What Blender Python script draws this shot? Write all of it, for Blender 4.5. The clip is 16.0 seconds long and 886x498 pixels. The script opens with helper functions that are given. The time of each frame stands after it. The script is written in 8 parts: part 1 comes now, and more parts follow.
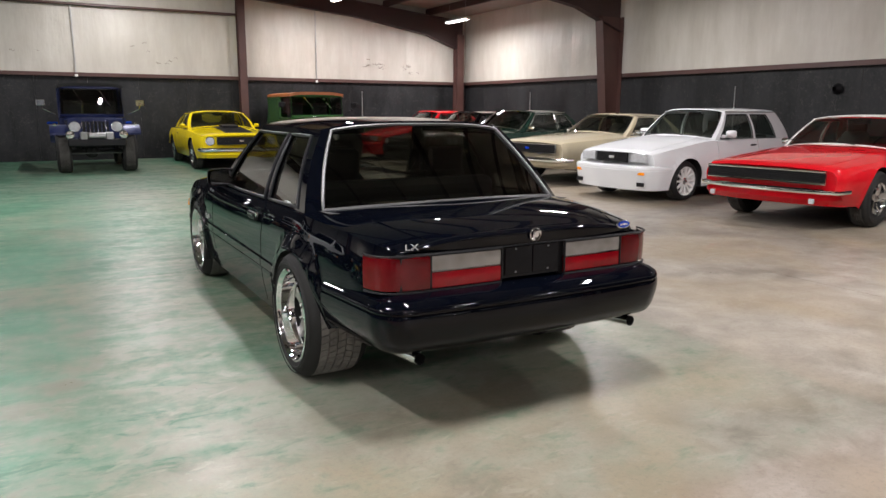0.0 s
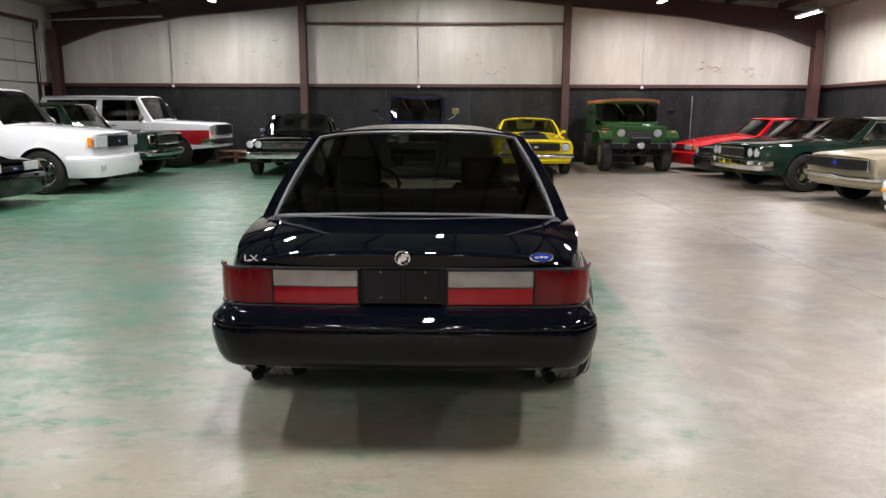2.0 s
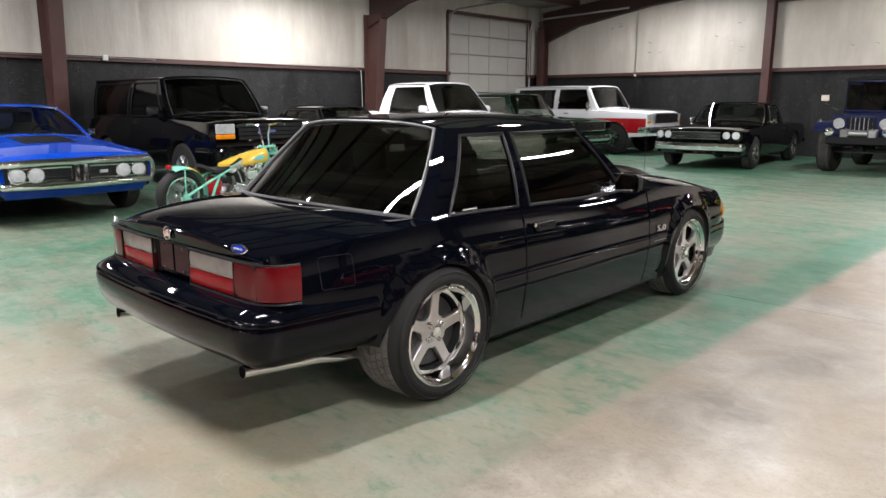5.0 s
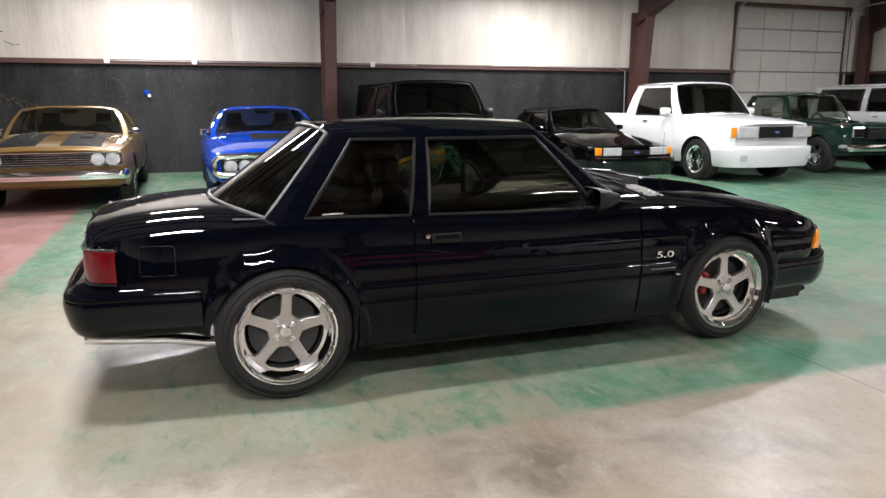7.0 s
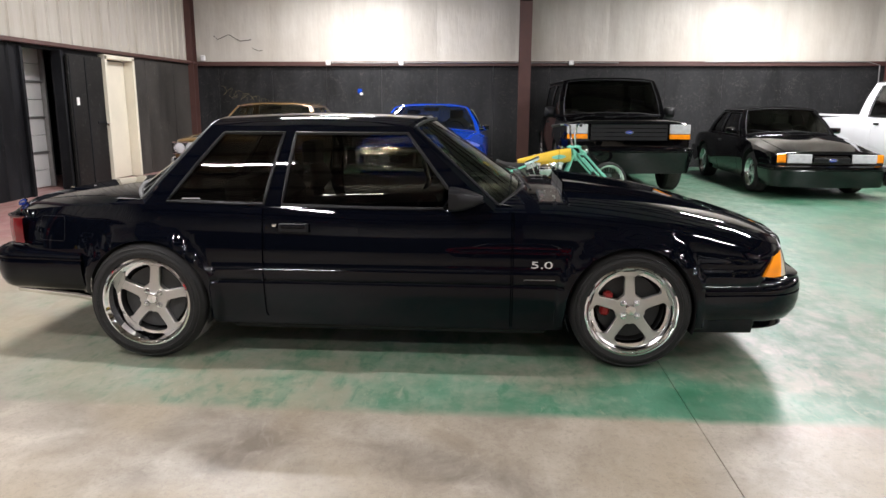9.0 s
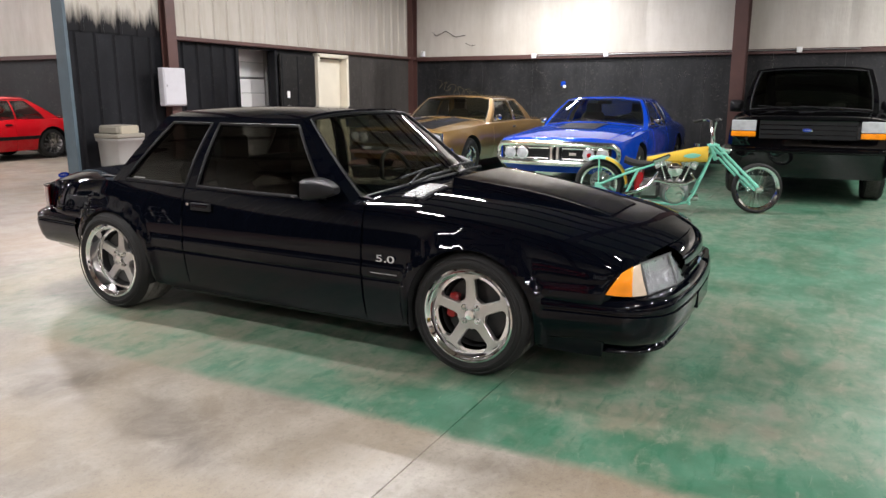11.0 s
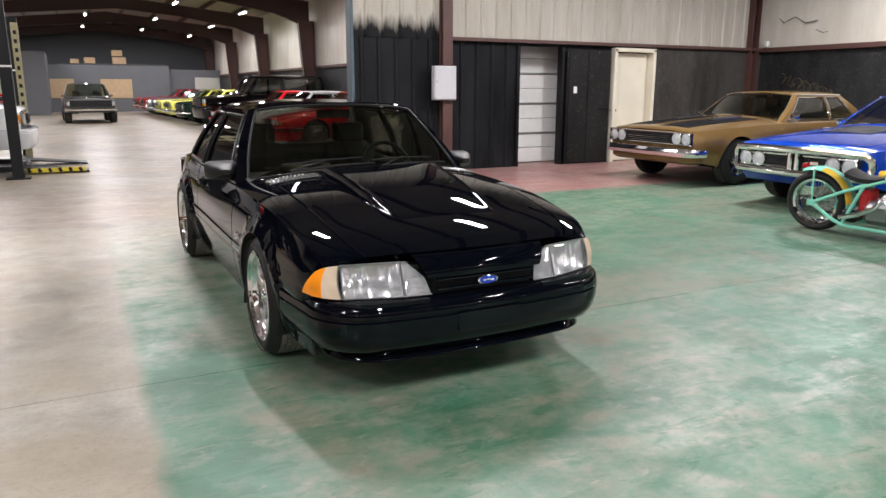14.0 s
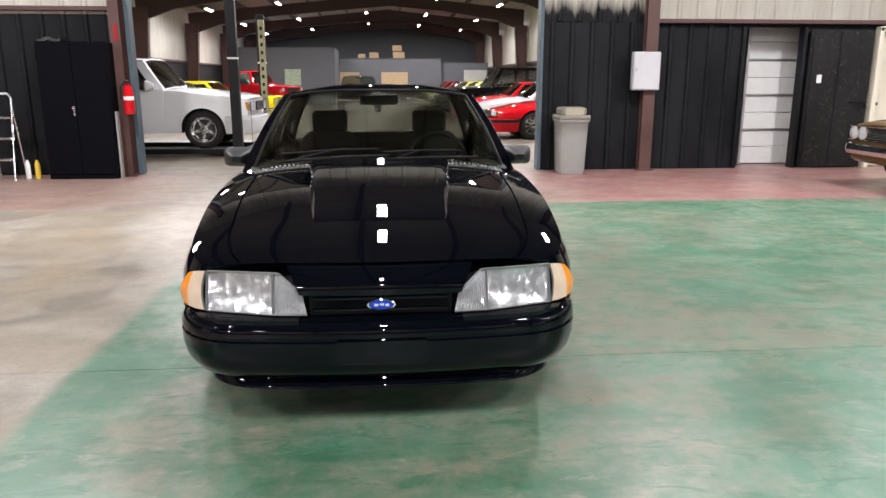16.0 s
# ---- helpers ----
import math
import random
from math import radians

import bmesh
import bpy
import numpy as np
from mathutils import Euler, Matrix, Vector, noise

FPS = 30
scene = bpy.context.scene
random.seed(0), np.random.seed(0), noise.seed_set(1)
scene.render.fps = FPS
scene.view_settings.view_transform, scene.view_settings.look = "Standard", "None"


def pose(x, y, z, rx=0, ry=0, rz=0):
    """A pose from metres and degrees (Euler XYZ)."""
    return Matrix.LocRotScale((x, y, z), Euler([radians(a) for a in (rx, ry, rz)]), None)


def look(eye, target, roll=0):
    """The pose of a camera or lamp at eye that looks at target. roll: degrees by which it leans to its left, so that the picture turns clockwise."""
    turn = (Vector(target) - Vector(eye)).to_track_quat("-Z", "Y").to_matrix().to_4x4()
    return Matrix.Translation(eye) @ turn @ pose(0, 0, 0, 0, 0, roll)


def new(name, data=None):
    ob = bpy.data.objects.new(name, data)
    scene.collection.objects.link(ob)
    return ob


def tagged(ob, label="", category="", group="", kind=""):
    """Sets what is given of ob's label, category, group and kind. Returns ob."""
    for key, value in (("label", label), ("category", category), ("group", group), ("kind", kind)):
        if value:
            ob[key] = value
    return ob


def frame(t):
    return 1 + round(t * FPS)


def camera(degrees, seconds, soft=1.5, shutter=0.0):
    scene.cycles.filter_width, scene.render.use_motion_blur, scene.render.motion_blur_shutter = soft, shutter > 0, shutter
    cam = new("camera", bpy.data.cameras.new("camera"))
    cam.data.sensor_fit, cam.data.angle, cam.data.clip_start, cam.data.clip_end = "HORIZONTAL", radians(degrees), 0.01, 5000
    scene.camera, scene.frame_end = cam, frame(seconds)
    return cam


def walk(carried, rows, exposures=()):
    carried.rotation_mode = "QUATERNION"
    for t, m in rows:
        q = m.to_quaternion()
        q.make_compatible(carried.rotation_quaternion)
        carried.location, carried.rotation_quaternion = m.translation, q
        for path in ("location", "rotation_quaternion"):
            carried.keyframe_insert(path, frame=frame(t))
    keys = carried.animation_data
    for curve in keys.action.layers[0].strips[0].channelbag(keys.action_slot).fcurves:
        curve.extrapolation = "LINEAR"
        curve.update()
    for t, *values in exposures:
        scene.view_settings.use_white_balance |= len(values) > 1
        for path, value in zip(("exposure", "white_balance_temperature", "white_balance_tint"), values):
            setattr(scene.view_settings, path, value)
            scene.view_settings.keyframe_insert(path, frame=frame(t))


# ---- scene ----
cam = camera(63.5, 16.0)
PATH = [
    (0, (-1.923, -4.711, 1.351), (-0.959, -3.001, 0.968), 0.3),
    (0.5, (-1.378, -4.847, 1.347), (-0.655, -3.021, 0.968), 0.2),
    (1, (-0.851, -4.926, 1.356), (-0.376, -3.02, 0.978), 0.2),
    (1.5, (-0.316, -4.954, 1.35), (-0.091, -3.002, 0.978), 0.2),
    (2, (0.21, -4.927, 1.36), (0.175, -2.961, 0.991), 0.2),
    (2.5, (0.729, -4.861, 1.36), (0.451, -2.915, 0.992), 0.1),
    (3, (1.22, -4.708, 1.345), (0.672, -2.82, 0.978), 0.2),
    (3.5, (1.718, -4.525, 1.359), (0.895, -2.74, 0.993), 0.1),
    (4, (2.199, -4.249, 1.361), (1.152, -2.59, 0.974), -0.1),
    (4.5, (2.627, -3.921, 1.364), (1.435, -2.364, 0.968), -0.0),
    (5, (3.032, -3.548, 1.366), (1.676, -2.135, 0.964), 0.0),
    (5.2, (3.163, -3.388, 1.381), (1.753, -2.029, 0.975), 0.1),
    (7.3, (4.244, -1.332, 1.379), (2.36, -0.793, 0.98), 0.0),
    (7.5, (4.319, -1.124, 1.381), (2.418, -0.648, 0.98), 0.1),
    (8, (4.407, -0.572, 1.384), (2.471, -0.271, 0.981), 0.2),
    (8.5, (4.441, -0.016, 1.383), (2.484, 0.084, 0.982), 0.1),
    (9, (4.438, 0.547, 1.369), (2.484, 0.415, 0.967), 0.2),
    (11.5, (3.639, 3.242, 1.387), (2.0, 2.179, 0.96), 0.1),
    (12, (3.355, 3.717, 1.385), (1.826, 2.501, 0.957), 0.1),
    (12.5, (2.955, 4.113, 1.376), (1.566, 2.74, 0.945), 0.0),
    (13, (2.573, 4.479, 1.389), (1.338, 2.967, 0.957), 0.1),
    (13.5, (2.104, 4.746, 1.374), (1.059, 3.096, 0.94), 0.2),
    (14, (1.616, 4.942, 1.379), (0.73, 3.203, 0.942), 0.1),
    (14.5, (1.123, 5.03, 1.371), (0.406, 3.216, 0.93), 0.2),
    (15, (0.647, 5.008, 1.344), (0.091, 3.138, 0.904), 0.0),
    (15.5, (0.294, 4.895, 1.332), (-0.085, 2.984, 0.882), 0.4),
    (16, (-0.014, 4.722, 1.322), (-0.178, 2.781, 0.866), -0.0),
]
walk(cam, [(t, look(eye, target, roll)) for t, eye, target, roll in PATH],
     exposures=[(0.0, 0.29), (1.5, 0.2), (3.0, 0.27), (4.5, 0.52), (7.0, 0.6), (9.0, 0.62), (11.5, 0.6), (13.5, 0.4), (14.5, 0.42), (15.0, 0.47), (16.0, 0.63)])

# ---------------------------------------------------------------- world, light level
world = bpy.data.worlds.new("world")
scene.world = world
world.use_nodes = True
world.node_tree.nodes["Background"].inputs[0].default_value = (0.02, 0.022, 0.025, 1)
world.node_tree.nodes["Background"].inputs[1].default_value = 0.2
scene.view_settings.exposure = 0.0
TUBE_POWER = 16.0           # emission of the tubes themselves
STRIP_WATTS = 150.0         # light that a strip throws down
HALL_WATTS = 100.0          # the same for a hall strip, set weaker to hold the hall's brightness down

RNG = random.Random(7)


# ---------------------------------------------------------------- mesh helpers
class Geo:
    """Vertices and faces of one mesh."""

    def __init__(self):
        self.v, self.f = [], []

    def grid(self, rows, closed=False):
        n0, w = len(self.v), len(rows[0])
        for r in rows:
            self.v += [Vector(p) for p in r]
        for i in range(len(rows) - 1):
            for j in range(w if closed else w - 1):
                k = (j + 1) % w
                self.f.append((n0 + i * w + j, n0 + i * w + k, n0 + (i + 1) * w + k, n0 + (i + 1) * w + j))
        return self

    def poly(self, pts):
        n0 = len(self.v)
        self.v += [Vector(p) for p in pts]
        self.f.append(tuple(range(n0, n0 + len(pts))))
        return self

    def box(self, c, s, b=0.0, m=None):
        """A box at c with the sizes s and chamfered edges b."""
        n0 = len(self.v)
        h = [a / 2 for a in s]
        b = min(b, *[a * 0.45 for a in h]) if b else 0.0
        if not b:
            pts = [Vector((x * h[0], y * h[1], z * h[2])) for x in (-1, 1) for y in (-1, 1) for z in (-1, 1)]
            fs = [(0, 1, 3, 2), (4, 6, 7, 5), (0, 4, 5, 1), (2, 3, 7, 6), (0, 2, 6, 4), (1, 5, 7, 3)]
        else:
            pts, ix = [], {}
            for x in (-1, 1):
                for y in (-1, 1):
                    for z in (-1, 1):
                        for a in range(3):
                            p = [x * h[0], y * h[1], z * h[2]]
                            for k in range(3):
                                if k != a:
                                    p[k] -= math.copysign(b, p[k])
                            ix[(x, y, z, a)] = len(pts)
                            pts.append(Vector(p))
            fs = []
            for a in range(3):
                o = [k for k in range(3) if k != a]
                for s1 in (-1, 1):
                    q = []
                    for s2, s3 in ((-1, -1), (1, -1), (1, 1), (-1, 1)):
                        k = [0, 0, 0]
                        k[a], k[o[0]], k[o[1]] = s1, s2, s3
                        q.append(ix[(*k, a)])
                    fs.append(tuple(q))
                for s2 in (-1, 1):
                    for s3 in (-1, 1):
                        k0, k1 = [0, 0, 0], [0, 0, 0]
                        k0[a], k1[a] = -1, 1
                        for k in (k0, k1):
                            k[o[0]], k[o[1]] = s2, s3
                        fs.append((ix[(*k0, o[0])], ix[(*k1, o[0])], ix[(*k1, o[1])], ix[(*k0, o[1])]))
            for x in (-1, 1):
                for y in (-1, 1):
                    for z in (-1, 1):
                        fs.append(tuple(ix[(x, y, z, a)] for a in range(3)))
        if m is not None:
            pts = [m @ p for p in pts]
        c = Vector(c)
        self.v += [p + c for p in pts]
        self.f += [tuple(n0 + i for i in q) for q in fs]
        return self

    def tube(self, pts, r, n=8, closed=False, flat=1.0):
        """A round bar along pts; r may be a list."""
        pts = [Vector(p) for p in pts]
        rings, up = [], None
        for i, p in enumerate(pts):
            a = pts[(i - 1) % len(pts)] if closed or i else p
            c = pts[(i + 1) % len(pts)] if closed or i < len(pts) - 1 else p
            d = (c - a).normalized()
            if up is None:
                up = d.orthogonal().normalized() if abs(d.z) > 0.9 else Vector((0, 0, 1))
            s = d.cross(up).normalized()
            up = s.cross(d).normalized()
            rr = r[i] if isinstance(r, (list, tuple)) else r
            rings.append([p + (s * math.cos(k * 2 * math.pi / n) + up * flat * math.sin(k * 2 * math.pi / n)) * rr for k in range(n)])
        if closed:
            rings.append(rings[0])
        n0 = len(self.v)
        self.grid(rings, closed=True)
        if not closed:
            self.f.append(tuple(n0 + k for k in range(n)))
            self.f.append(tuple(n0 + (len(rings) - 1) * n + k for k in range(n)))
        return self

    def lathe(self, prof, n=32, axis="x", c=(0, 0, 0), closed=False):
        """Turns (radius, along) about an axis through c."""
        c = Vector(c)
        rows = []
        for r, a in prof:
            ring = []
            for k in range(n):
                t = 2 * math.pi * k / n
                p = {"x": (a, r * math.cos(t), r * math.sin(t)), "y": (r * math.sin(t), a, r * math.cos(t)), "z": (r * math.cos(t), r * math.sin(t), a)}[axis]
                ring.append(c + Vector(p))
            rows.append(ring)
        if closed:
            rows.append(rows[0])
        return self.grid(rows, closed=True)

    def move(self, m):
        self.v = [m @ p for p in self.v]
        return self

    def mirrored(self):
        """Adds the mirror image across x = 0."""
        n0 = len(self.v)
        self.v += [Vector((-p.x, p.y, p.z)) for p in self.v]
        self.f += [tuple(n0 + i for i in reversed(q)) for q in self.f]
        return self

    def mesh(self, name, material, sharp=35, weld=0.0002):
        bm = bmesh.new()
        vs = [bm.verts.new(p) for p in self.v]
        for q in self.f:
            try:
                bm.faces.new([vs[i] for i in q])
            except ValueError:
                pass
        if weld:
            bmesh.ops.remove_doubles(bm, verts=bm.verts, dist=weld)
        bmesh.ops.recalc_face_normals(bm, faces=bm.faces)
        me = bpy.data.meshes.new(name)
        bm.to_mesh(me)
        bm.free()
        me.shade_smooth()
        me.set_sharp_from_angle(angle=radians(sharp))
        me.materials.append(material)
        return me


def thing(name, label, category, m=None, group="", kind=""):
    ob = new(name)
    ob.empty_display_size = 0.1
    if m is not None:
        ob.matrix_basis = m
    return tagged(ob, label, category, group, kind)


def part(name, geo, material, parent=None, label="", sharp=35, m=None, weld=0.0002):
    me = geo if isinstance(geo, bpy.types.Mesh) else geo.mesh(name, material, sharp, weld)
    ob = new(name, me)
    if parent is not None:
        ob.parent = parent
    if m is not None:
        ob.matrix_basis = m
    return tagged(ob, label)


def lone(name, geo, material, label, category, group="", kind="", sharp=35, m=None):
    ob = part(name, geo, material, None, label, sharp, m)
    return tagged(ob, category=category, group=group, kind=kind)


def lerp(a, b, t):
    return a + (b - a) * t


def table(pts, x, smooth=True):
    """Interpolates a short table of (x, value), by a curve that keeps its slope from piece to piece."""
    if x <= pts[0][0]:
        return pts[0][1]
    n = len(pts)
    for i in range(n - 1):
        (x0, v0), (x1, v1) = pts[i], pts[i + 1]
        if x <= x1:
            h = x1 - x0
            t = (x - x0) / h
            d = (v1 - v0) / h
            if not smooth or n < 3:
                return v0 + d * h * t

            def slope(k):
                if k == 0 or k == n - 1:
                    return d
                a = (pts[k][1] - pts[k - 1][1]) / (pts[k][0] - pts[k - 1][0])
                b = (pts[k + 1][1] - pts[k][1]) / (pts[k + 1][0] - pts[k][0])
                return 0.0 if a * b <= 0 else 2 * a * b / (a + b)
            m0, m1 = slope(i) * h, slope(i + 1) * h
            t2, t3 = t * t, t * t * t
            return (2 * t3 - 3 * t2 + 1) * v0 + (t3 - 2 * t2 + t) * m0 + (3 * t2 - 2 * t3) * v1 + (t3 - t2) * m1
    return pts[-1][1]


def patch(fn, nu, nv):
    """Rows of points fn(u, v) over the unit square."""
    return [[fn(u / nu, v / nv) for u in range(nu + 1)] for v in range(nv + 1)]


def slab(fn, nu, nv, depth):
    """A panel over the unit square with its edge turned in by the vector depth."""
    g = Geo()
    rows = patch(fn, nu, nv)
    g.grid(rows)
    loop = rows[0] + [r[-1] for r in rows[1:]] + rows[-1][-2::-1] + [r[0] for r in rows[-2:0:-1]]
    d = Vector(depth)
    loop = [Vector(p) for p in loop] + [Vector(loop[0])]
    g.grid([loop, [p + d for p in loop]])
    return g


# ---------------------------------------------------------------- materials
def nodes_of(name):
    m = bpy.data.materials.new(name)
    m.use_nodes = True
    t = m.node_tree
    return m, t, t.nodes["Principled BSDF"]


def link(t, a, b):
    t.links.new(a, b)


def noise_node(t, scale, detail=4.0, rough=0.55, vec=None, dist=0.0):
    n = t.nodes.new("ShaderNodeTexNoise")
    n.inputs["Scale"].default_value, n.inputs["Detail"].default_value, n.inputs["Roughness"].default_value = scale, detail, rough
    n.inputs["Distortion"].default_value = dist
    if vec is not None:
        link(t, vec, n.inputs["Vector"])
    return n.outputs[0]


def ramp(t, src, a, b, lo=0.0, hi=1.0):
    n = t.nodes.new("ShaderNodeMapRange")
    n.clamp = True
    link(t, src, n.inputs[0])
    for i, v in zip((1, 2, 3, 4), (a, b, lo, hi)):
        n.inputs[i].default_value = v
    return n.outputs[0]


def mixed(t, fac, a, b):
    n = t.nodes.new("ShaderNodeMix")
    n.data_type = "RGBA"
    for sock, val in ((n.inputs[0], fac), (n.inputs[6], a), (n.inputs[7], b)):
        if isinstance(val, bpy.types.NodeSocket):
            link(t, val, sock)
        elif isinstance(val, (int, float)):
            sock.default_value = val
        else:
            sock.default_value = (*val[:3], 1)
    return n.outputs[2]


def calc(t, op, a, b=0.0):
    n = t.nodes.new("ShaderNodeMath")
    n.operation = op
    for sock, val in ((n.inputs[0], a), (n.inputs[1], b)):
        if isinstance(val, bpy.types.NodeSocket):
            link(t, val, sock)
        else:
            sock.default_value = val
    return n.outputs[0]


def bumped(t, p, height, strength=0.2, distance=0.002):
    n = t.nodes.new("ShaderNodeBump")
    n.inputs["Strength"].default_value, n.inputs["Distance"].default_value = strength, distance
    link(t, height, n.inputs["Height"])
    link(t, n.outputs[0], p.inputs["Normal"])


def coords(t, kind="Object"):
    return t.nodes.new("ShaderNodeTexCoord").outputs[kind]


def surf(name, col, rough=0.5, metal=0.0, coat=0.0, var=0.12, scale=6.0, bump=0.1, bscale=80.0, spec=0.5, rvar=0.08, dist=0.002):
    """A material with stains at one scale and grain at another."""
    m, t, p = nodes_of(name)
    o = coords(t)
    big, small = noise_node(t, scale, 5, 0.6, o), noise_node(t, bscale, 3, 0.6, o)
    f = calc(t, "ADD", calc(t, "MULTIPLY", big, 0.7), calc(t, "MULTIPLY", small, 0.3))
    f = ramp(t, f, 0.3, 0.7)
    lo, hi = [c * (1 - var) for c in col], [min(1, c * (1 + var)) for c in col]
    link(t, mixed(t, f, lo, hi), p.inputs["Base Color"])
    link(t, ramp(t, big, 0.3, 0.7, max(0.02, rough - rvar), min(1, rough + rvar)), p.inputs["Roughness"])
    p.inputs["Metallic"].default_value, p.inputs["Coat Weight"].default_value = metal, coat
    p.inputs["Coat Roughness"].default_value = 0.03
    p.inputs["Specular IOR Level"].default_value = spec
    if bump:
        bumped(t, p, small, bump, dist)
    return m


def paint(name, col, rough=0.12, flake=0.0, dust=0.015, ior=1.4):
    """Car paint: coloured base under a clear coat, with a trace of orange peel and dust."""
    m, t, p = nodes_of(name)
    o = coords(t)
    n = noise_node(t, 3.0, 4, 0.6, o)
    link(t, mixed(t, calc(t, "MULTIPLY", ramp(t, n, 0.45, 0.8), dust * 4), col, (0.35, 0.33, 0.3)), p.inputs["Base Color"])
    p.inputs["Roughness"].default_value = 0.35 if flake else 0.3
    p.inputs["Specular IOR Level"].default_value = 0.0 if not flake else 0.3
    p.inputs["Metallic"].default_value = flake
    p.inputs["Coat Weight"].default_value = 1.0
    p.inputs["Coat IOR"].default_value = ior
    link(t, ramp(t, n, 0.4, 0.75, rough * 0.25, rough * 0.6), p.inputs["Coat Roughness"])
    peel = noise_node(t, 90.0, 2, 0.5, o)
    nb = t.nodes.new("ShaderNodeBump")
    nb.inputs["Strength"].default_value, nb.inputs["Distance"].default_value = 0.02, 0.001
    link(t, peel, nb.inputs["Height"])
    link(t, nb.outputs[0], p.inputs["Coat Normal"])
    return m


def tinted(name, col, gloss=0.0, ior=1.5):
    """Window glass: what lies behind shows through the tint, and the surface mirrors by Fresnel."""
    m, t, p = nodes_of(name)
    t.nodes.remove(p)
    out = t.nodes["Material Output"]
    tr, gl, mx, fr = (t.nodes.new("ShaderNode" + k) for k in ("BsdfTransparent", "BsdfGlossy", "MixShader", "LayerWeight"))
    tr.inputs[0].default_value = (*col, 1)
    gl.inputs["Roughness"].default_value = gloss
    gl.inputs[0].default_value = (0.95, 0.96, 0.97, 1)
    fr.inputs["Blend"].default_value = 0.5
    f0 = ((ior - 1) / (ior + 1)) ** 2 * 1.8
    edge = calc(t, "POWER", fr.outputs["Facing"], 5.0)
    link(t, calc(t, "ADD", calc(t, "MULTIPLY", edge, 1 - f0), f0), mx.inputs[0])
    link(t, tr.outputs[0], mx.inputs[1])
    link(t, gl.outputs[0], mx.inputs[2])
    link(t, mx.outputs[0], out.inputs[0])
    return m


def lamp_lens(name, col, ribs=0.0, axis=0, rough=0.12):
    """A moulded lens: coloured, shiny, with fine prism ribs."""
    m, t, p = nodes_of(name)
    o = coords(t)
    p.inputs["Base Color"].default_value = (*col, 1)
    p.inputs["Roughness"].default_value = rough
    p.inputs["Coat Weight"].default_value = 0.5
    p.inputs["Specular IOR Level"].default_value = 0.2
    p.inputs["Coat Roughness"].default_value = 0.03
    v = t.nodes.new("ShaderNodeTexVoronoi")
    v.inputs["Scale"].default_value = 16.0
    link(t, o, v.inputs["Vector"])
    link(t, mixed(t, ramp(t, v.outputs[0], 0.0, 0.9), [c * 0.85 for c in col], [min(1, c * 1.12) for c in col]), p.inputs["Base Color"])
    if ribs:
        w = t.nodes.new("ShaderNodeTexWave")
        w.bands_direction = "XYZ"[axis]
        w.inputs["Scale"].default_value = ribs
        link(t, o, w.inputs["Vector"])
        bumped(t, p, w.outputs[1], 0.12, 0.001)
    return m


M = {}
M["black_paint"] = paint("black_car_paint", (0.0012, 0.0017, 0.0036), 0.02, 0, 0.0, 1.34)
M["black_old"] = paint("black_older_paint", (0.0015, 0.0015, 0.002), 0.05, 0, 0.001, 1.5)
M["red"] = paint("red_car_paint", (0.5, 0.007, 0.013), 0.08)
M["crimson"] = paint("dark_red_paint", (0.33, 0.01, 0.015), 0.1)
M["soft_white"] = surf("white_vinyl_top", (0.6, 0.59, 0.56), 0.55, bump=0.25, bscale=150)
# the white car paint made lighter, standing in for hall light on the truck
M["white_lit"] = paint("lit_white_car_paint", (0.83, 0.84, 0.84), 0.1)
M["white"] = paint("white_car_paint", (0.66, 0.67, 0.68), 0.1)
M["tan"] = paint("tan_car_paint", (0.37, 0.32, 0.22), 0.08, 0.1)
M["green"] = paint("dark_green_paint", (0.006, 0.02, 0.014), 0.06)
M["olive"] = paint("olive_green_paint", (0.035, 0.095, 0.03), 0.25)
M["orange"] = surf("faded_orange_paint", (0.42, 0.14, 0.05), 0.5, var=0.3)
M["yellow"] = paint("yellow_car_paint", (0.75, 0.58, 0.01), 0.1)
M["blue"] = paint("blue_car_paint", (0.003, 0.04, 0.32), 0.05)
M["jeep_blue"] = paint("deep_blue_paint", (0.004, 0.01, 0.06), 0.06, 0.2)
M["gold"] = paint("bronze_gold_paint", (0.17, 0.1, 0.03), 0.08, 0.35)
M["grey_paint"] = paint("dark_grey_paint", (0.05, 0.05, 0.055), 0.1, 0.2)
M["lime"] = paint("pale_yellow_paint", (0.62, 0.6, 0.12), 0.1)
M["matte_black"] = surf("satin_black_stripe", (0.005, 0.005, 0.006), 0.6, spec=0.08)
M["trim_black"] = surf("black_trim_plastic", (0.007, 0.007, 0.008), 0.45, bump=0.06, bscale=300, spec=0.25)
M["rubber"] = surf("tyre_rubber", (0.014, 0.0135, 0.013), 0.72, var=0.35, scale=14, bump=0.25, bscale=140, spec=0.3)
M["mud_tread"] = surf("knobbly_tyre_tread", (0.06, 0.057, 0.052), 0.85, var=0.4, scale=10, bump=0.4, bscale=90, spec=0.2)
M["tread"] = surf("worn_tyre_tread", (0.17, 0.16, 0.148), 0.8, var=0.4, scale=10, bump=0.4, bscale=90, spec=0.25)
M["chrome"] = surf("bright_chrome", (0.86, 0.86, 0.87), 0.05, 1.0, var=0.03, bump=0.0, rvar=0.03)
M["alu"] = surf("polished_aluminium", (0.84, 0.84, 0.84), 0.27, 1.0, var=0.04, bump=0.0, rvar=0.04)
M["brushed"] = surf("brushed_wheel_centre", (0.6, 0.58, 0.56), 0.42, 1.0, var=0.05, bump=0.0, rvar=0.05)
M["steel"] = surf("grey_steel", (0.32, 0.32, 0.32), 0.38, 1.0, var=0.15)
M["dull_trim"] = surf("dull_window_moulding", (0.1, 0.1, 0.1), 0.45, 0.5, var=0.2)
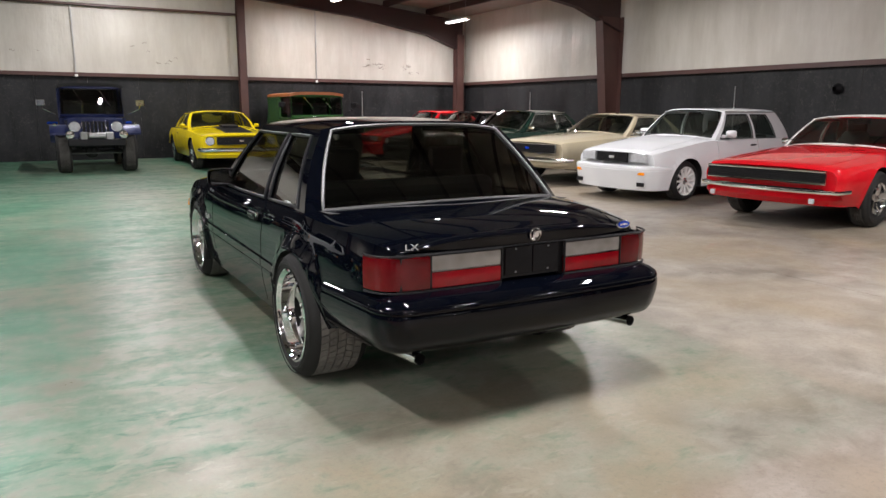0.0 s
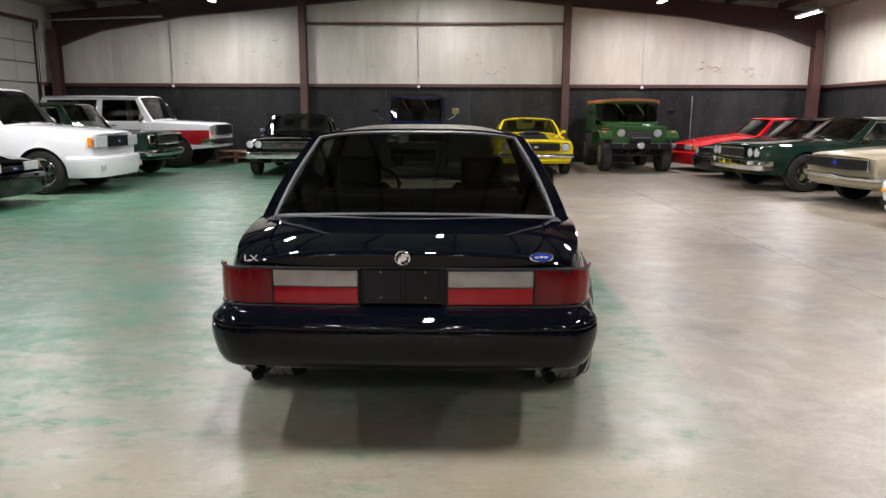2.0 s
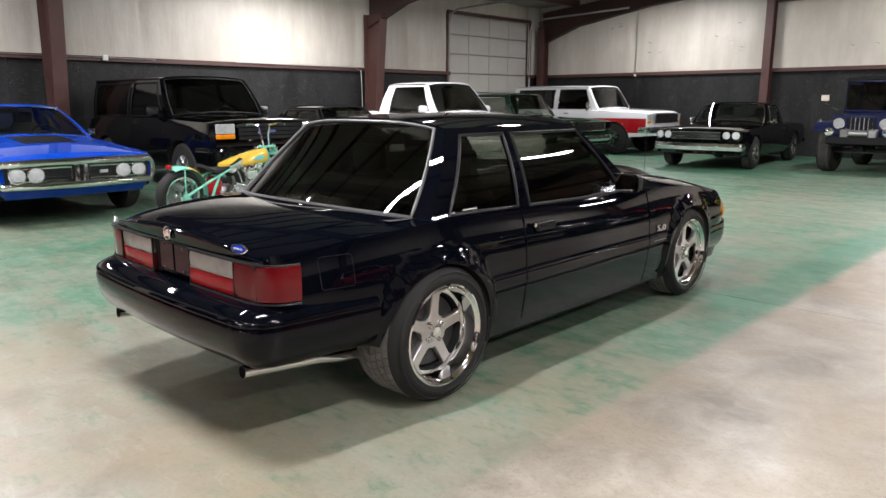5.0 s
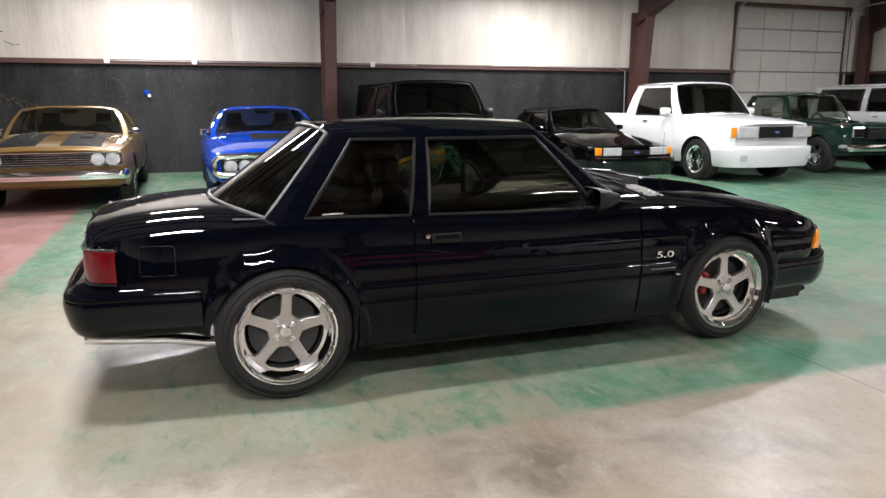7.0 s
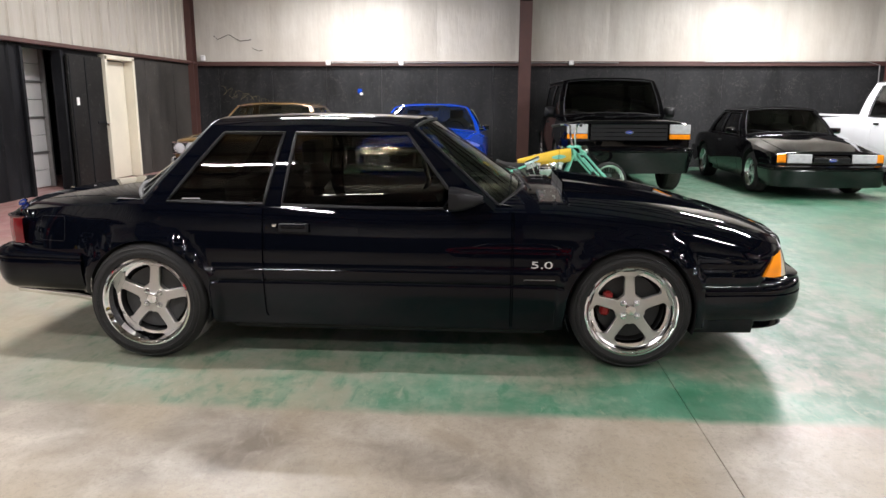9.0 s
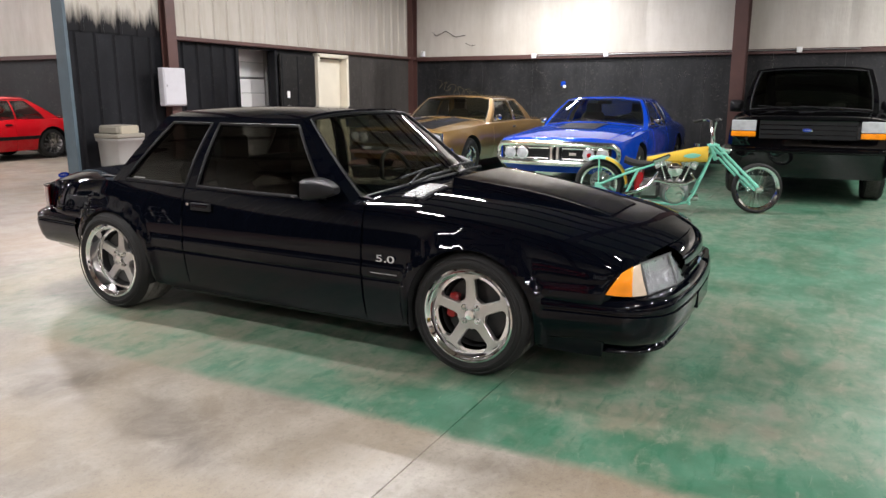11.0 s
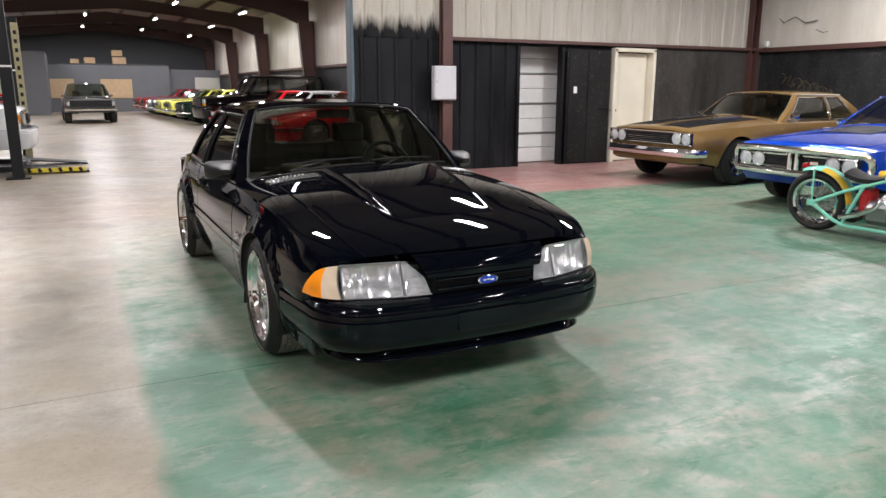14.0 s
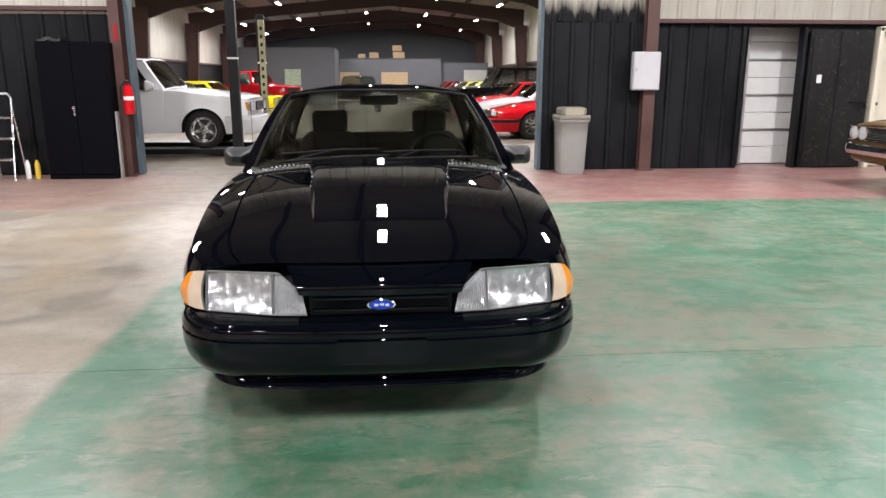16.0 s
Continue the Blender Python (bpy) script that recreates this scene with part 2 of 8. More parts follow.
M["dark_metal"] = surf("dark_metal", (0.05, 0.05, 0.05), 0.5, 0.6, var=0.2)
M["under"] = surf("underbody_black", (0.004, 0.004, 0.004), 0.9, var=0.3)
M["cabin"] = surf("grey_brown_upholstery", (0.07, 0.066, 0.06), 0.85, var=0.25, bump=0.3, bscale=220)
M["interior"] = surf("dark_grey_upholstery", (0.022, 0.021, 0.021), 0.85, var=0.2, bump=0.3, bscale=220)
M["red_interior"] = surf("red_upholstery", (0.16, 0.02, 0.02), 0.8, var=0.2)
M["glass"] = tinted("clear_car_glass", (0.56, 0.61, 0.57), 0.0, 1.5)
M["glass_dark"] = tinted("dark_tinted_glass", (0.22, 0.22, 0.2), 0.0, 1.36)
M["glass_ws"] = tinted("light_tinted_windscreen", (0.6, 0.63, 0.54), 0.0, 1.42)
M["lens_red"] = lamp_lens("red_lamp_lens", (0.3, 0.003, 0.009), 60, 2)
M["lens_deep"] = lamp_lens("deep_red_lamp_lens", (0.11, 0.0015, 0.004), 60, 2)
M["lens_glass"] = tinted("clear_lens_glass", (0.9, 0.91, 0.92), 0.02)
M["reflector"] = surf("bright_reflector", (0.72, 0.725, 0.735), 0.16, 0.7, var=0.12, scale=26, bump=0.0)
M["lens_smoke"] = lamp_lens("smoked_reverse_lens", (0.3, 0.28, 0.26), 60, 0)
M["lens_clear"] = lamp_lens("clear_headlamp_lens", (0.42, 0.43, 0.44), 45, 0, 0.08)
M["lens_pale_amber"] = lamp_lens("pale_amber_lens", (0.56, 0.44, 0.33), 45, 0, 0.08)
M["lamp_frame"] = surf("grey_lamp_frame", (0.09, 0.09, 0.09), 0.35)
M["lens_amber"] = lamp_lens("amber_lamp_lens", (0.85, 0.27, 0.01), 45, 2)
M["caliper"] = surf("red_brake_caliper", (0.2, 0.008, 0.008), 0.35)
M["badge_blue"] = paint("blue_enamel", (0.01, 0.04, 0.35), 0.1)
M["badge_white"] = surf("silver_lettering", (0.75, 0.75, 0.75), 0.25, 0.6, bump=0)
M["white_plastic"] = surf("white_plastic", (0.72, 0.72, 0.7), 0.4, var=0.06)
M["gold_chrome"] = surf("gold_mirror_glass", (0.7, 0.66, 0.4), 0.1, 1.0, bump=0)

# ---------------------------------------------------------------- the building's materials
X0, X1, Y0, Y1 = -11.6, 10.75, -6.05, 16.3      # inner faces of the room
HALL = -47.0
HALL_W, HALL_E = -7.05, 8.9                      # inner faces of the hall
BAND = 2.17                                     # top of the dark wall boards
EAVE, SLOPE, RIDGE = 3.62, 0.1, -0.45           # underside of the rafters


def rafter_z(x):
    return EAVE + SLOPE * (11.1 - abs(x - RIDGE))


RED_EDGE = -3.1                                 # north edge of the red walkway


def floor_material():
    """Bare concrete east of a ragged line, worn green paint west of it, a red walkway along the south wall."""
    m, t, p = nodes_of("worn_painted_concrete")
    pos = t.nodes.new("ShaderNodeNewGeometry").outputs["Position"]
    sep = t.nodes.new("ShaderNodeSeparateXYZ")
    link(t, pos, sep.inputs[0])
    x, y = sep.outputs[0], sep.outputs[1]
    shift = t.nodes.new("ShaderNodeMapping")
    shift.inputs["Location"].default_value = (13.71, 4.13, 0.37)
    link(t, pos, shift.inputs[0])
    o = shift.outputs[0]
    mp = t.nodes.new("ShaderNodeMapping")
    mp.inputs["Scale"].default_value = (1.0, 2.4, 1.0)
    mp.inputs["Rotation"].default_value = (0, 0, 0.35)
    link(t, o, mp.inputs[0])
    huge, big, mid = noise_node(t, 0.22, 3, 0.5, o), noise_node(t, 1.0, 2, 0.45, o, 0.3), noise_node(t, 2.3, 6, 0.62, o, 0.4)
    fine, tiny = noise_node(t, 8.0, 5, 0.65, o), noise_node(t, 50, 3, 0.6, o)
    wear, broad = noise_node(t, 1.5, 6, 0.62, mp.outputs[0], 0.6), noise_node(t, 0.62, 3, 0.55, o, 0.5)
    # bare concrete: warm grey, trowel clouds, brown stains, pale rubbed spots
    mottle = noise_node(t, 3.4, 8, 0.68, o, 0.5)
    tone = calc(t, "ADD", calc(t, "ADD", calc(t, "MULTIPLY", broad, 0.3), calc(t, "MULTIPLY", mottle, 0.4)), calc(t, "ADD", calc(t, "MULTIPLY", wear, 0.15), calc(t, "MULTIPLY", fine, 0.15)))
    bare = mixed(t, ramp(t, tone, 0.39, 0.61), (0.09, 0.072, 0.052), (0.34, 0.307, 0.258))
    bare = mixed(t, ramp(t, huge, 0.42, 0.6, 0, 0.25), bare, (0.31, 0.28, 0.235))
    ochre = noise_node(t, 0.9, 2, 0.45, o, 0.8)
    bare = mixed(t, ramp(t, ochre, 0.42, 0.66, 0, 0.75), bare, (0.245, 0.195, 0.13))
    bare = mixed(t, ramp(t, tiny, 0.5, 0.75, 0, 0.45), bare, (0.13, 0.108, 0.085))
    grit = noise_node(t, 130, 2, 0.6, o)
    bare = mixed(t, ramp(t, grit, 0.58, 0.72, 0, 0.4), bare, (0.09, 0.075, 0.06))
    rubbed = noise_node(t, 5.0, 5, 0.7, mp.outputs[0], 1.2)
    bare = mixed(t, ramp(t, rubbed, 0.55, 0.75, 0, 0.3), bare, (0.36, 0.33, 0.28))
    # green paint, thick in places and rubbed thin in others
    green = mixed(t, ramp(t, mid, 0.38, 0.64), (0.016, 0.098, 0.05), (0.05, 0.17, 0.104))
    green = mixed(t, ramp(t, fine, 0.45, 0.8, 0, 0.5), green, (0.1, 0.17, 0.115))
    wx = calc(t, "ADD", x, calc(t, "ADD", calc(t, "MULTIPLY", calc(t, "SUBTRACT", mid, 0.5), 0.1), calc(t, "MULTIPLY", calc(t, "SUBTRACT", fine, 0.5), 0.06)))
    wy = calc(t, "ADD", y, calc(t, "MULTIPLY", calc(t, "SUBTRACT", mid, 0.5), 0.25))
    inside = calc(t, "MULTIPLY", ramp(t, wx, 1.4, 1.48, 1, 0), ramp(t, wy, RED_EDGE - 0.05, RED_EDGE + 0.05))
    strip = calc(t, "MULTIPLY", ramp(t, wx, 1.0, 1.12), ramp(t, y, -0.9, 0.9))
    west = ramp(t, x, -2.4, -0.8, 0.5, 0.0)
    front = ramp(t, y, 1.0, 2.6, 0.0, 0.3)
    behind = calc(t, "MULTIPLY", ramp(t, y, -2.4, -0.8, -1.4, 0.0), ramp(t, x, -1.9, -0.8))
    cover = calc(t, "ADD", calc(t, "MULTIPLY", calc(t, "SUBTRACT", broad, 0.5), 2.2), calc(t, "MULTIPLY", calc(t, "SUBTRACT", wear, 0.5), 2.6))
    cover = calc(t, "ADD", cover, calc(t, "ADD", calc(t, "ADD", calc(t, "MULTIPLY", calc(t, "SUBTRACT", fine, 0.5), 2.8), calc(t, "MULTIPLY", calc(t, "SUBTRACT", mottle, 0.5), 2.2)), 0.5))
    cover = calc(t, "ADD", cover, calc(t, "ADD", calc(t, "ADD", west, front), calc(t, "ADD", behind, calc(t, "MULTIPLY", strip, 0.65))))
    thin = calc(t, "MULTIPLY", inside, ramp(t, cover, -0.95, 0.7, 0.14, 0.82))
    thick = calc(t, "MULTIPLY", inside, ramp(t, cover, 0.3, 1.5, 0.0, 0.92))
    col = mixed(t, thin, bare, mixed(t, ramp(t, mid, 0.4, 0.62), (0.135, 0.165, 0.115), (0.17, 0.205, 0.155)))
    col = mixed(t, thick, col, green)
    scrap = noise_node(t, 4.2, 7, 0.7, mp.outputs[0], 0.8)
    col = mixed(t, calc(t, "MULTIPLY", thin, ramp(t, scrap, 0.53, 0.63, 0, 0.75)), col, (0.014, 0.1, 0.05))
    col = mixed(t, calc(t, "MULTIPLY", inside, ramp(t, rubbed, 0.58, 0.72, 0, 0.45)), col, (0.29, 0.265, 0.21))
    # red walkway
    red = calc(t, "MULTIPLY", calc(t, "MULTIPLY", ramp(t, wy, RED_EDGE - 0.05, RED_EDGE + 0.05, 1, 0), ramp(t, y, -7.6, -7.5)), calc(t, "MULTIPLY", calc(t, "ADD", ramp(t, x, -2.6, -1.4, 1, 0.1), ramp(t, x, 2.2, 3.6, 0, 0.45)), ramp(t, x, -10.8, -10.4)))
    red = calc(t, "MULTIPLY", red, calc(t, "MAXIMUM", ramp(t, x, -4.5, -4.4, 1, 0), ramp(t, y, -6.1, -6.0)))
    rc = mixed(t, ramp(t, mid, 0.35, 0.7), (0.22, 0.07, 0.075), (0.34, 0.19, 0.18))
    col = mixed(t, calc(t, "MULTIPLY", red, ramp(t, tone, 0.4, 0.56, 0.4, 0.92)), col, rc)
    link(t, col, p.inputs["Base Color"])
    r = calc(t, "ADD", ramp(t, wear, 0.3, 0.7, 0.3, 0.46), ramp(t, fine, 0.3, 0.7, -0.05, 0.08))
    link(t, r, p.inputs["Roughness"])
    p.inputs["Specular IOR Level"].default_value = 0.5
    bumped(t, p, calc(t, "ADD", fine, calc(t, "MULTIPLY", tiny, 0.3)), 0.08, 0.004)
    return m


def vinyl_material():
    """Old white vinyl-faced insulation: sagging, with yellowed streaks and scuffs."""
    m, t, p = nodes_of("white_insulation_facing")
    o = t.nodes.new("ShaderNodeNewGeometry").outputs["Position"]
    mp = t.nodes.new("ShaderNodeMapping")
    mp.inputs["Scale"].default_value = (1, 1, 0.18)
    link(t, o, mp.inputs[0])
    streak, cloud, fine = noise_node(t, 2.6, 5, 0.65, mp.outputs[0]), noise_node(t, 0.8, 4, 0.6, o), noise_node(t, 24, 4, 0.6, o)
    col = mixed(t, ramp(t, streak, 0.35, 0.7), (0.57, 0.545, 0.485), (0.46, 0.43, 0.37))
    col = mixed(t, ramp(t, cloud, 0.45, 0.75, 0, 0.5), col, (0.41, 0.375, 0.31))
    col = mixed(t, ramp(t, fine, 0.66, 0.8, 0, 0.3), col, (0.3, 0.27, 0.22))
    link(t, col, p.inputs["Base Color"])
    p.inputs["Roughness"].default_value = 0.48
    bumped(t, p, calc(t, "ADD", streak, calc(t, "MULTIPLY", cloud, 1.5)), 0.5, 0.05)
    return m


def board_material(name, col, scuffs=0.5):
    """Black painted wall boards with chalky scuffs, drips and bare scratches."""
    m, t, p = nodes_of(name)
    g = t.nodes.new("ShaderNodeNewGeometry").outputs["Position"]
    mp = t.nodes.new("ShaderNodeMapping")
    mp.inputs["Scale"].default_value = (1, 1, 0.3)
    link(t, g, mp.inputs[0])
    rnd = t.nodes.new("ShaderNodeObjectInfo").outputs["Random"]
    big, fine = noise_node(t, 1.5, 6, 0.7, mp.outputs[0]), noise_node(t, 14, 5, 0.7, g, 1.5)
    col_ = mixed(t, ramp(t, big, 0.35, 0.7), [c * 0.55 for c in col], [c * 2.0 for c in col])
    col_ = mixed(t, calc(t, "MULTIPLY", rnd, 0.35), col_, [c * 0.6 for c in col])
    col_ = mixed(t, ramp(t, fine, 0.56, 0.74, 0, scuffs), col_, (0.075, 0.072, 0.066))
    rub = noise_node(t, 3.2, 3, 0.6, g, 1.0)
    spot = noise_node(t, 46, 2, 0.6, g, 0.4)
    hit = calc(t, "MULTIPLY", ramp(t, rub, 0.52, 0.66), ramp(t, spot, 0.6, 0.68, 0, 0.8 * scuffs))
    col_ = mixed(t, hit, col_, (0.2, 0.19, 0.17))
    p.inputs["Specular IOR Level"].default_value = 0.22 if scuffs > 0.3 else 0.12
    link(t, col_, p.inputs["Base Color"])
    link(t, ramp(t, big, 0.3, 0.7, 0.38, 0.62), p.inputs["Roughness"])
    bumped(t, p, fine, 0.15, 0.004)
    return m


def south_upper_material():
    """Ribbed white sheet, sprayed black to a ragged edge beside the opening."""
    m, t, p = nodes_of("white_sheet_with_black_overspray")
    o = t.nodes.new("ShaderNodeNewGeometry").outputs["Position"]
    sep = t.nodes.new("ShaderNodeSeparateXYZ")
    link(t, o, sep.inputs[0])
    mp = t.nodes.new("ShaderNodeMapping")
    mp.inputs["Scale"].default_value = (1, 1, 0.12)
    link(t, o, mp.inputs[0])
    st, fine = noise_node(t, 5.0, 5, 0.7, mp.outputs[0]), noise_node(t, 9, 4, 0.6, o)
    white = mixed(t, ramp(t, st, 0.35, 0.7), (0.47, 0.445, 0.39), (0.37, 0.34, 0.285))
    edge = calc(t, "ADD", sep.outputs[2], calc(t, "MULTIPLY", calc(t, "SUBTRACT", st, 0.5), 0.9))
    black = calc(t, "MULTIPLY", ramp(t, edge, 2.32, 2.55, 1, 0), ramp(t, sep.outputs[0], -4.05, -4.0))
    link(t, mixed(t, black, white, (0.006, 0.006, 0.007)), p.inputs["Base Color"])
    p.inputs["Roughness"].default_value = 0.5
    p.inputs["Specular IOR Level"].default_value = 0.15
    bumped(t, p, fine, 0.08, 0.003)
    return m


M["floor"] = floor_material()
M["vinyl"] = vinyl_material()
M["board"] = board_material("black_wall_board", (0.017, 0.0173, 0.0182), 0.75)
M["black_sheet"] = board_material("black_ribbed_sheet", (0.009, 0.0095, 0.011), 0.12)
M["scuffed_board"] = board_material("scuffed_black_board", (0.045, 0.042, 0.038), 0.95)
M["south_upper"] = south_upper_material()
M["iron"] = surf("red_oxide_steel", (0.075, 0.034, 0.028), 0.5, var=0.25, scale=3, bump=0.12, bscale=60)
M["iron_dark"] = surf("dark_oxide_steel", (0.042, 0.02, 0.018), 0.55, var=0.25, scale=3, bump=0.12, bscale=60)
M["roof_sheet"] = surf("roof_insulation", (0.24, 0.22, 0.185), 0.6, var=0.18, scale=1.5, bump=0.2, bscale=6, dist=0.02)
M["joint"] = surf("joint_filler", (0.15, 0.115, 0.085), 0.8)
M["door_white"] = surf("cream_door_paint", (0.66, 0.62, 0.5), 0.45, var=0.1, scale=2)
M["roller_white"] = surf("white_door_panel", (0.48, 0.47, 0.43), 0.4, var=0.08, scale=2)
M["galv"] = surf("galvanised_steel", (0.42, 0.42, 0.41), 0.4, 0.8, var=0.2, scale=8)
M["blue_steel"] = surf("blue_grey_painted_steel", (0.06, 0.09, 0.11), 0.45, var=0.2)
M["grey_wall"] = surf("grey_painted_wall", (0.1, 0.105, 0.115), 0.6, var=0.12, scale=1)
M["cardboard"] = surf("tan_board", (0.42, 0.3, 0.18), 0.8, var=0.15)
M["wood"] = surf("old_timber", (0.17, 0.095, 0.055), 0.7, var=0.3, scale=8)


def glow(name, col, power):
    m, t, p = nodes_of(name)
    p.inputs["Base Color"].default_value = (*col, 1)
    p.inputs["Emission Color"].default_value = (*col, 1)
    p.inputs["Emission Strength"].default_value = power
    return m


M["tube"] = glow("lit_strip_tube", (1.0, 0.965, 0.99), TUBE_POWER)


# ---------------------------------------------------------------- floor: slabs with sawn joints
def build_floor():
    base = lone("floor", Geo().box((-0.4, -15.5, -0.075), (23.0, 66, 0.1)), M["joint"], "worn green and bare polished concrete floor", "floor", kind="structure")
    xs = [-12.0, -4.06, 3.45, 11.2]
    ys = [-48.0, -40.2, -34.3, -27.6, -20.4, -13.2, -5.9, 1.46, 8.8, 16.5]
    for i in range(len(xs) - 1):
        for j in range(len(ys) - 1):
            g = Geo().box(((xs[i] + xs[i + 1]) / 2, (ys[j] + ys[j + 1]) / 2, -0.03), (xs[i + 1] - xs[i] - 0.004, ys[j + 1] - ys[j] - 0.004, 0.06), 0.001)
            part("floor_slab", g, M["floor"], base)


# ---------------------------------------------------------------- walls
def wall_run(name, label, a, b, normal, top, joints=1.22, upper=None, holes=()):
    """A straight wall from a to b (plan), dark boards below and white facing above; normal points into the room."""
    a, b, n = Vector((*a, 0)), Vector((*b, 0)), Vector((*normal, 0))
    d = (b - a).normalized()
    L = (b - a).length
    rot = Matrix(((d.x, n.x, 0, 0), (d.y, n.y, 0, 0), (0, 0, 1, 0), (0, 0, 0, 1)))

    def place(s, o, z):
        return a + d * s + n * o + Vector((0, 0, z))
    spans, s0 = [], 0.0
    for h0, h1, hz in sorted(holes):
        spans.append((s0, h0, 0))
        spans.append((h0, h1, hz))
        s0 = h1
    spans.append((s0, L, 0))
    core = Geo()
    for s, e, z in spans:
        if e - s > 0.01:
            core.box(place((s + e) / 2, -0.1, (z + 6.0) / 2), (e - s, 0.1, 6.0 - z), m=rot.to_3x3().to_4x4())
    w = lone(name, core, M["galv"], label, "wall", kind="structure")
    for s, e, z in spans:
        if z >= BAND:
            continue
        k = s
        while k < e - 0.02:
            k1 = min(e, k + joints)
            off = RNG.uniform(0.0, 0.0012)
            part("wall_board", Geo().box(place((k + k1) / 2, 0.004 + off, BAND / 2), (k1 - k - 0.0025, 0.018, BAND), 0.0012, rot.to_3x3().to_4x4()), M["board"], w)
            k = k1
    # facing: sagging between the girts, pinched at the seams
    seams = upper or 1.83
    for s, e, z in spans:
        k = s
        while k < e - 0.02:
            k1 = min(e, k + seams)
            z0 = max(z, BAND + 0.03)
            z1 = 5.7

            def fn(u, v, k=k, k1=k1, z0=z0, z1=z1):
                q = place(lerp(k, k1, u), 0, lerp(z0, z1, v))
                sag = 0.05 * math.sin(math.pi * u) ** 0.6 * (math.sin(math.pi * min(1, v * 2.1)) ** 2 * 0.7 + 0.3) + 0.015 * noise.noise(q * 1.3)
                return q + n * (0.02 + sag)
            part("insulation_sheet", Geo().grid(patch(fn, 10, 14)), M["vinyl"], w, sharp=80)
            k = k1
    g = Geo()
    for s, e, z in spans:
        if z < BAND:
            g.box(place((s + e) / 2, 0.06, BAND + 0.03), (e - s, 0.11, 0.055), 0.006, rot.to_3x3().to_4x4())
            g.box(place((s + e) / 2, 0.108, BAND - 0.01), (e - s, 0.012, 0.05), 0.003, rot.to_3x3().to_4x4())
    part("girt", g, M["iron"], w)
    return w, place, rot.to_3x3().to_4x4()


def h_column(x, y, z1, depth, width, along, mat="iron", name="column", taper=0.0, base=0.0):
    """A rolled or welded H column; along: 'x' or 'y' is the way its web runs; taper widens it to the top."""
    g = Geo()
    for s in (-1, 1):
        b0, b1 = depth / 2, depth / 2 + taper
        rows = []
        for z, o in ((0, b0), (z1, b1)):
            rows.append((z, o))
        for (za, oa), (zb, ob) in zip(rows, rows[1:]):
            f = []
            for z, o in ((za, oa), (zb, ob)):
                o = o * s if s * base >= 0 or taper == 0 else s * b0
                q = [(o - 0.008, -width / 2), (o + 0.008, -width / 2), (o + 0.008, width / 2), (o - 0.008, width / 2)]
                f.append([Vector((x + p, y + r, z)) if along == "x" else Vector((x + r, y + p, z)) for p, r in q])
            g.grid(f, closed=True)
    o0, o1 = depth / 2, depth / 2 + taper
    lo = (-(o0 if base > 0 or taper == 0 else o0), o0)
    hi = (-(o1 if base < 0 or taper == 0 else o0), o1 if base > 0 or taper == 0 else o0)
    f = []
    for z, (a, b) in ((0, lo), (z1, hi)):
        q = [(a, -0.005), (b, -0.005), (b, 0.005), (a, 0.005)]
        f.append([Vector((x + p, y + r, z)) if along == "x" else Vector((x + r, y + p, z)) for p, r in q])
    g.grid(f, closed=True)
    g.box((x, y, 0.01), (depth + 0.1, width + 0.08, 0.02) if along == "x" else (width + 0.08, depth + 0.1, 0.02), 0.003)
    return lone(name, g, M[mat], "red oxide steel column standing at the wall", "column", kind="structure")


def rafter(y, lo=X0, hi=X1, mat="iron_dark"):
    """A welded roof frame beam over the whole width, deeper at the columns."""
    g = Geo()
    xs = [lo + 0.25, lo + 1.6, lo + 4.0, RIDGE, hi - 4.0, hi - 1.6, hi - 0.25]
    deep = [0.95, 0.6, 0.45, 0.5, 0.45, 0.6, 0.95]
    top = [rafter_z(x) + 0.5 for x in xs]
    for dz, wd in ((0.0, 0.1), (1.0, 0.1)):
        f = []
        for x, d, z in zip(xs, deep, top):
            zz = z - d * dz
            f.append([(x, y - wd, zz - 0.008), (x, y + wd, zz - 0.008), (x, y + wd, zz + 0.008), (x, y - wd, zz + 0.008)])
        g.grid(f, closed=True)
    g.grid([[(x, y, z - d) for x, d, z in zip(xs, deep, top)], [(x, y, z) for x, z in zip(xs, top)]])
    return lone("roof_frame", g, M[mat], "dark red steel roof frame beam", "beam", kind="structure")


strip_glow = bpy.data.lights.new("strip_glow", "AREA")
strip_glow.shape, strip_glow.size, strip_glow.size_y = "RECTANGLE", 0.11, 1.18
strip_glow.energy, strip_glow.color = STRIP_WATTS, (1.0, 0.965, 0.99)
hall_glow = strip_glow.copy()
hall_glow.energy = HALL_WATTS


def strip_light(x, y, glow=strip_glow):
    z = rafter_z(x) + 0.06
    lamp = thing("strip_light", "lit white strip light hung under the roof", "light", pose(x, y, z), "strip lights under the roof")
    body = Geo().box((0, 0, 0.03), (0.13, 1.24, 0.05), 0.008)
    part("housing", body, M["white_plastic"], lamp)
    for s in (-1, 1):
        part("tube", Geo().tube([(s * 0.036, -0.59, -0.008), (s * 0.036, 0.59, -0.008)], 0.017, 8), M["tube"], lamp)
        part("end_cap", Geo().box((0, s * 0.605, -0.004), (0.12, 0.02, 0.04), 0.004), M["white_plastic"], lamp)
    glow_ = new("tube_glow", glow)
    glow_.parent = lamp
    glow_.matrix_basis = pose(0, 0, -0.03)
    for s in (-1, 1):
        part("hanger", Geo().tube([(0, s * 0.45, 0.05), (0, s * 0.45, 0.7)], 0.004, 5), M["galv"], lamp)
    return lamp


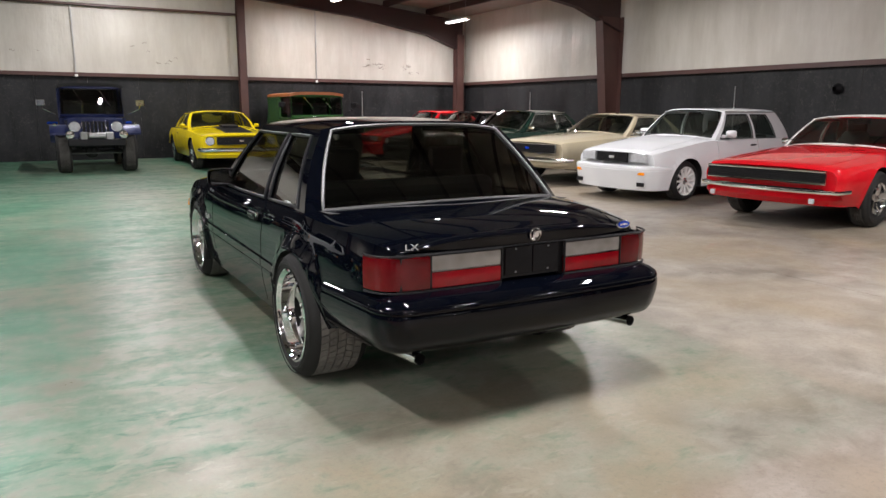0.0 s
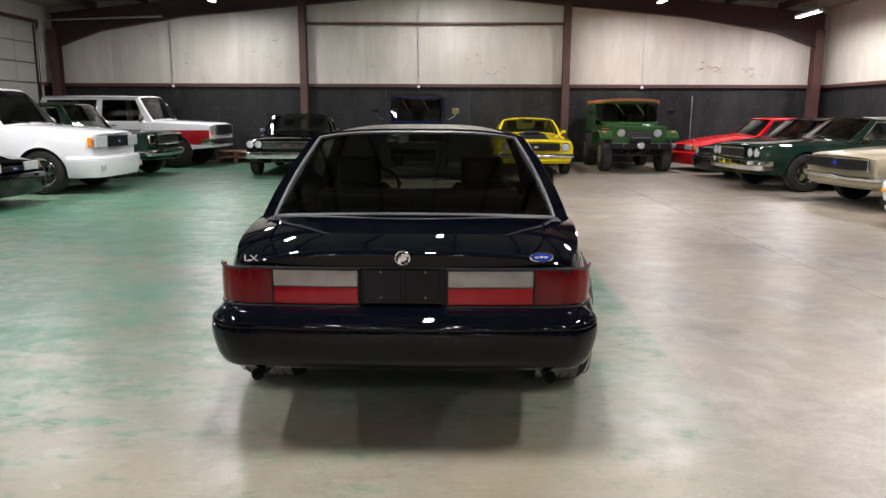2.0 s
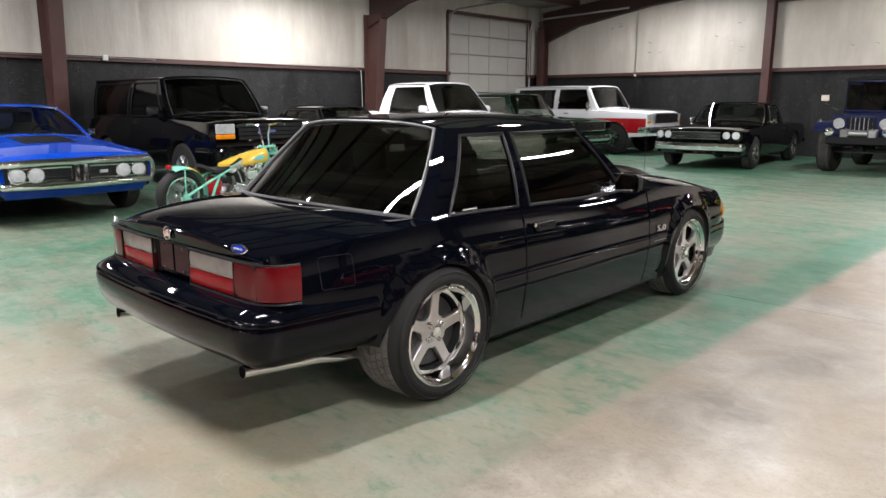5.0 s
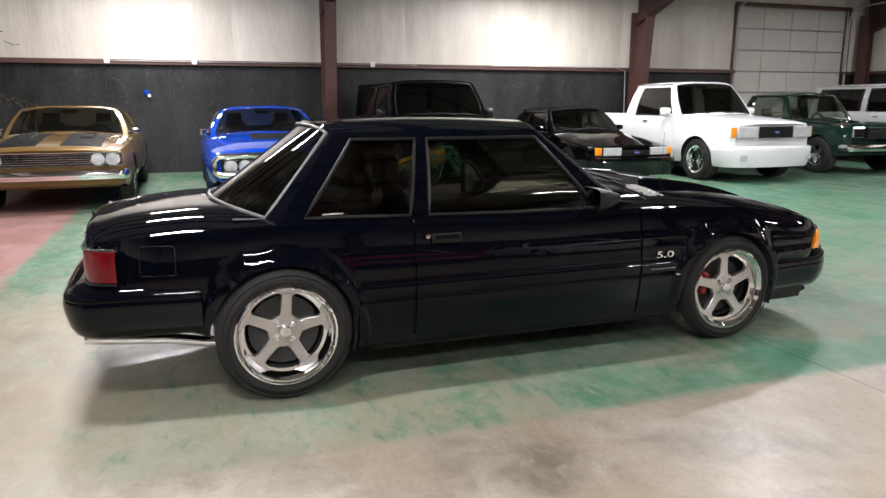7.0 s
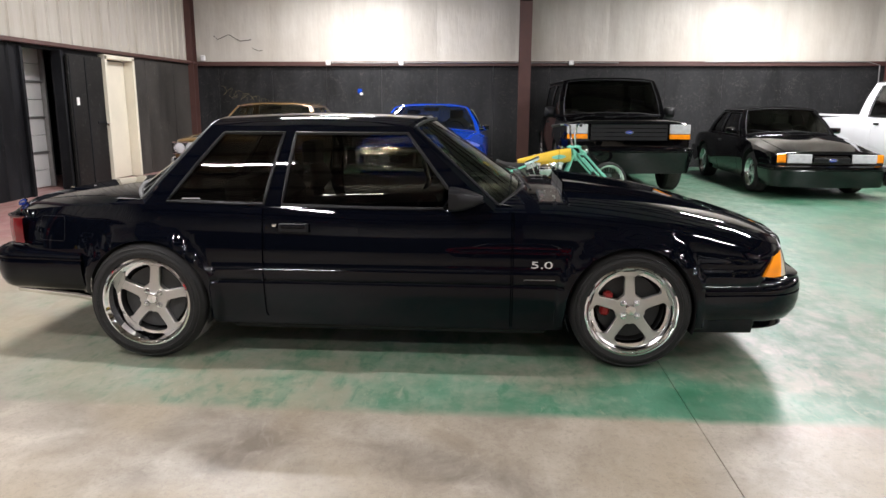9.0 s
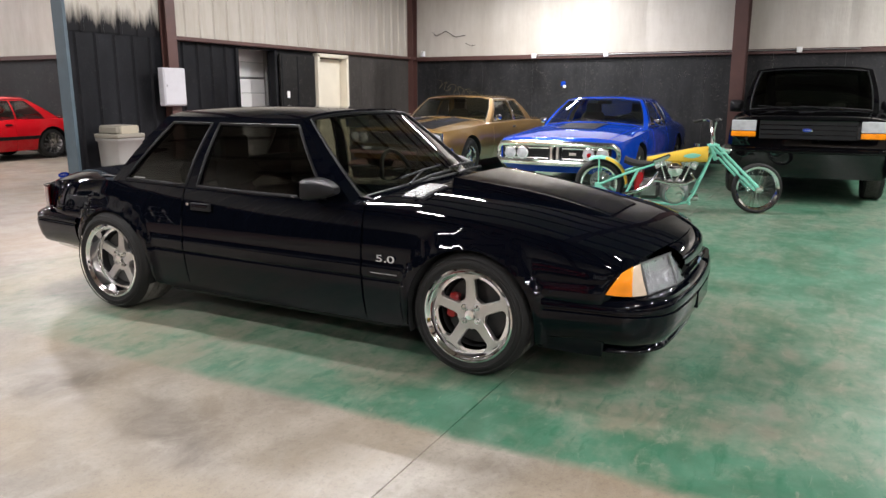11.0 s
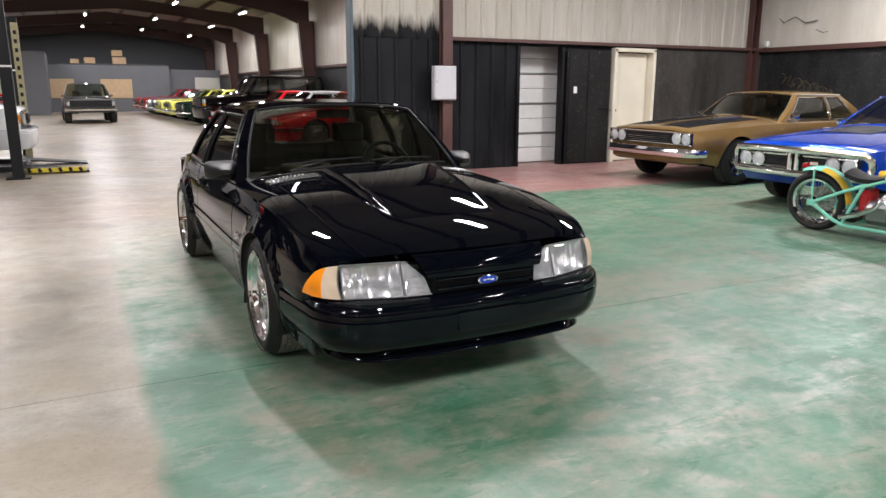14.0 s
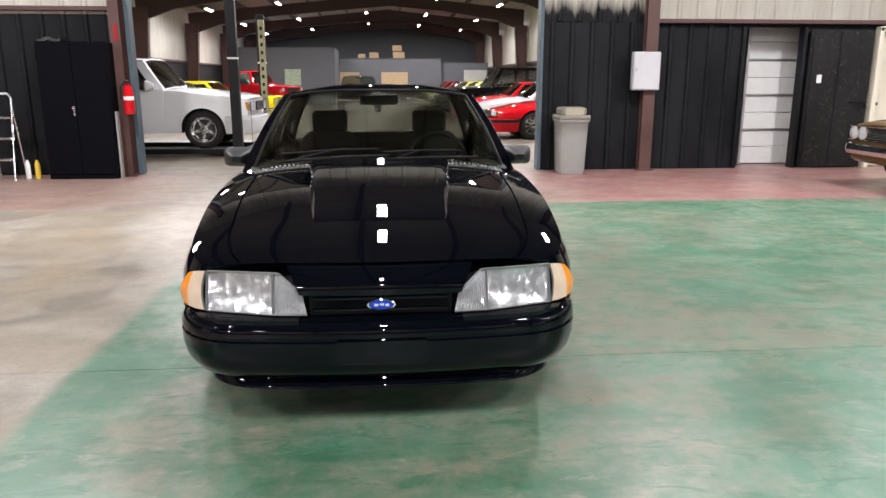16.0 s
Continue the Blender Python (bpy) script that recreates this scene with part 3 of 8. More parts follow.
build_floor()
wall_n, pl_n, rot_n = wall_run("wall_north", "dark boarded wall under white sagging insulation", (X0, Y1), (X1, Y1), (0, -1), 5)
wall_e, pl_e, rot_e = wall_run("wall_east", "dark boarded wall under white sagging insulation", (X1, Y1), (X1, -8), (-1, 0), 5)
wall_w, pl_w, rot_w = wall_run("wall_west", "dark boarded wall with a tall roller door", (X0, -8), (X0, Y1), (1, 0), 5, holes=((19.9, 23.62, 3.82),))
hall_e, _, _ = wall_run("wall_hall_east", "dark boarded hall wall under white insulation", (HALL_E, -6.3), (HALL_E, HALL), (-1, 0), 5, joints=2.44)
hall_w, _, _ = wall_run("wall_hall_west", "dark boarded hall wall under white insulation", (HALL_W, HALL), (HALL_W, -7.78), (1, 0), 5, joints=2.44)
lone("wall_hall_end", Geo().box((-0.4, HALL - 0.1, 3.0), (22.6, 0.2, 6.2)), M["grey_wall"], "dim grey end wall of the hall", "wall", kind="structure")

# upper girt of the gable between its posts
lone("gable_girt", Geo().box(((-4.17 + 3.32) / 2, 16.2, 3.9), (7.3, 0.1, 0.06), 0.006), M["iron"], "steel girt across the gable wall", "girt", kind="structure")
for x in (-4.17, 3.32):
    h_column(x, 16.12, rafter_z(x) + 0.1, 0.22, 0.2, "y")
for x, y in ((10.3, 16.0), (-11.25, 16.0)):
    h_column(x, y, rafter_z(x) + 0.05, 0.26, 0.24, "y")
for y in (8.76, 1.2):
    h_column(10.35, y, EAVE - 0.1, 0.3, 0.26, "x", taper=0.36, base=-1)
    h_column(-11.3, y, EAVE - 0.1, 0.26, 0.24, "x", taper=0.36, base=1)
    rafter(y)
h_column(-11.25, -6.06, EAVE - 0.1, 0.2, 0.24, "x")
rafter(-6.2)
for y in (-22.9, -30.2, -37.5, -44.8):
    h_column(HALL_E - 0.25, y, 3.9, 0.3, 0.26, "x", taper=0.3, base=-1)
    h_column(HALL_W + 0.25, y, 3.9, 0.3, 0.26, "x", taper=0.3, base=1)
    rafter(y, HALL_W, HALL_E)
rafter(16.1)
# roof deck, then purlins
g = Geo()
for xa, xb in ((X0 - 0.1, RIDGE), (RIDGE, X1 + 0.1)):
    def deck_pt(u, v, xa=xa, xb=xb):
        x, y = lerp(xa, xb, u), lerp(HALL, Y1 + 0.1, v)
        return Vector((x, y, rafter_z(x) + 0.74 - 0.05 * abs(math.sin(u * 7 * math.pi)) + 0.01 * noise.noise(Vector((x, y, 0)))))
    g.grid(patch(deck_pt, 42, 60))
    g.grid([[p + Vector((0, 0, 0.1)) for p in r] for r in patch(deck_pt, 2, 2)])
lone("ceiling", g, M["roof_sheet"], "yellowed white insulation between the roof purlins", "ceiling", kind="structure", sharp=80)
for k in range(1, 15):
    x = lerp(X0, X1, k / 15)
    lone("purlin", Geo().box((x, (HALL + Y1) / 2, rafter_z(x) + 0.6), (0.07, Y1 - HALL, 0.2), 0.01), M["iron_dark"], "dark steel purlin along the roof", "purlin", kind="structure")
for y in (13.8, 5.8, -2.3):
    for x in (8.95, 5.4, 0.0, -6.1) if y > 10 else (7.0, 3.6, 0.0, -3.2, -6.4, -9.6):
        strip_light(x, y)
for y in (-10.6, -18.0, -25.6, -33.0, -40.2):
    for x in (6.7, 4.0, 0.65, -2.35, -4.9):
        strip_light(x, y, hall_glow)

# ---------------------------------------------------------------- south wall with its doors and the wide opening
def ribbed(name, x0, x1, z0, z1, y, mat, parent, pitch=0.3, rib=0.03):
    g = Geo()
    rows = [[], []]
    x = x0
    while x < x1 - 1e-4:
        for o, r in ((0.0, 0), (pitch * 0.72, 0), (pitch * 0.79, rib), (pitch * 0.93, rib)):
            if x + o <= x1:
                rows[0].append((x + o, y + r, z0)); rows[1].append((x + o, y + r, z1))
        x += pitch
    rows[0].append((x1, y, z0)); rows[1].append((x1, y, z1))
    g.grid(rows)
    return part(name, g, mat, parent, sharp=20)


core = Geo()
for xa, xb, za, zb in ((X0, -8.55, 0, 6), (-8.55, -7.58, 2.12, 6), (-7.58, -7.5, 0, 6), (-7.5, -6.45, 0, 6), (-6.45, -5.5, 2.12, 6), (-5.5, -2.42, 0, 6), (-2.42, 3.5, 3.7, 6), (3.5, X1, 0, 6)):
    core.box(((xa + xb) / 2, Y0 - 0.11, (za + zb) / 2), (xb - xa, 0.14, zb - za))
wall_s = lone("wall_south", core, M["black_sheet"], "black and white ribbed sheet wall with doorways", "wall", kind="structure")
ribbed("wall_sheet", -5.5, -2.42, 0.02, BAND, Y0 - 0.03, M["black_sheet"], wall_s)
ribbed("wall_sheet", 3.5, X1, 0.02, BAND + 0.05, Y0 - 0.03, M["black_sheet"], wall_s)
ribbed("wall_sheet", X0, -2.42, BAND + 0.01, 5.7, Y0 - 0.03, M["south_upper"], wall_s, 0.3, 0.025)
ribbed("wall_sheet", 3.5, X1, BAND + 0.06, 5.7, Y0 - 0.03, M["vinyl"], wall_s, 0.3, 0.025)
ribbed("wall_sheet", -2.42, 3.5, 3.72, 5.7, Y0 - 0.03, M["vinyl"], wall_s, 0.3, 0.025)
k = X0
while k < -8.62:
    k1 = min(-8.62, k + 1.22)
    part("wall_board", Geo().box(((k + k1) / 2, Y0 - 0.02, BAND / 2), (k1 - k - 0.006, 0.02, BAND), 0.003), M["scuffed_board"], wall_s)
    k = k1
part("girt", Geo().box(((X0 - 4.0) / 2, Y0 + 0.03, BAND + 0.02), (X0 * -1 - 4.0, 0.1, 0.06), 0.006), M["iron"], wall_s)
part("girt", Geo().box(((3.6 + X1) / 2, Y0 + 0.03, BAND + 0.13), (X1 - 3.6, 0.1, 0.06), 0.006), M["iron"], wall_s)
# jambs of the opening
lone("trim_jamb", Geo().box((-2.385, Y0 - 0.1, 1.85), (0.05, 0.22, 3.7), 0.006), M["blue_steel"], "blue grey steel jamb of the wide opening", "jamb", kind="structure")
lone("trim_jamb", Geo().box((3.5, Y0 - 0.08, 1.85), (0.06, 0.2, 3.7), 0.006), M["blue_steel"], "blue grey steel jamb of the wide opening", "jamb", kind="structure")
h_column(-4.0, Y0 + 0.07, 5.2, 0.12, 0.18, "y")
h_column(3.605, Y0 + 0.11, 4.4, 0.2, 0.14, "y")

# ---------------------------------------------------------------- wheels
_wheels = {}


def star_spokes(n, r_in, r_out, w_in, w_out, dish, thick, gap_to=None):
    """One flat spoke along +z, dished, as a plate with chamfered rim; turned n times by the caller."""
    g = Geo()
    front, back, mid = [], [], []
    for i in range(7):
        t = i / 6
        r = lerp(r_in, r_out, t)
        w = lerp(w_in, w_out, t ** 1.4)
        x = dish * (1 - t) ** 1.6
        front.append((r, w * 0.82, -x))
        mid.append((r, w, -x - thick * 0.35))
        back.append((r, w * 0.9, -x - thick))
    rows = []
    for f, m_, b in zip(front, mid, back):
        rows.append([(b[2], -b[1], b[0]), (m_[2], -m_[1], m_[0]), (f[2], -f[1], f[0]), (f[2], f[1], f[0]), (m_[2], m_[1], m_[0]), (b[2], b[1], b[0])])
    g.grid(rows, closed=True)
    return g


def slot_spoke(r_in, r_out, depth, thick, n=5):
    """One spoke of a dished centre along +z, widening to its neighbours at the hub and at the outer ring, so that rounded slots stay between."""
    k = math.tan(math.pi / n) * 1.002
    ra, rb = 0.32 * r_out, r_out - 0.007
    g, rows = Geo(), []
    rs = [r_in, ra] + [lerp(ra, rb, t) for t in (0.03, 0.08, 0.15, 0.25, 0.4, 0.55, 0.7, 0.8, 0.88, 0.94, 0.98)] + [rb, r_out]
    for r in rs:
        full = r * k
        if r <= ra + 1e-6 or r >= rb - 1e-6:
            w = full
        else:
            t = (r - ra) / (rb - ra)
            slim = lerp(0.028, 0.024, t)
            a = max(0.0, 1 - t / 0.17)
            b = max(0.0, 1 - (1 - t) / 0.2)
            w = slim + (full - slim) * max(1 - math.sqrt(max(0, 1 - a * a)), 1 - math.sqrt(max(0, 1 - b * b)))
        x = -depth - 0.004 * math.sin(math.pi * min(1, r / r_out))
        e = min(0.004, w * 0.2) if ra < r < rb else 0.0
        rows.append([(x - thick, -w, r), (x - e, -w, r), (x, -w + e, r), (x, w - e, r), (x - e, w, r), (x - thick, w, r)])
    g.grid(rows)
    return g


def wheel_meshes(key, R, rim, width, style, rim_mat, tread_blocks=0):
    """Meshes of a wheel about the x axis, its outer face at x = 0 and its body towards -x."""
    if key in _wheels:
        return _wheels[key]
    d = {}
    w = width
    g = Geo()
    sh = min(0.035, w * 0.16)
    g.lathe([(rim - 0.004, -0.012), (rim + 0.010, 0.004), (rim + (R - rim) * 0.45, 0.010), (R - 0.03, 0.0), (R - 0.012, -sh * 0.5), (R - 0.002, -sh), (R, -sh - 0.01)], 56)
    g.lathe([(R, -w + sh + 0.01), (R - 0.012, -w + sh * 0.5), (R - 0.03, -w), (rim + 0.01, -w - 0.004), (rim - 0.004, -w + 0.012)], 56)
    for k in (0.35, 0.7):
        rr = rim + (R - rim) * k
        g.lathe([(rr - 0.003, 0.0085), (rr, 0.0125), (rr + 0.003, 0.0085)], 56)
    d["tyre"] = g.mesh("tyre", M["rubber"])
    g = Geo()
    a0, a1, nb = -sh - 0.008, -w + sh + 0.008, tread_blocks or 44
    lanes = 5
    g.lathe([(R - 0.008, a0 + 0.002), (R - 0.008, a1 - 0.002)], 56)
    lw = (a0 - a1) / lanes
    for lane in range(lanes):
        x0 = a0 - lane * lw - 0.003
        x1 = a0 - (lane + 1) * lw + 0.003
        for k in range(nb):
            t0 = (k + 0.5 * (lane % 2)) * 2 * math.pi / nb
            t1 = t0 + 2 * math.pi / nb * 0.88
            sk = 0.25 * 2 * math.pi / nb * (1 if lane < lanes / 2 else -1)
            lug = R + (0.012 if tread_blocks and tread_blocks < 40 else 0.0)
            top = [Vector((x, lug * math.cos(t), lug * math.sin(t))) for x, t in ((x0, t0), (x0, t1), (x1, t1 + sk), (x1, t0 + sk))]
            low = [Vector((p.x, p.y * (R - 0.009) / lug, p.z * (R - 0.009) / lug)) for p in top]
            n0 = len(g.v)
            g.v += top + low
            g.f += [(n0, n0 + 1, n0 + 2, n0 + 3)] + [(n0 + a, n0 + (a + 1) % 4, n0 + 4 + (a + 1) % 4, n0 + 4 + a) for a in range(4)]
    d["tread"] = g.mesh("tread", M["tread" if key.startswith("coupe") else "mud_tread"], weld=0)
    g = Geo()
    g.lathe([(rim + 0.004, 0.004), (rim + 0.006, -0.003), (rim - 0.008, -0.006), (rim - 0.014, -0.018), (rim - 0.02, -0.05 if w > 0.15 else -0.02), (rim - 0.035, -0.07 if w > 0.15 else -0.03), (rim - 0.045, -w * 0.8), (rim - 0.005, -w)], 56)
    if style == "five":
        dp = 0.076 if w > 0.25 else 0.036
        g = Geo().lathe([(rim + 0.004, 0.002), (rim + 0.007, 0.006), (rim - 0.001, 0.009), (rim - 0.007, 0.003), (rim - 0.01, -0.006), (rim - 0.017, -0.012), (rim - 0.02, -dp * 0.75), (rim - 0.03, -dp - 0.004), (rim - 0.045, -dp - 0.006)], 72)
        g.lathe([(rim - 0.032, -dp - 0.02), (rim - 0.04, -w * 0.8), (rim - 0.005, -w)], 48)
    d["wheel"] = g.mesh("wheel", M["chrome"] if style == "five" else rim_mat)
    g = Geo()
    g.lathe([(0.002, -0.11), (rim * 0.72, -0.11), (rim * 0.72, -0.13), (0.002, -0.13)], 40)
    d["brake_disc"] = g.mesh("brake_disc", M["dark_metal"])
    g = Geo()
    g.lathe([(0.002, -w * 0.85), (rim - 0.04, -w * 0.85)], 32)
    if style == "five":
        g.lathe([(rim - 0.05, -0.075), (rim - 0.045, -w * 0.85)], 32)
    d["backing"] = g.mesh("backing_plate", M["under"])
    if style == "five":
        d["spoke"], d["n"] = slot_spoke(0.02, rim - 0.03, 0.076 if w > 0.25 else 0.036, 0.03).mesh("spoke", rim_mat), 5
    elif style == "five_wide":
        d["spoke"], d["n"] = star_spokes(5, 0.04, rim - 0.01, 0.05, 0.03, 0.02, 0.03).mesh("spoke", rim_mat), 5
    elif style == "ten":
        d["spoke"], d["n"] = star_spokes(12, 0.05, rim - 0.012, 0.016, 0.012, 0.02, 0.03).mesh("spoke", rim_mat), 12
    elif style == "steelie":
        d["spoke"], d["n"] = star_spokes(8, 0.04, rim - 0.012, 0.03, 0.045, 0.015, 0.02).mesh("spoke", rim_mat), 8
    g = Geo()
    g.lathe([(0.002, 0.0), (0.022, -0.002), (0.03, -0.012), (0.034, -0.026), (0.07, -0.03), (0.078, -0.036), (0.08, -0.07)], 28)
    if style == "five":
        dp = 0.074 if w > 0.25 else 0.034
        g = Geo().lathe([(0.002, -dp + 0.02), (0.024, -dp + 0.018), (0.029, -dp + 0.01), (0.031, -dp - 0.01)], 28)
    d["hub"] = g.mesh("hub_cap", M["chrome"] if style != "steelie" else rim_mat)
    g = Geo()
    if style == "five":
        g.lathe([(0.001, -dp + 0.02), (0.008, -dp + 0.018), (0.011, -dp + 0.01), (0.011, -dp), (0.016, -dp + 0.003), (0.018, -dp - 0.004)], 12, c=(0, 0, 0.049))
        d["nut_n"] = (4, 0)
    else:
        g.lathe([(0.001, -0.012), (0.008, -0.014), (0.011, -0.022), (0.011, -0.04)], 8, c=(0, 0, 0.052))
        d["nut_n"] = (5, 0)
    d["nuts"] = g.mesh("lug_nut", M["chrome"])
    _wheels[key] = d
    return d


def put_wheel(car, d, x, y, z, turn=0.0, steer=0.0, caliper=False):
    s = 1 if x > 0 else -1
    m = pose(x, y, z, 0, 0, (0 if s > 0 else 180) + steer)
    rim = part("wheel", d["wheel"], None, car, m=m @ pose(0, 0, 0, turn, 0, 0))
    for key, name in (("tyre", "tyre"), ("tread", "tread"), ("hub", "hub_cap"), ("brake_disc", "brake_disc"), ("backing", "backing_plate")):
        part(name, d[key], None, rim)
    n = d["nut_n"][0]
    for k in range(n):
        part("lug_nut", d["nuts"], None, rim, m=pose(0, 0, 0, 360 * (k + 0.5) / n, 0, 0))
    for k in range(d["n"]):
        part("spoke", d["spoke"], None, rim, m=pose(0, 0, 0, 360 * k / d["n"], 0, 0))
    if caliper:
        g = Geo().box((-0.085, 0.0, 0.12), (0.05, 0.13, 0.05), 0.012)
        part("brake_caliper", g, M["caliper"], rim, m=pose(0, 0, 0, 80 * s - turn, 0, 0))
    return rim


# ---------------------------------------------------------------- car bodies
class Body:
    """The outer surface of a car by a few tables along its length (y forward, z up, x to the right)."""

    def __init__(self, y0, y1, yf, yr, wz, arch, W, zlow, zbelt, ztop, zrows, zw=0.55, tuck=0.07, tumble=0.05, crown=3.2, flare=0.0, flare_w=0.05,
                 moldings=(), seams=(), hood_seam=0.0, hood_y0=0.0, hood_y1=0.0, deck_y1=-9.0, bulge=None, extra_u=(), bow=0.0):
        self.y0, self.y1, self.yf, self.yr, self.wz, self.arch = y0, y1, yf, yr, wz, arch
        self.W, self.zlow, self.zbelt, self.ztop, self.zrows = W, zlow, zbelt, ztop, zrows
        self.zw, self.tuck, self.tumble, self.crown, self.flare, self.flare_w = zw, tuck, tumble, crown, flare, flare_w
        self.moldings, self.seams, self.hood_seam, self.hood_y0, self.hood_y1, self.deck_y1 = moldings, seams, hood_seam, hood_y0, hood_y1, deck_y1
        self.bulge, self.extra_u, self.bow = bulge, list(extra_u), bow

    def low(self, y):
        z = table(self.zlow, y, False)
        for yc in (self.yf, self.yr):
            dy = abs(y - yc)
            if dy < self.arch:
                z = max(z, self.wz + math.sqrt(self.arch ** 2 - dy * dy))
        return z

    def side(self, y, z):
        w, zb = table(self.W, y), table(self.zbelt, y)
        z0 = table(self.zlow, y, False)
        if z > self.zw:
            x = w - self.tumble * ((z - self.zw) / max(0.05, zb - self.zw)) ** 2
        else:
            x = w - self.tuck * ((self.zw - z) / max(0.05, self.zw - z0)) ** 2
        for a, b, y0, y1, h in self.moldings:
            if a <= z <= b and y0 <= y <= y1:
                x += h
        if self.flare:
            for yc in (self.yf, self.yr):
                r = math.hypot(y - yc, z - self.wz) - self.arch
                if z > self.wz - 0.1 and r < self.flare_w:
                    t = min(1, max(0, (self.flare_w - r) / 0.022))
                    x += self.flare * t * t * (3 - 2 * t)
        return x

    def top(self, y, u):
        """The point at the share u from the shoulder (0) to the middle (1)."""
        zb, zt = table(self.zbelt, y), table(self.ztop, y)
        x = self.side(y, zb) * (1 - u)
        z = zb + (zt - zb) * (1 - (1 - u) ** self.crown)
        if self.bulge:
            z += self.bulge(x, y)
        return Vector((x, y, z))

    def stations(self):
        ys = set()
        n = 64
        for i in range(n + 1):
            ys.add(round(lerp(self.y0, self.y1, i / n), 4))
        for yc in (self.yf, self.yr):
            for k in range(0, 25):
                ys.add(round(yc - self.arch * math.cos(math.pi * k / 24) * 0.9999, 4))
            for e in (0.012, 0.03, 0.05, 0.075):
                ys.add(round(yc - self.arch - e, 4)); ys.add(round(yc + self.arch + e, 4))
        for y, *_ in self.seams:
            ys = {a for a in ys if abs(a - y) > 0.012}
            ys |= {y - 0.008, y - 0.003, y + 0.003, y + 0.008}
        for e in (0.004, 0.012, 0.03, 0.06):
            ys.add(self.y0 + e); ys.add(self.y1 - e)
        return sorted(ys)

    def levels(self):
        zs = set(self.zrows)
        return sorted(zs)


def body_shell(car, B, mat, label=""):
    """Sides, hood, deck and ends in one skin, with sunk panel seams, then the wells and the underside."""
    ys, zs = B.stations(), B.levels()
    us = [0.0, 0.012, 0.03, 0.06, 0.1, 0.16, 0.24, 0.34, 0.46, 0.6, 0.74, 0.88, 1.0]
    if B.hood_seam:
        us = sorted(us + [B.hood_seam - 0.008, B.hood_seam - 0.003, B.hood_seam + 0.003, B.hood_seam + 0.008])
    us = sorted(set(us + B.extra_u))
    g = Geo()
    rows = []
    for y in ys:
        lo, zb = B.low(y), table(B.zbelt, y)
        half = []
        for z in [lo] + zs + [zb]:
            z = min(max(z, lo), zb)
            sink = 0.0
            for ys_, z0, z1, _ in B.seams:
                if abs(y - ys_) < 0.004 and z0 <= z <= z1:
                    sink = 0.009
            half.append(Vector((B.side(y, z) - sink, y, z)))
        for u in us[1:]:
            p = B.top(y, u)
            if B.hood_seam and abs(u - B.hood_seam) < 0.004 and (B.hood_y0 < y < B.hood_y1 or B.y0 + 0.02 < y < B.deck_y1):
                p.z -= 0.008
            for ys_, _, _, full in B.seams:
                if full and abs(y - ys_) < 0.004 and u > B.hood_seam - 0.01:
                    p.z -= 0.008
            half.append(p)
        if B.bow and y > B.y1 - 0.45:
            t = (y - B.y1 + 0.45) / 0.45
            w = max(0.3, half[-1 - len(us) + 1].x)
            for p in half:
                p.y += B.bow * t * t * max(0, 1 - (p.x / w) ** 2)
        rows.append([Vector((-p.x, p.y, p.z)) for p in half] + half[-2::-1])
    g.grid(rows)
    for r in (rows[0], rows[-1]):
        n = len(r)
        g.grid([[r[i], r[n - 1 - i]] for i in range(n // 2 + 1)])
    shell = part("body", g, mat, car, label, sharp=28)
    # underside
    g = Geo()
    yy = [B.y0 + 0.05] + [lerp(B.y0, B.y1, k / 12) for k in range(1, 12)] + [B.y1 - 0.05]
    g.grid([[(-B.side(y, table(B.zlow, y, False)) + 0.12, y, table(B.zlow, y, False) + 0.05), (B.side(y, table(B.zlow, y, False)) - 0.12, y, table(B.zlow, y, False) + 0.05)] for y in yy])
    part("floor_pan", g, M["under"], car)
    for yc in (B.yf, B.yr):
        for s in (-1, 1):
            g = Geo()
            arc = []
            z0 = table(B.zlow, yc, False)
            a0 = math.asin(max(-1, min(1, (z0 - B.wz) / B.arch)))
            for k in range(25):
                t = lerp(a0, math.pi - a0, k / 24)
                if B.wz + B.arch * math.sin(t) < table(B.zlow, yc + B.arch * math.cos(t), False) - 0.004:
                    continue
                arc.append((yc + B.arch * math.cos(t), B.wz + B.arch * math.sin(t)))
            ring = [Vector((s * (B.side(y, max(z, B.low(y) if abs(y - yc) < B.arch * 0.999 else z)) - 0.004), y, z)) for y, z in arc]
            inner = [Vector((s * 0.46, y, z)) for y, z in arc]
            g.grid([ring, inner])
            g.poly(inner)
            part("wheel_well", g, M["under"], car)
    return shell


def bar_sweep(prof, half, y, corner, back, sign=1, bow=0.0, n=8, taper=0.0):
    """A bumper: the profile (out, z) swept round a plan with rounded corners; it faces sign * y."""
    path = []
    xs = [lerp(-half + corner, half - corner, k / 14) for k in range(15)]
    left = []
    for k in range(n):
        t = math.pi / 2 * k / n
        left.append((-half + corner - corner * math.cos(t), -corner + corner * math.sin(t), -math.cos(t), math.sin(t)))
    path.append((-half + taper, -corner - back, -1, 0))
    path += left
    path += [(x, 0, 0, 1) for x in xs]
    path += [(-x, yy, -nx, ny) for x, yy, nx, ny in reversed(left)]
    path.append((half - taper, -corner - back, 1, 0))
    g = Geo()
    rows = []
    for x, yy, nx, ny in path:
        b = bow * (1 - (x / half) ** 2)
        rows.append([Vector((x + nx * o, (sign * (y + 0) + sign * (yy + b + ny * o)), z)) for o, z in prof])
    g.grid(rows)
    return g


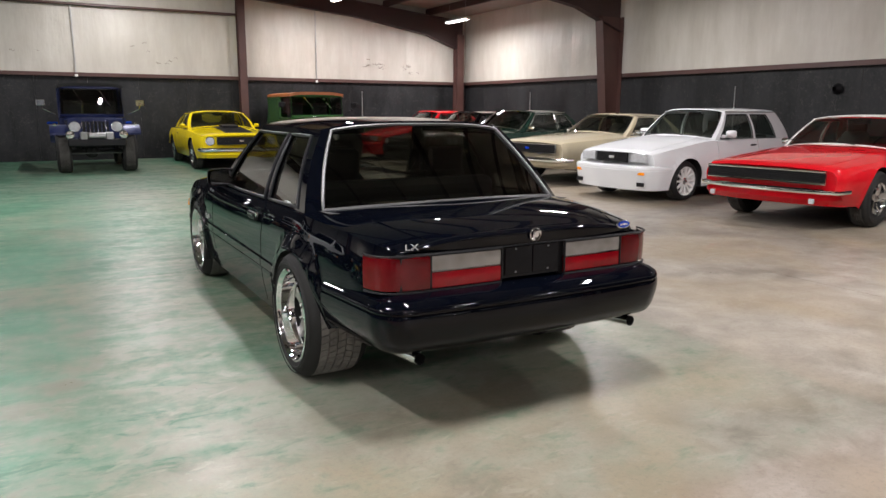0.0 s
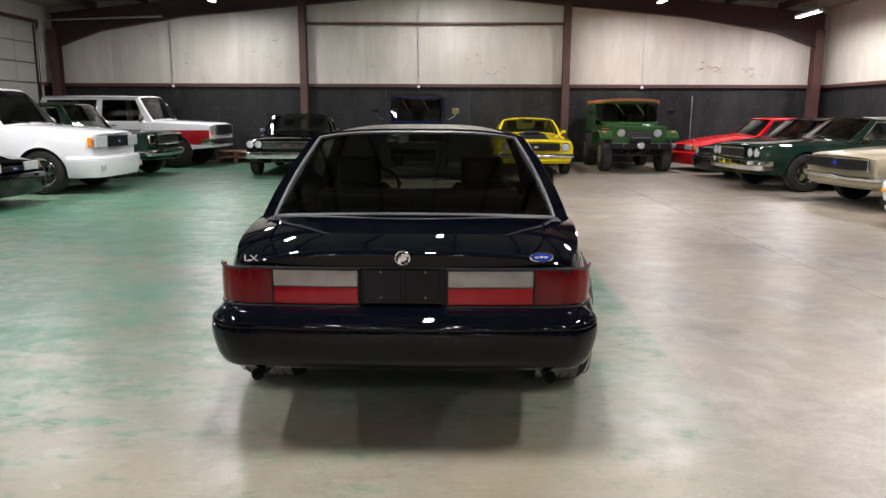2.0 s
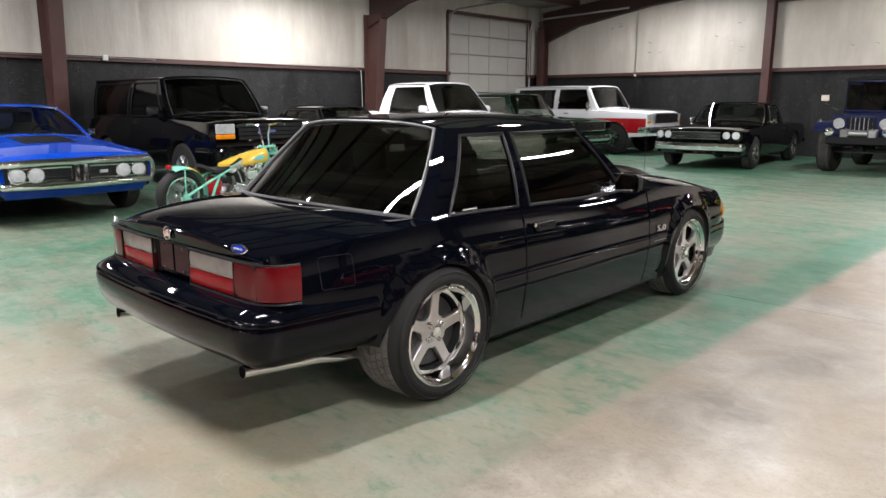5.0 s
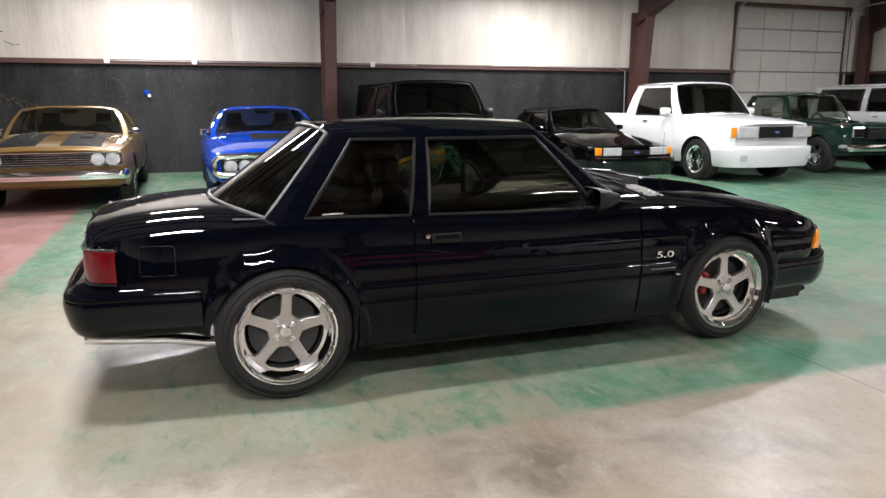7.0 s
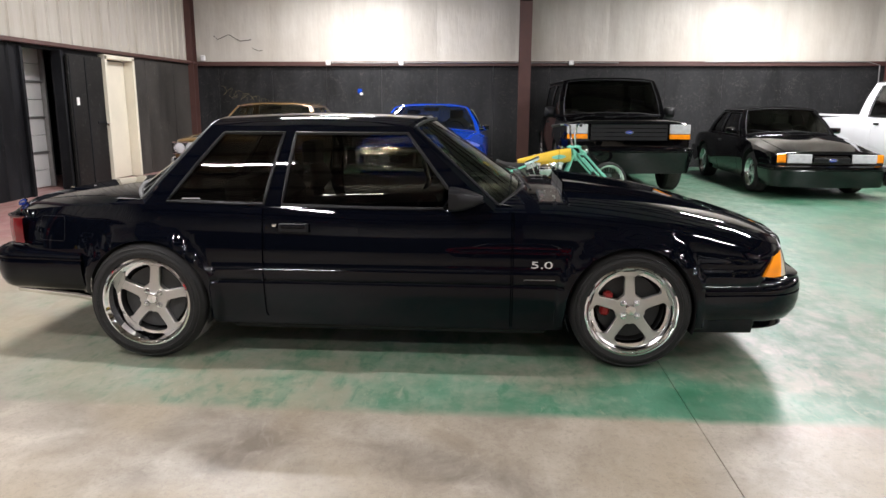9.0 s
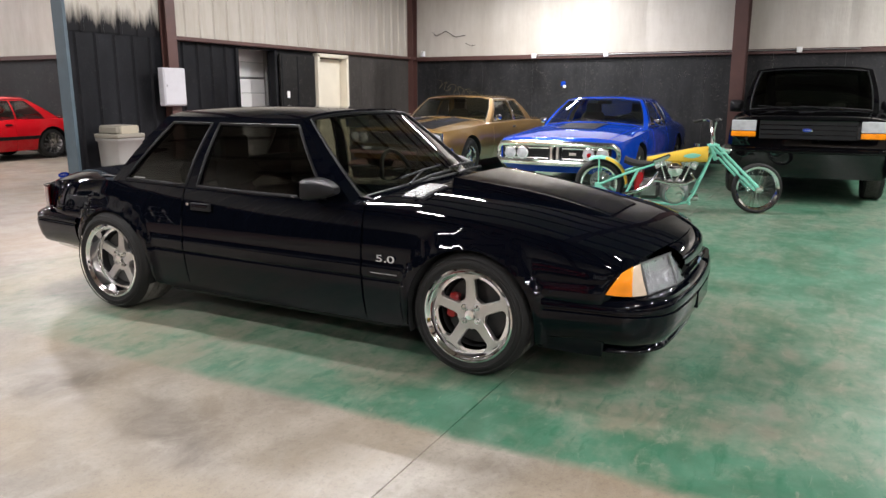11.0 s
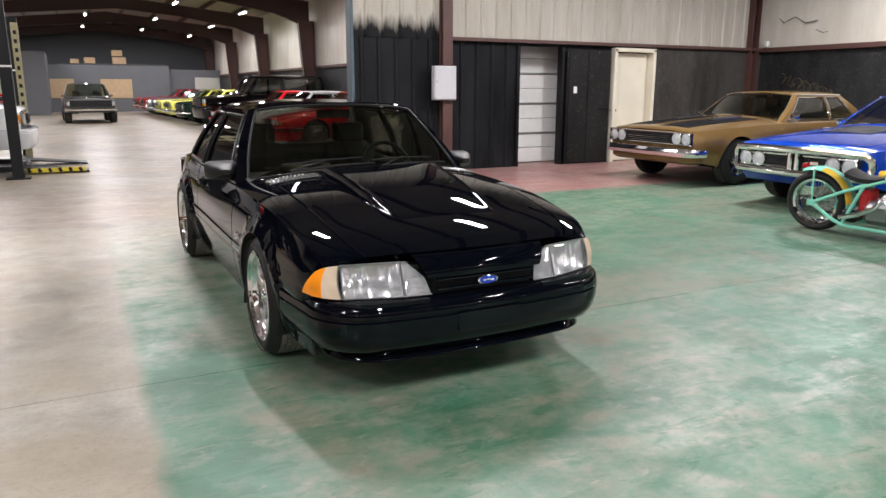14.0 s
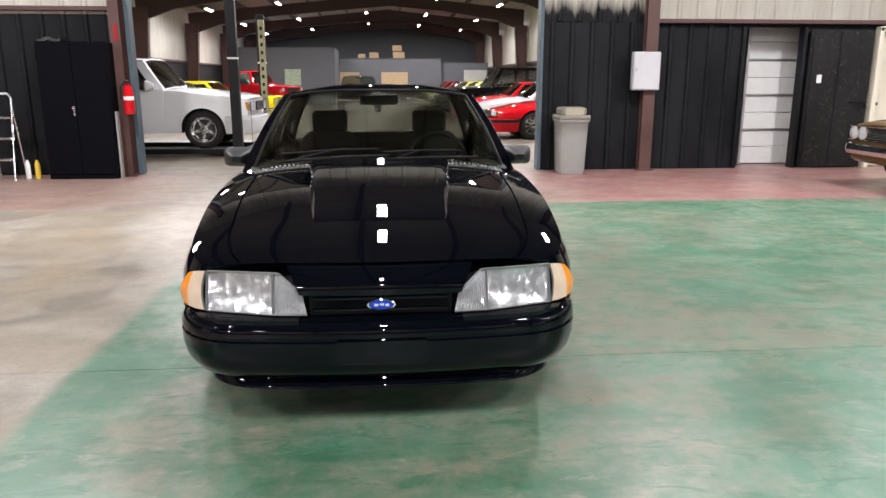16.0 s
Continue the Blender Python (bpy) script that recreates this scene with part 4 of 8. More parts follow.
def cabin(car, B, C, mat, glass, glass_ws=None, trim=None, roof_mat=None, inner=None, seats=True, wheel=True):
    """The greenhouse: roof, pillars, windows with their trim, and what shows inside.
    C: cowl, roof_front, roof_rear, deck (y at the belt for windscreen and back window), zr, wr, zc and zd (their base heights),
    panes: (bottom front, top front, bottom rear, top rear) y of each side window."""
    glass_ws = glass_ws or glass
    trim = trim or M["chrome"]
    roof_mat = roof_mat or mat
    inner = inner or M["interior"]
    yA, yF, yR, yD = C["cowl"], C["roof_front"], C["roof_rear"], C["deck"]
    fwb, rwb = C.get("fwb", 0.1), C.get("rwb", 0.06)
    yAs, yDs = yA - fwb, yD + rwb            # where the screens' outer corners stand
    wr0, wr1, zr0, zr1 = C["wr"], C.get("wr_rear", C["wr"]), C["zr"], C.get("zr_rear", C["zr"])
    crown = C.get("crown", 0.045)

    def belt(y):
        zb = table(B.zbelt, y)
        u = C.get("inset", 0.07)
        p = B.top(y, u)
        return Vector((p.x, y, p.z - 0.006))

    def rail(y):
        t = min(1, max(0, (y - yR) / (yF - yR)))
        return Vector((lerp(wr1, wr0, t), y, lerp(zr1, zr0, t)))

    def side(yb, yt, v, s=1):
        p, q = belt(yb), rail(yt)
        r = p.lerp(q, v)
        r.x += C.get("curve", 0.03) * math.sin(math.pi * v)
        return Vector((r.x * s, lerp(yb, yt, v), r.z))

    V0, V1 = C.get("v0", 0.04), C.get("v1", 0.9)
    cols = [(yAs, yF)]
    for bf, tf, br, tr in C["panes"]:
        cols += [(bf, tf), (br, tr)]
    cols.append((yDs, yR))
    vs = [0.0, V0] + [lerp(V0, V1, k / 6) for k in range(1, 6)] + [V1, (V1 + 1) / 2, 1.0]
    for s in (-1, 1):
        g = Geo()
        for i in range(len(cols) - 1):
            a, b = cols[i], cols[i + 1]
            pane = i % 2 == 1
            n = 4
            if not pane:
                g.grid([[side(lerp(a[0], b[0], k / n), lerp(a[1], b[1], k / n), v, s) for k in range(n + 1)] for v in vs])
            else:
                for lo, hi in ((0.0, V0), (V1, 1.0)):
                    g.grid([[side(lerp(a[0], b[0], k / n), lerp(a[1], b[1], k / n), v, s) for k in range(n + 1)] for v in (lo, (lo + hi) / 2, hi)])
                # the reveal
                loop = [side(*a, lerp(V0, V1, k / 6), s) for k in range(7)] + [side(lerp(a[0], b[0], k / n), lerp(a[1], b[1], k / n), V1, s) for k in range(1, n + 1)]
                loop += [side(*b, lerp(V1, V0, k / 6), s) for k in range(1, 7)] + [side(lerp(b[0], a[0], k / n), lerp(b[1], a[1], k / n), V0, s) for k in range(1, n)]
                g.grid([loop + [loop[0]], [p - Vector((0.02 * s, 0, 0)) for p in loop + [loop[0]]]])
                gl = Geo().grid([[side(lerp(a[0], b[0], k / n), lerp(a[1], b[1], k / n), lerp(V0, V1, j / 6), s) - Vector((0.012 * s, 0, 0)) for k in range(n + 1)] for j in range(7)])
                win = part("side_window", gl, glass, car)
                tr_ = Geo().tube([p + Vector((0.002 * s, 0, 0)) for p in loop], C.get("trim_r", 0.007), 6, closed=True)
                part("window_trim", tr_, trim, win)
        part("pillar_panel", g, mat, car, sharp=40)
    # roof
    nb = 10

    def roof_pt(u, v):
        x = 2 * u - 1
        y = lerp(yR, yF, v)
        bow = 1 - x * x
        y += C.get("front_bow", 0.06) * bow * max(0, v - 0.6) / 0.4 - C.get("rear_bow", 0.03) * bow * max(0, 0.4 - v) / 0.4
        r = rail(lerp(yR, yF, v))
        arch = C.get("arch", 0.02) * math.sin(math.pi * v)
        edge = 1 - abs(x) ** 3.5
        return Vector((r.x * x, y, r.z + crown * edge + arch * edge))

    g = Geo().grid(patch(roof_pt, 20, 14))
    part("roof", g, roof_mat, car, sharp=60)

    # screens
    def screen(yb_side, yb_mid, y_top, top_v, zmid, back):
        def fn(u, v):
            x = 2 * u - 1
            bow = 1 - x * x
            e = side(yb_side, y_top, v, 1)
            top = roof_pt(u, top_v)
            bot = belt(yb_side)
            base = Vector((bot.x * x, lerp(yb_side, yb_mid, bow), lerp(bot.z, zmid, bow)))
            p = base.lerp(top, v)
            ex = e.x * x
            p.x = ex
            p.z += 0.0
            return p
        return fn

    for name, fn, gm in (("windscreen", screen(yAs, yA, yF, 1.0, C["zc"], False), glass_ws), ("rear_window", screen(yDs, yD, yR, 0.0, C["zd"], True), glass)):
        m0 = C.get("rear_margin", 0.045) if name == "rear_window" else 0.045
        m1 = 1 - m0
        sgn = 1 if name == "windscreen" else -1

        def inset(u, v, fn=fn, m0=m0, m1=m1):
            return fn(lerp(m0, m1, u), lerp(C.get("sv0", 0.06), C.get("sv1", 0.94), v))
        fr = Geo()
        outer = patch(fn, 18, 10)
        rim0 = [fn(k / 18, 0) for k in range(19)] + [fn(1, k / 10) for k in range(1, 11)] + [fn(1 - k / 18, 1) for k in range(1, 19)] + [fn(0, 1 - k / 10) for k in range(1, 11)]
        rim1 = [inset(k / 18, 0) for k in range(19)] + [inset(1, k / 10) for k in range(1, 11)] + [inset(1 - k / 18, 1) for k in range(1, 19)] + [inset(0, 1 - k / 10) for k in range(1, 11)]
        fr.grid([rim0, rim1, [p + Vector((0, -0.012 * sgn, -0.008)) for p in rim1]])
        w = part(name, Geo().grid([[p + Vector((0, -0.006 * sgn, -0.004)) for p in r] for r in patch(inset, 18, 10)]), gm, car)
        part("screen_surround", fr, mat, w, sharp=60)
        part("screen_trim", Geo().tube(rim1[:-1], C.get("trim_r", 0.007), 6, closed=True), C.get("screen_trim", trim) if sgn < 0 else C.get("ws_trim", trim), w)
    # inside
    zf = min(table(B.zlow, 0) + 0.12, 0.4)
    ym = (yA + yD) / 2
    bw = belt(ym).x - 0.06
    if seats:
        ysb = C.get("seat_y", lerp(yR, yF, 0.42))
        for s in (-1, 1):
            x = s * bw * 0.5
            g = Geo()
            g.box((x, ysb + 0.26, zf + 0.16), (0.5, 0.5, 0.16), 0.05)
            part("seat_cushion", g, inner, car)
            rows = []
            for k in range(9):
                t = k / 8
                y, z = ysb - 0.02 - 0.2 * t, zf + 0.2 + C.get("seat_h", 0.56) * t
                w = 0.24 * (1 - 0.25 * t ** 3) if t < 0.98 else 0.15
                d = 0.075 * (1 - 0.5 * t)
                rows.append([(x + w * math.cos(a), y + d * math.sin(a), z) for a in [2 * math.pi * j / 14 for j in range(14)]])
            g = Geo().grid(rows, closed=True)
            g.poly(rows[-1])
            part("seat_back", g, inner, car)
            g = Geo().box((x, ysb - 0.24, zf + 0.2 + C.get("seat_h", 0.56) + 0.07), (0.25, 0.09, 0.16), 0.04)
            part("head_restraint", g, inner, car)
        if yD < yR - 0.05 or C.get("bench"):
            g = Geo().box((0, yR + 0.12, zf + 0.38), (bw * 1.6, 0.16, 0.5), 0.06)
            part("rear_bench", g, inner, car)
    g = Geo().grid([[(-bw, yA - 0.1, C["zc"] - 0.05), (-bw, yA - 0.34, C["zc"] - 0.02), (-bw, yA - 0.46, C["zc"] - 0.1), (-bw, yA - 0.44, zf + 0.1)], [(bw, yA - 0.1, C["zc"] - 0.05), (bw, yA - 0.34, C["zc"] - 0.02), (bw, yA - 0.46, C["zc"] - 0.1), (bw, yA - 0.44, zf + 0.1)]])
    part("dashboard", g, inner, car)
    if wheel:
        c = Vector((-bw * 0.5, yA - 0.6, C["zc"] - 0.06))
        ring = [c + Vector((0.185 * math.cos(a), 0.185 * math.sin(a) * -0.35, 0.185 * math.sin(a) * 0.93)) for a in [2 * math.pi * k / 24 for k in range(24)]]
        g = Geo().tube(ring, 0.014, 8, closed=True)
        for a in (0.2, math.pi - 0.2, 1.5 * math.pi):
            q = c + Vector((0.185 * math.cos(a), 0.185 * math.sin(a) * -0.35, 0.185 * math.sin(a) * 0.93))
            g.tube([c, q], 0.012, 6)
        g.box(c, (0.12, 0.05, 0.1), 0.02)
        part("steering_wheel", g, M["trim_black"], car)
    g = Geo().box((0, yF - 0.02, lerp(C["zc"], zr0, 0.9)), (0.24, 0.02, 0.06), 0.01)
    part("interior_mirror", g, M["trim_black"], car)
    g = Geo().grid([[(-bw, yD + 0.1, C["zd"] - 0.03), (bw, yD + 0.1, C["zd"] - 0.03)], [(-bw, yR + 0.05, C["zd"] - 0.04), (bw, yR + 0.05, C["zd"] - 0.04)], [(-bw, yR + 0.02, zf), (bw, yR + 0.02, zf)], [(-bw, yA - 0.2, zf), (bw, yA - 0.2, zf)]])
    part("cabin_floor", g, inner, car)
    return side, rail, belt, roof_pt


def door_mirror(car, x, y, z, mat, size=(0.2, 0.1, 0.13)):
    s = 1 if x > 0 else -1
    g = Geo()
    rows = []
    for k in range(7):
        t = k / 6
        sc = math.sin(math.pi * (0.18 + 0.82 * t) / 2)
        yy = y + size[1] * (1 - 2 * t) * 0.5
        e = []
        for j in range(16):
            a = 2 * math.pi * j / 16
            cx, cz = math.cos(a), math.sin(a)
            e.append((x + s * size[0] * 0.5 + size[0] * 0.5 * sc * math.copysign(abs(cx) ** 0.4, cx), yy, z + size[2] * 0.5 * sc * math.copysign(abs(cz) ** 0.4, cz)))
        rows.append(e)
    g.grid(rows, closed=True)
    g.poly(rows[0])
    g.box((x - s * 0.02, y + 0.0, z - size[2] * 0.32), (0.1, 0.06, 0.05), 0.015)
    ob = part("door_mirror", g, mat, car)
    part("mirror_glass", Geo().poly([(p[0], p[1] - 0.0015 - s * 0.27 * (p[0] - x - s * size[0] * 0.5), p[2]) for p in [(x + s * size[0] * 0.5 + (q[0] - x - s * size[0] * 0.5) * 0.88, q[1], z + (q[2] - z) * 0.86) for q in rows[-1]]]), M["chrome"], ob)
    return ob


def round_lamp(car, x, y, z, r, sign=1, ring=None):
    g = Geo().lathe([(r + 0.012, 0.0), (r + 0.012, 0.012), (r + 0.002, 0.018), (r, 0.004)], 24, "y", (x, y, z))
    ob = part("headlamp", g, ring or M["chrome"], car)
    g = Geo().lathe([(0.001, 0.022), (r * 0.5, 0.018), (r * 0.85, 0.01), (r, 0.003)], 24, "y", (x, y, z))
    part("lens", g, M["lens_clear"], ob)


def box_lamp(car, name, c, s, mat, b=0.008, m=None):
    return part(name, Geo().box(c, s, b, m), mat, car)


def strip_text(car, body, size, m, mat, name="lettering", depth=0.002, wide=1.45):
    cu = bpy.data.curves.new(name, "FONT")
    cu.body, cu.size, cu.extrude = body, size, depth
    cu.align_x, cu.align_y = "CENTER", "CENTER"
    me = bpy.data.meshes.new_from_object(new("text_temp", cu))
    tmp = [o for o in bpy.data.objects if o.data == cu]
    for o in tmp:
        bpy.data.objects.remove(o)
    me.materials.clear()
    me.materials.append(mat)
    me.transform(Matrix.Diagonal((wide, 1, 1, 1)))
    ob = new(name, me)
    ob.parent = car
    ob.matrix_basis = m
    return ob


def oval_badge(car, c, rx, rz, sign, mat=None):
    """A small oval badge that faces along sign * y."""
    g = Geo()
    rows = []
    for r, o in ((1.0, 0.0), (1.0, 0.004), (0.86, 0.006)):
        rows.append([(c[0] + rx * r * math.cos(a), c[1] + sign * o, c[2] + rz * r * math.sin(a)) for a in [2 * math.pi * k / 28 for k in range(28)]])
    g.grid(rows, closed=True)
    ob = part("oval_badge", g, M["chrome"], car, "blue oval badge with a chrome rim")
    rows = [[(c[0] + rx * r * math.cos(a), c[1] + sign * o, c[2] + rz * r * math.sin(a)) for a in [2 * math.pi * k / 28 for k in range(28)]] for r, o in ((0.87, 0.0045), (0.45, 0.0062), (0.01, 0.0065))]
    part("enamel", Geo().grid(rows, closed=True), mat or M["badge_blue"], ob)
    g = Geo()
    for k, (dx, w) in enumerate(((-0.42, 0.26), (-0.05, 0.3), (0.35, 0.3))):
        g.box((c[0] + dx * rx, c[1] + sign * 0.007, c[2] + (0.06 if k == 1 else -0.04) * rz), (w * rx, 0.002, 0.42 * rz), 0.0008)
    part("script_mark", g, M["badge_white"], ob)
    return ob

# ---------------------------------------------------------------- the black coupe
def black_coupe():
    car = thing("coupe", "glossy black two-door coupe with tinted windows and polished wheels", "car", pose(0, 0, 0))
    P = M["black_paint"]
    B = Body(y0=-2.10, y1=2.05, yf=1.2765, yr=-1.2765, wz=0.312, arch=0.338, bow=0.1,
             W=[(-2.10, 0.655), (-2.07, 0.695), (-2.0, 0.742), (-1.92, 0.772), (-1.6, 0.822), (-1.3, 0.846), (-0.85, 0.845), (-0.5, 0.842), (0.6, 0.842), (1.3, 0.828), (1.8, 0.797), (1.9, 0.785), (1.95, 0.772), (2.0, 0.745), (2.05, 0.69)],
             zlow=[(-2.10, 0.40), (-1.645, 0.34), (-1.35, 0.2), (1.62, 0.19), (1.93, 0.185), (1.945, 0.592), (2.05, 0.612)],
             zbelt=[(-2.10, 0.772), (-1.7, 0.815), (-1.2, 0.835), (-0.6, 0.822), (0.1, 0.808), (0.66, 0.815), (1.26, 0.79), (1.8, 0.715), (2.05, 0.646)],
             ztop=[(-2.10, 0.83), (-1.95, 0.86), (-1.6, 0.885), (-0.5, 0.87), (0.6, 0.885), (0.8, 0.885), (1.3, 0.852), (1.8, 0.768), (1.95, 0.722), (2.05, 0.672)],
             zrows=[0.2, 0.22, 0.245, 0.255, 0.3, 0.36, 0.42, 0.428, 0.442, 0.455, 0.475, 0.49, 0.5, 0.515, 0.55, 0.6, 0.65, 0.7, 0.73, 0.752, 0.765, 0.775, 0.79, 0.8],
             flare=0.026, flare_w=0.062, tuck=0.05, tumble=0.045, crown=3.6, hood_seam=0.2, hood_y0=0.95, hood_y1=2.04, deck_y1=-1.6,
             moldings=((0.45, 0.503, -0.93, 0.93, 0.008), (0.15, 0.43, -0.93, 0.93, 0.006), (0.45, 0.503, 1.62, 1.93, 0.006)),
             seams=((0.66, 0.22, 0.83, False), (-0.64, 0.25, 0.83, False), (0.95, 2, 3, True)))
    body_shell(car, B, P)
    C = dict(seat_h=0.45, cowl=0.76, roof_front=0.10, roof_rear=-0.98, deck=-1.58, fwb=0.19, rwb=0.29, zr=1.243, zr_rear=1.24, wr=0.585, wr_rear=0.575, zc=0.888, zd=0.883,
             crown=0.045, arch=0.018, inset=0.014, curve=0.022, v0=0.05, v1=0.91, rear_margin=0.05, trim_r=0.009, front_bow=0.07, rear_bow=0.03, screen_trim=M["dull_trim"], ws_trim=M["trim_black"], sv0=0.03, sv1=0.955,
             panes=[(0.42, 0.07, -0.55, -0.5), (-0.65, -0.56, -1.18, -0.87)], seat_y=-0.42, bench=True)
    cabin(car, B, C, P, M["glass_dark"], M["glass_ws"], M["trim_black"], inner=M["interior"])
    # tail lamps
    z0, z1 = 0.603, 0.75
    for s in (-1, 1):
        back = Geo().box((s * 0.41, -2.102, (z0 + z1) / 2), (0.52, 0.04, z1 - z0 + 0.016), 0.008)
        lamp = part("tail_lamp", back, M["trim_black"], car)
        part("reverse_lens", slab(lambda u, v, s=s: Vector((s * lerp(0.182, 0.523, u), -2.139 + 0.012 * u * u - 0.003 * math.sin(math.pi * v), lerp(0.682, 0.745, v))), 6, 4, (0, 0.03, 0)), M["lens_smoke"], lamp, "smoked clear reversing lens")
        part("brake_lens", slab(lambda u, v, s=s: Vector((s * lerp(0.182, 0.523, u), -2.141 + 0.012 * u * u - 0.003 * math.sin(math.pi * v), lerp(0.608, 0.676, v))), 6, 4, (0, 0.03, 0)), M["lens_red"], lamp, "red brake lens")
        part("lens_divider", Geo().tube([(s * x, -2.142 + 0.012 * (x - 0.18) ** 2 / 0.12, 0.679) for x in (0.184, 0.3, 0.42, 0.522)], 0.003, 6), M["chrome"], lamp)
        plan = [(0.53, -2.133), (0.60, -2.13), (0.655, -2.122), (0.70, -2.105), (0.732, -2.08), (0.754, -2.045), (0.772, -1.985)]
        g = Geo()
        rows = []
        for o, z in ((-0.02, z0), (0, z0 + 0.006), (0.003, lerp(z0, z1, 0.3)), (0.003, lerp(z0, z1, 0.7)), (0, z1 - 0.006), (-0.02, z1)):
            rows.append([(s * (x + o * (0.2 if i < 2 else 0.8)), y - o * (0.9 if i < 4 else 0.3), z) for i, (x, y) in enumerate(plan)])
        g.grid(rows)
        part("side_lens", g, M["lens_deep"], lamp, "red wrap-round side lens", sharp=50)
        g = Geo()
        for z in (z0 - 0.004, z1 + 0.004):
            g.tube([(s * x, y - 0.004, z) for x, y in [(0.177, -2.138)] + plan], 0.005, 6)
        g.tube([(s * 0.177, -2.14, z0 - 0.004), (s * 0.177, -2.14, z1 + 0.004)], 0.005, 6)
        g.tube([(s * 0.5265, -2.134, z0), (s * 0.5265, -2.134, z1)], 0.0045, 6)
        part("lamp_seal", g, M["trim_black"], lamp)
    g = Geo().box((0, -2.104, 0.683), (0.345, 0.03, 0.166), 0.006)
    plate = part("plate_panel", g, P, car)
    for s in (-1, 1):
        part("plate_recess", Geo().box((s * 0.076, -2.121, 0.685), (0.136, 0.008, 0.126), 0.006), P, plate)
        for z in (0.633, 0.738):
            part("plate_screw", Geo().lathe([(0.001, -0.004), (0.004, -0.003), (0.004, 0.0)], 10, "y", (s * 0.09, -2.126, z)), M["steel"], plate)
    # rear edge of the boot lid, rolled over at the top
    def lid(u, v):
        x = lerp(-0.665, 0.665, u)
        zt = B.top(-2.09, 1 - abs(x) / B.side(-2.09, table(B.zbelt, -2.09))).z + 0.001
        bow = 0.034 * (1 - (2 * u - 1) ** 4)
        roll = (1 - math.sqrt(max(0.0, 1 - max(0.0, (v - 0.62) / 0.38) ** 2))) * 0.03
        return Vector((x, -2.098 - bow - 0.012 * v + roll + (0.02 + bow) * max(0.0, (v - 0.8) / 0.2) ** 2, lerp(0.756, zt, v)))
    part("boot_edge", Geo().grid(patch(lid, 24, 14)), P, car, sharp=60)
    part("boot_lip", Geo().tube([(x, -2.106 - 0.03 * (1 - (x / 0.69) ** 4), 0.757) for x in [lerp(-0.68, 0.68, k / 16) for k in range(17)]], 0.004, 6), M["trim_black"], car)
    oval_badge(car, (0, 0, 0), 0.05, 0.02, -1).matrix_basis = pose(0.553, -2.117, 0.802, -8, 0, 7)
    strip_text(car, "LX", 0.036, pose(-0.612, -2.122, 0.79, 90, 0, -8), M["badge_white"])
    g = Geo().lathe([(0.001, -0.008), (0.012, -0.008), (0.017, -0.004), (0.018, 0.004)], 20, "y", (0.002, -2.146, 0.8))
    ring = [Vector((0.028 * math.cos(a), -2.148, 0.8 + 0.028 * math.sin(a))) for a in [2 * math.pi * k / 20 for k in range(20)]]
    g.tube(ring, 0.004, 6, closed=True).box((0.014, -2.152, 0.812), (0.026, 0.006, 0.012), 0.003).box((-0.012, -2.152, 0.79), (0.012, 0.006, 0.026), 0.003)
    part("boot_emblem", g, M["chrome"], car, "small round chrome emblem")
    # bumpers
    prof = [(-0.06, 0.598), (-0.03, 0.596), (0.015, 0.578), (0.042, 0.56), (0.05, 0.548), (0.052, 0.536), (0.043, 0.532), (0.043, 0.525), (0.052, 0.521), (0.055, 0.508), (0.052, 0.47), (0.036, 0.405), (0.016, 0.368), (-0.01, 0.35), (-0.09, 0.345)]
    part("rear_bumper", bar_sweep(prof, 0.742, 2.165, 0.1, 0.42, -1, 0.03, taper=-0.045), P, car, sharp=40)
    prof = [(-0.1, 0.478), (0.0, 0.477), (0.026, 0.47), (0.04, 0.455), (0.046, 0.43), (0.047, 0.414), (0.038, 0.409), (0.038, 0.402), (0.047, 0.396), (0.046, 0.35), (0.034, 0.3), (0.006, 0.255), (-0.03, 0.24), (-0.12, 0.235)]
    part("front_bumper", bar_sweep(prof, 0.736, 2.14, 0.2, 0.315, 1, 0.07, taper=-0.04), P, car, sharp=40)
    prof = [(-0.06, 0.265), (-0.02, 0.25), (-0.01, 0.225), (0.006, 0.206), (0.008, 0.196), (0.0, 0.191), (-0.03, 0.195), (-0.1, 0.21)]
    part("chin_lip", bar_sweep(prof, 0.68, 2.125, 0.2, 0.16, 1, 0.06), P, car, "black chin lip under the bumper", sharp=40)
    part("plate_filler", Geo().box((0, 2.2505, 0.36), (0.33, 0.014, 0.09), 0.005), P, car)
    for s in (-1, 1):
        def pad(u, v, s=s):
            x = lerp(0.3, 0.71, u)
            k = 0.2 - math.sqrt(max(0.0, 0.04 - max(0.0, x - 0.536) ** 2))
            yy = 2.14 - k + 0.07 * (1 - (x / 0.736) ** 2)
            return Vector((s * x, yy + lerp(-0.05, 0.032, v) , 0.486 - 0.006 * v * v))
        part("bumper_pad", slab(pad, 14, 4, (0, 0, -0.022)), P, car, sharp=40)
    # nose between the lamps, grille slot
    g = Geo().grid(patch(lambda u, v: Vector((lerp(-0.345, 0.345, u) * lerp(1.02, 0.86, v), lerp(2.11, 2.2, math.sin(v * math.pi / 2)) + 0.04 * (1 - (2 * u - 1) ** 2) * (1 - 0.5 * v), lerp(0.664, 0.566, v ** 1.5))), 18, 10))
    part("nose_panel", g, P, car, sharp=60)
    g = Geo().grid(patch(lambda u, v: Vector((lerp(-0.262, 0.262, u), lerp(2.195, 2.165, v), lerp(0.574, 0.48, v))), 10, 4))
    grille = part("grille", g, M["trim_black"], car, "narrow black grille slot")
    for z in (0.553, 0.51):
        part("grille_bar", Geo().box((0, 2.205, z), (0.5, 0.02, 0.012), 0.004), P, grille)
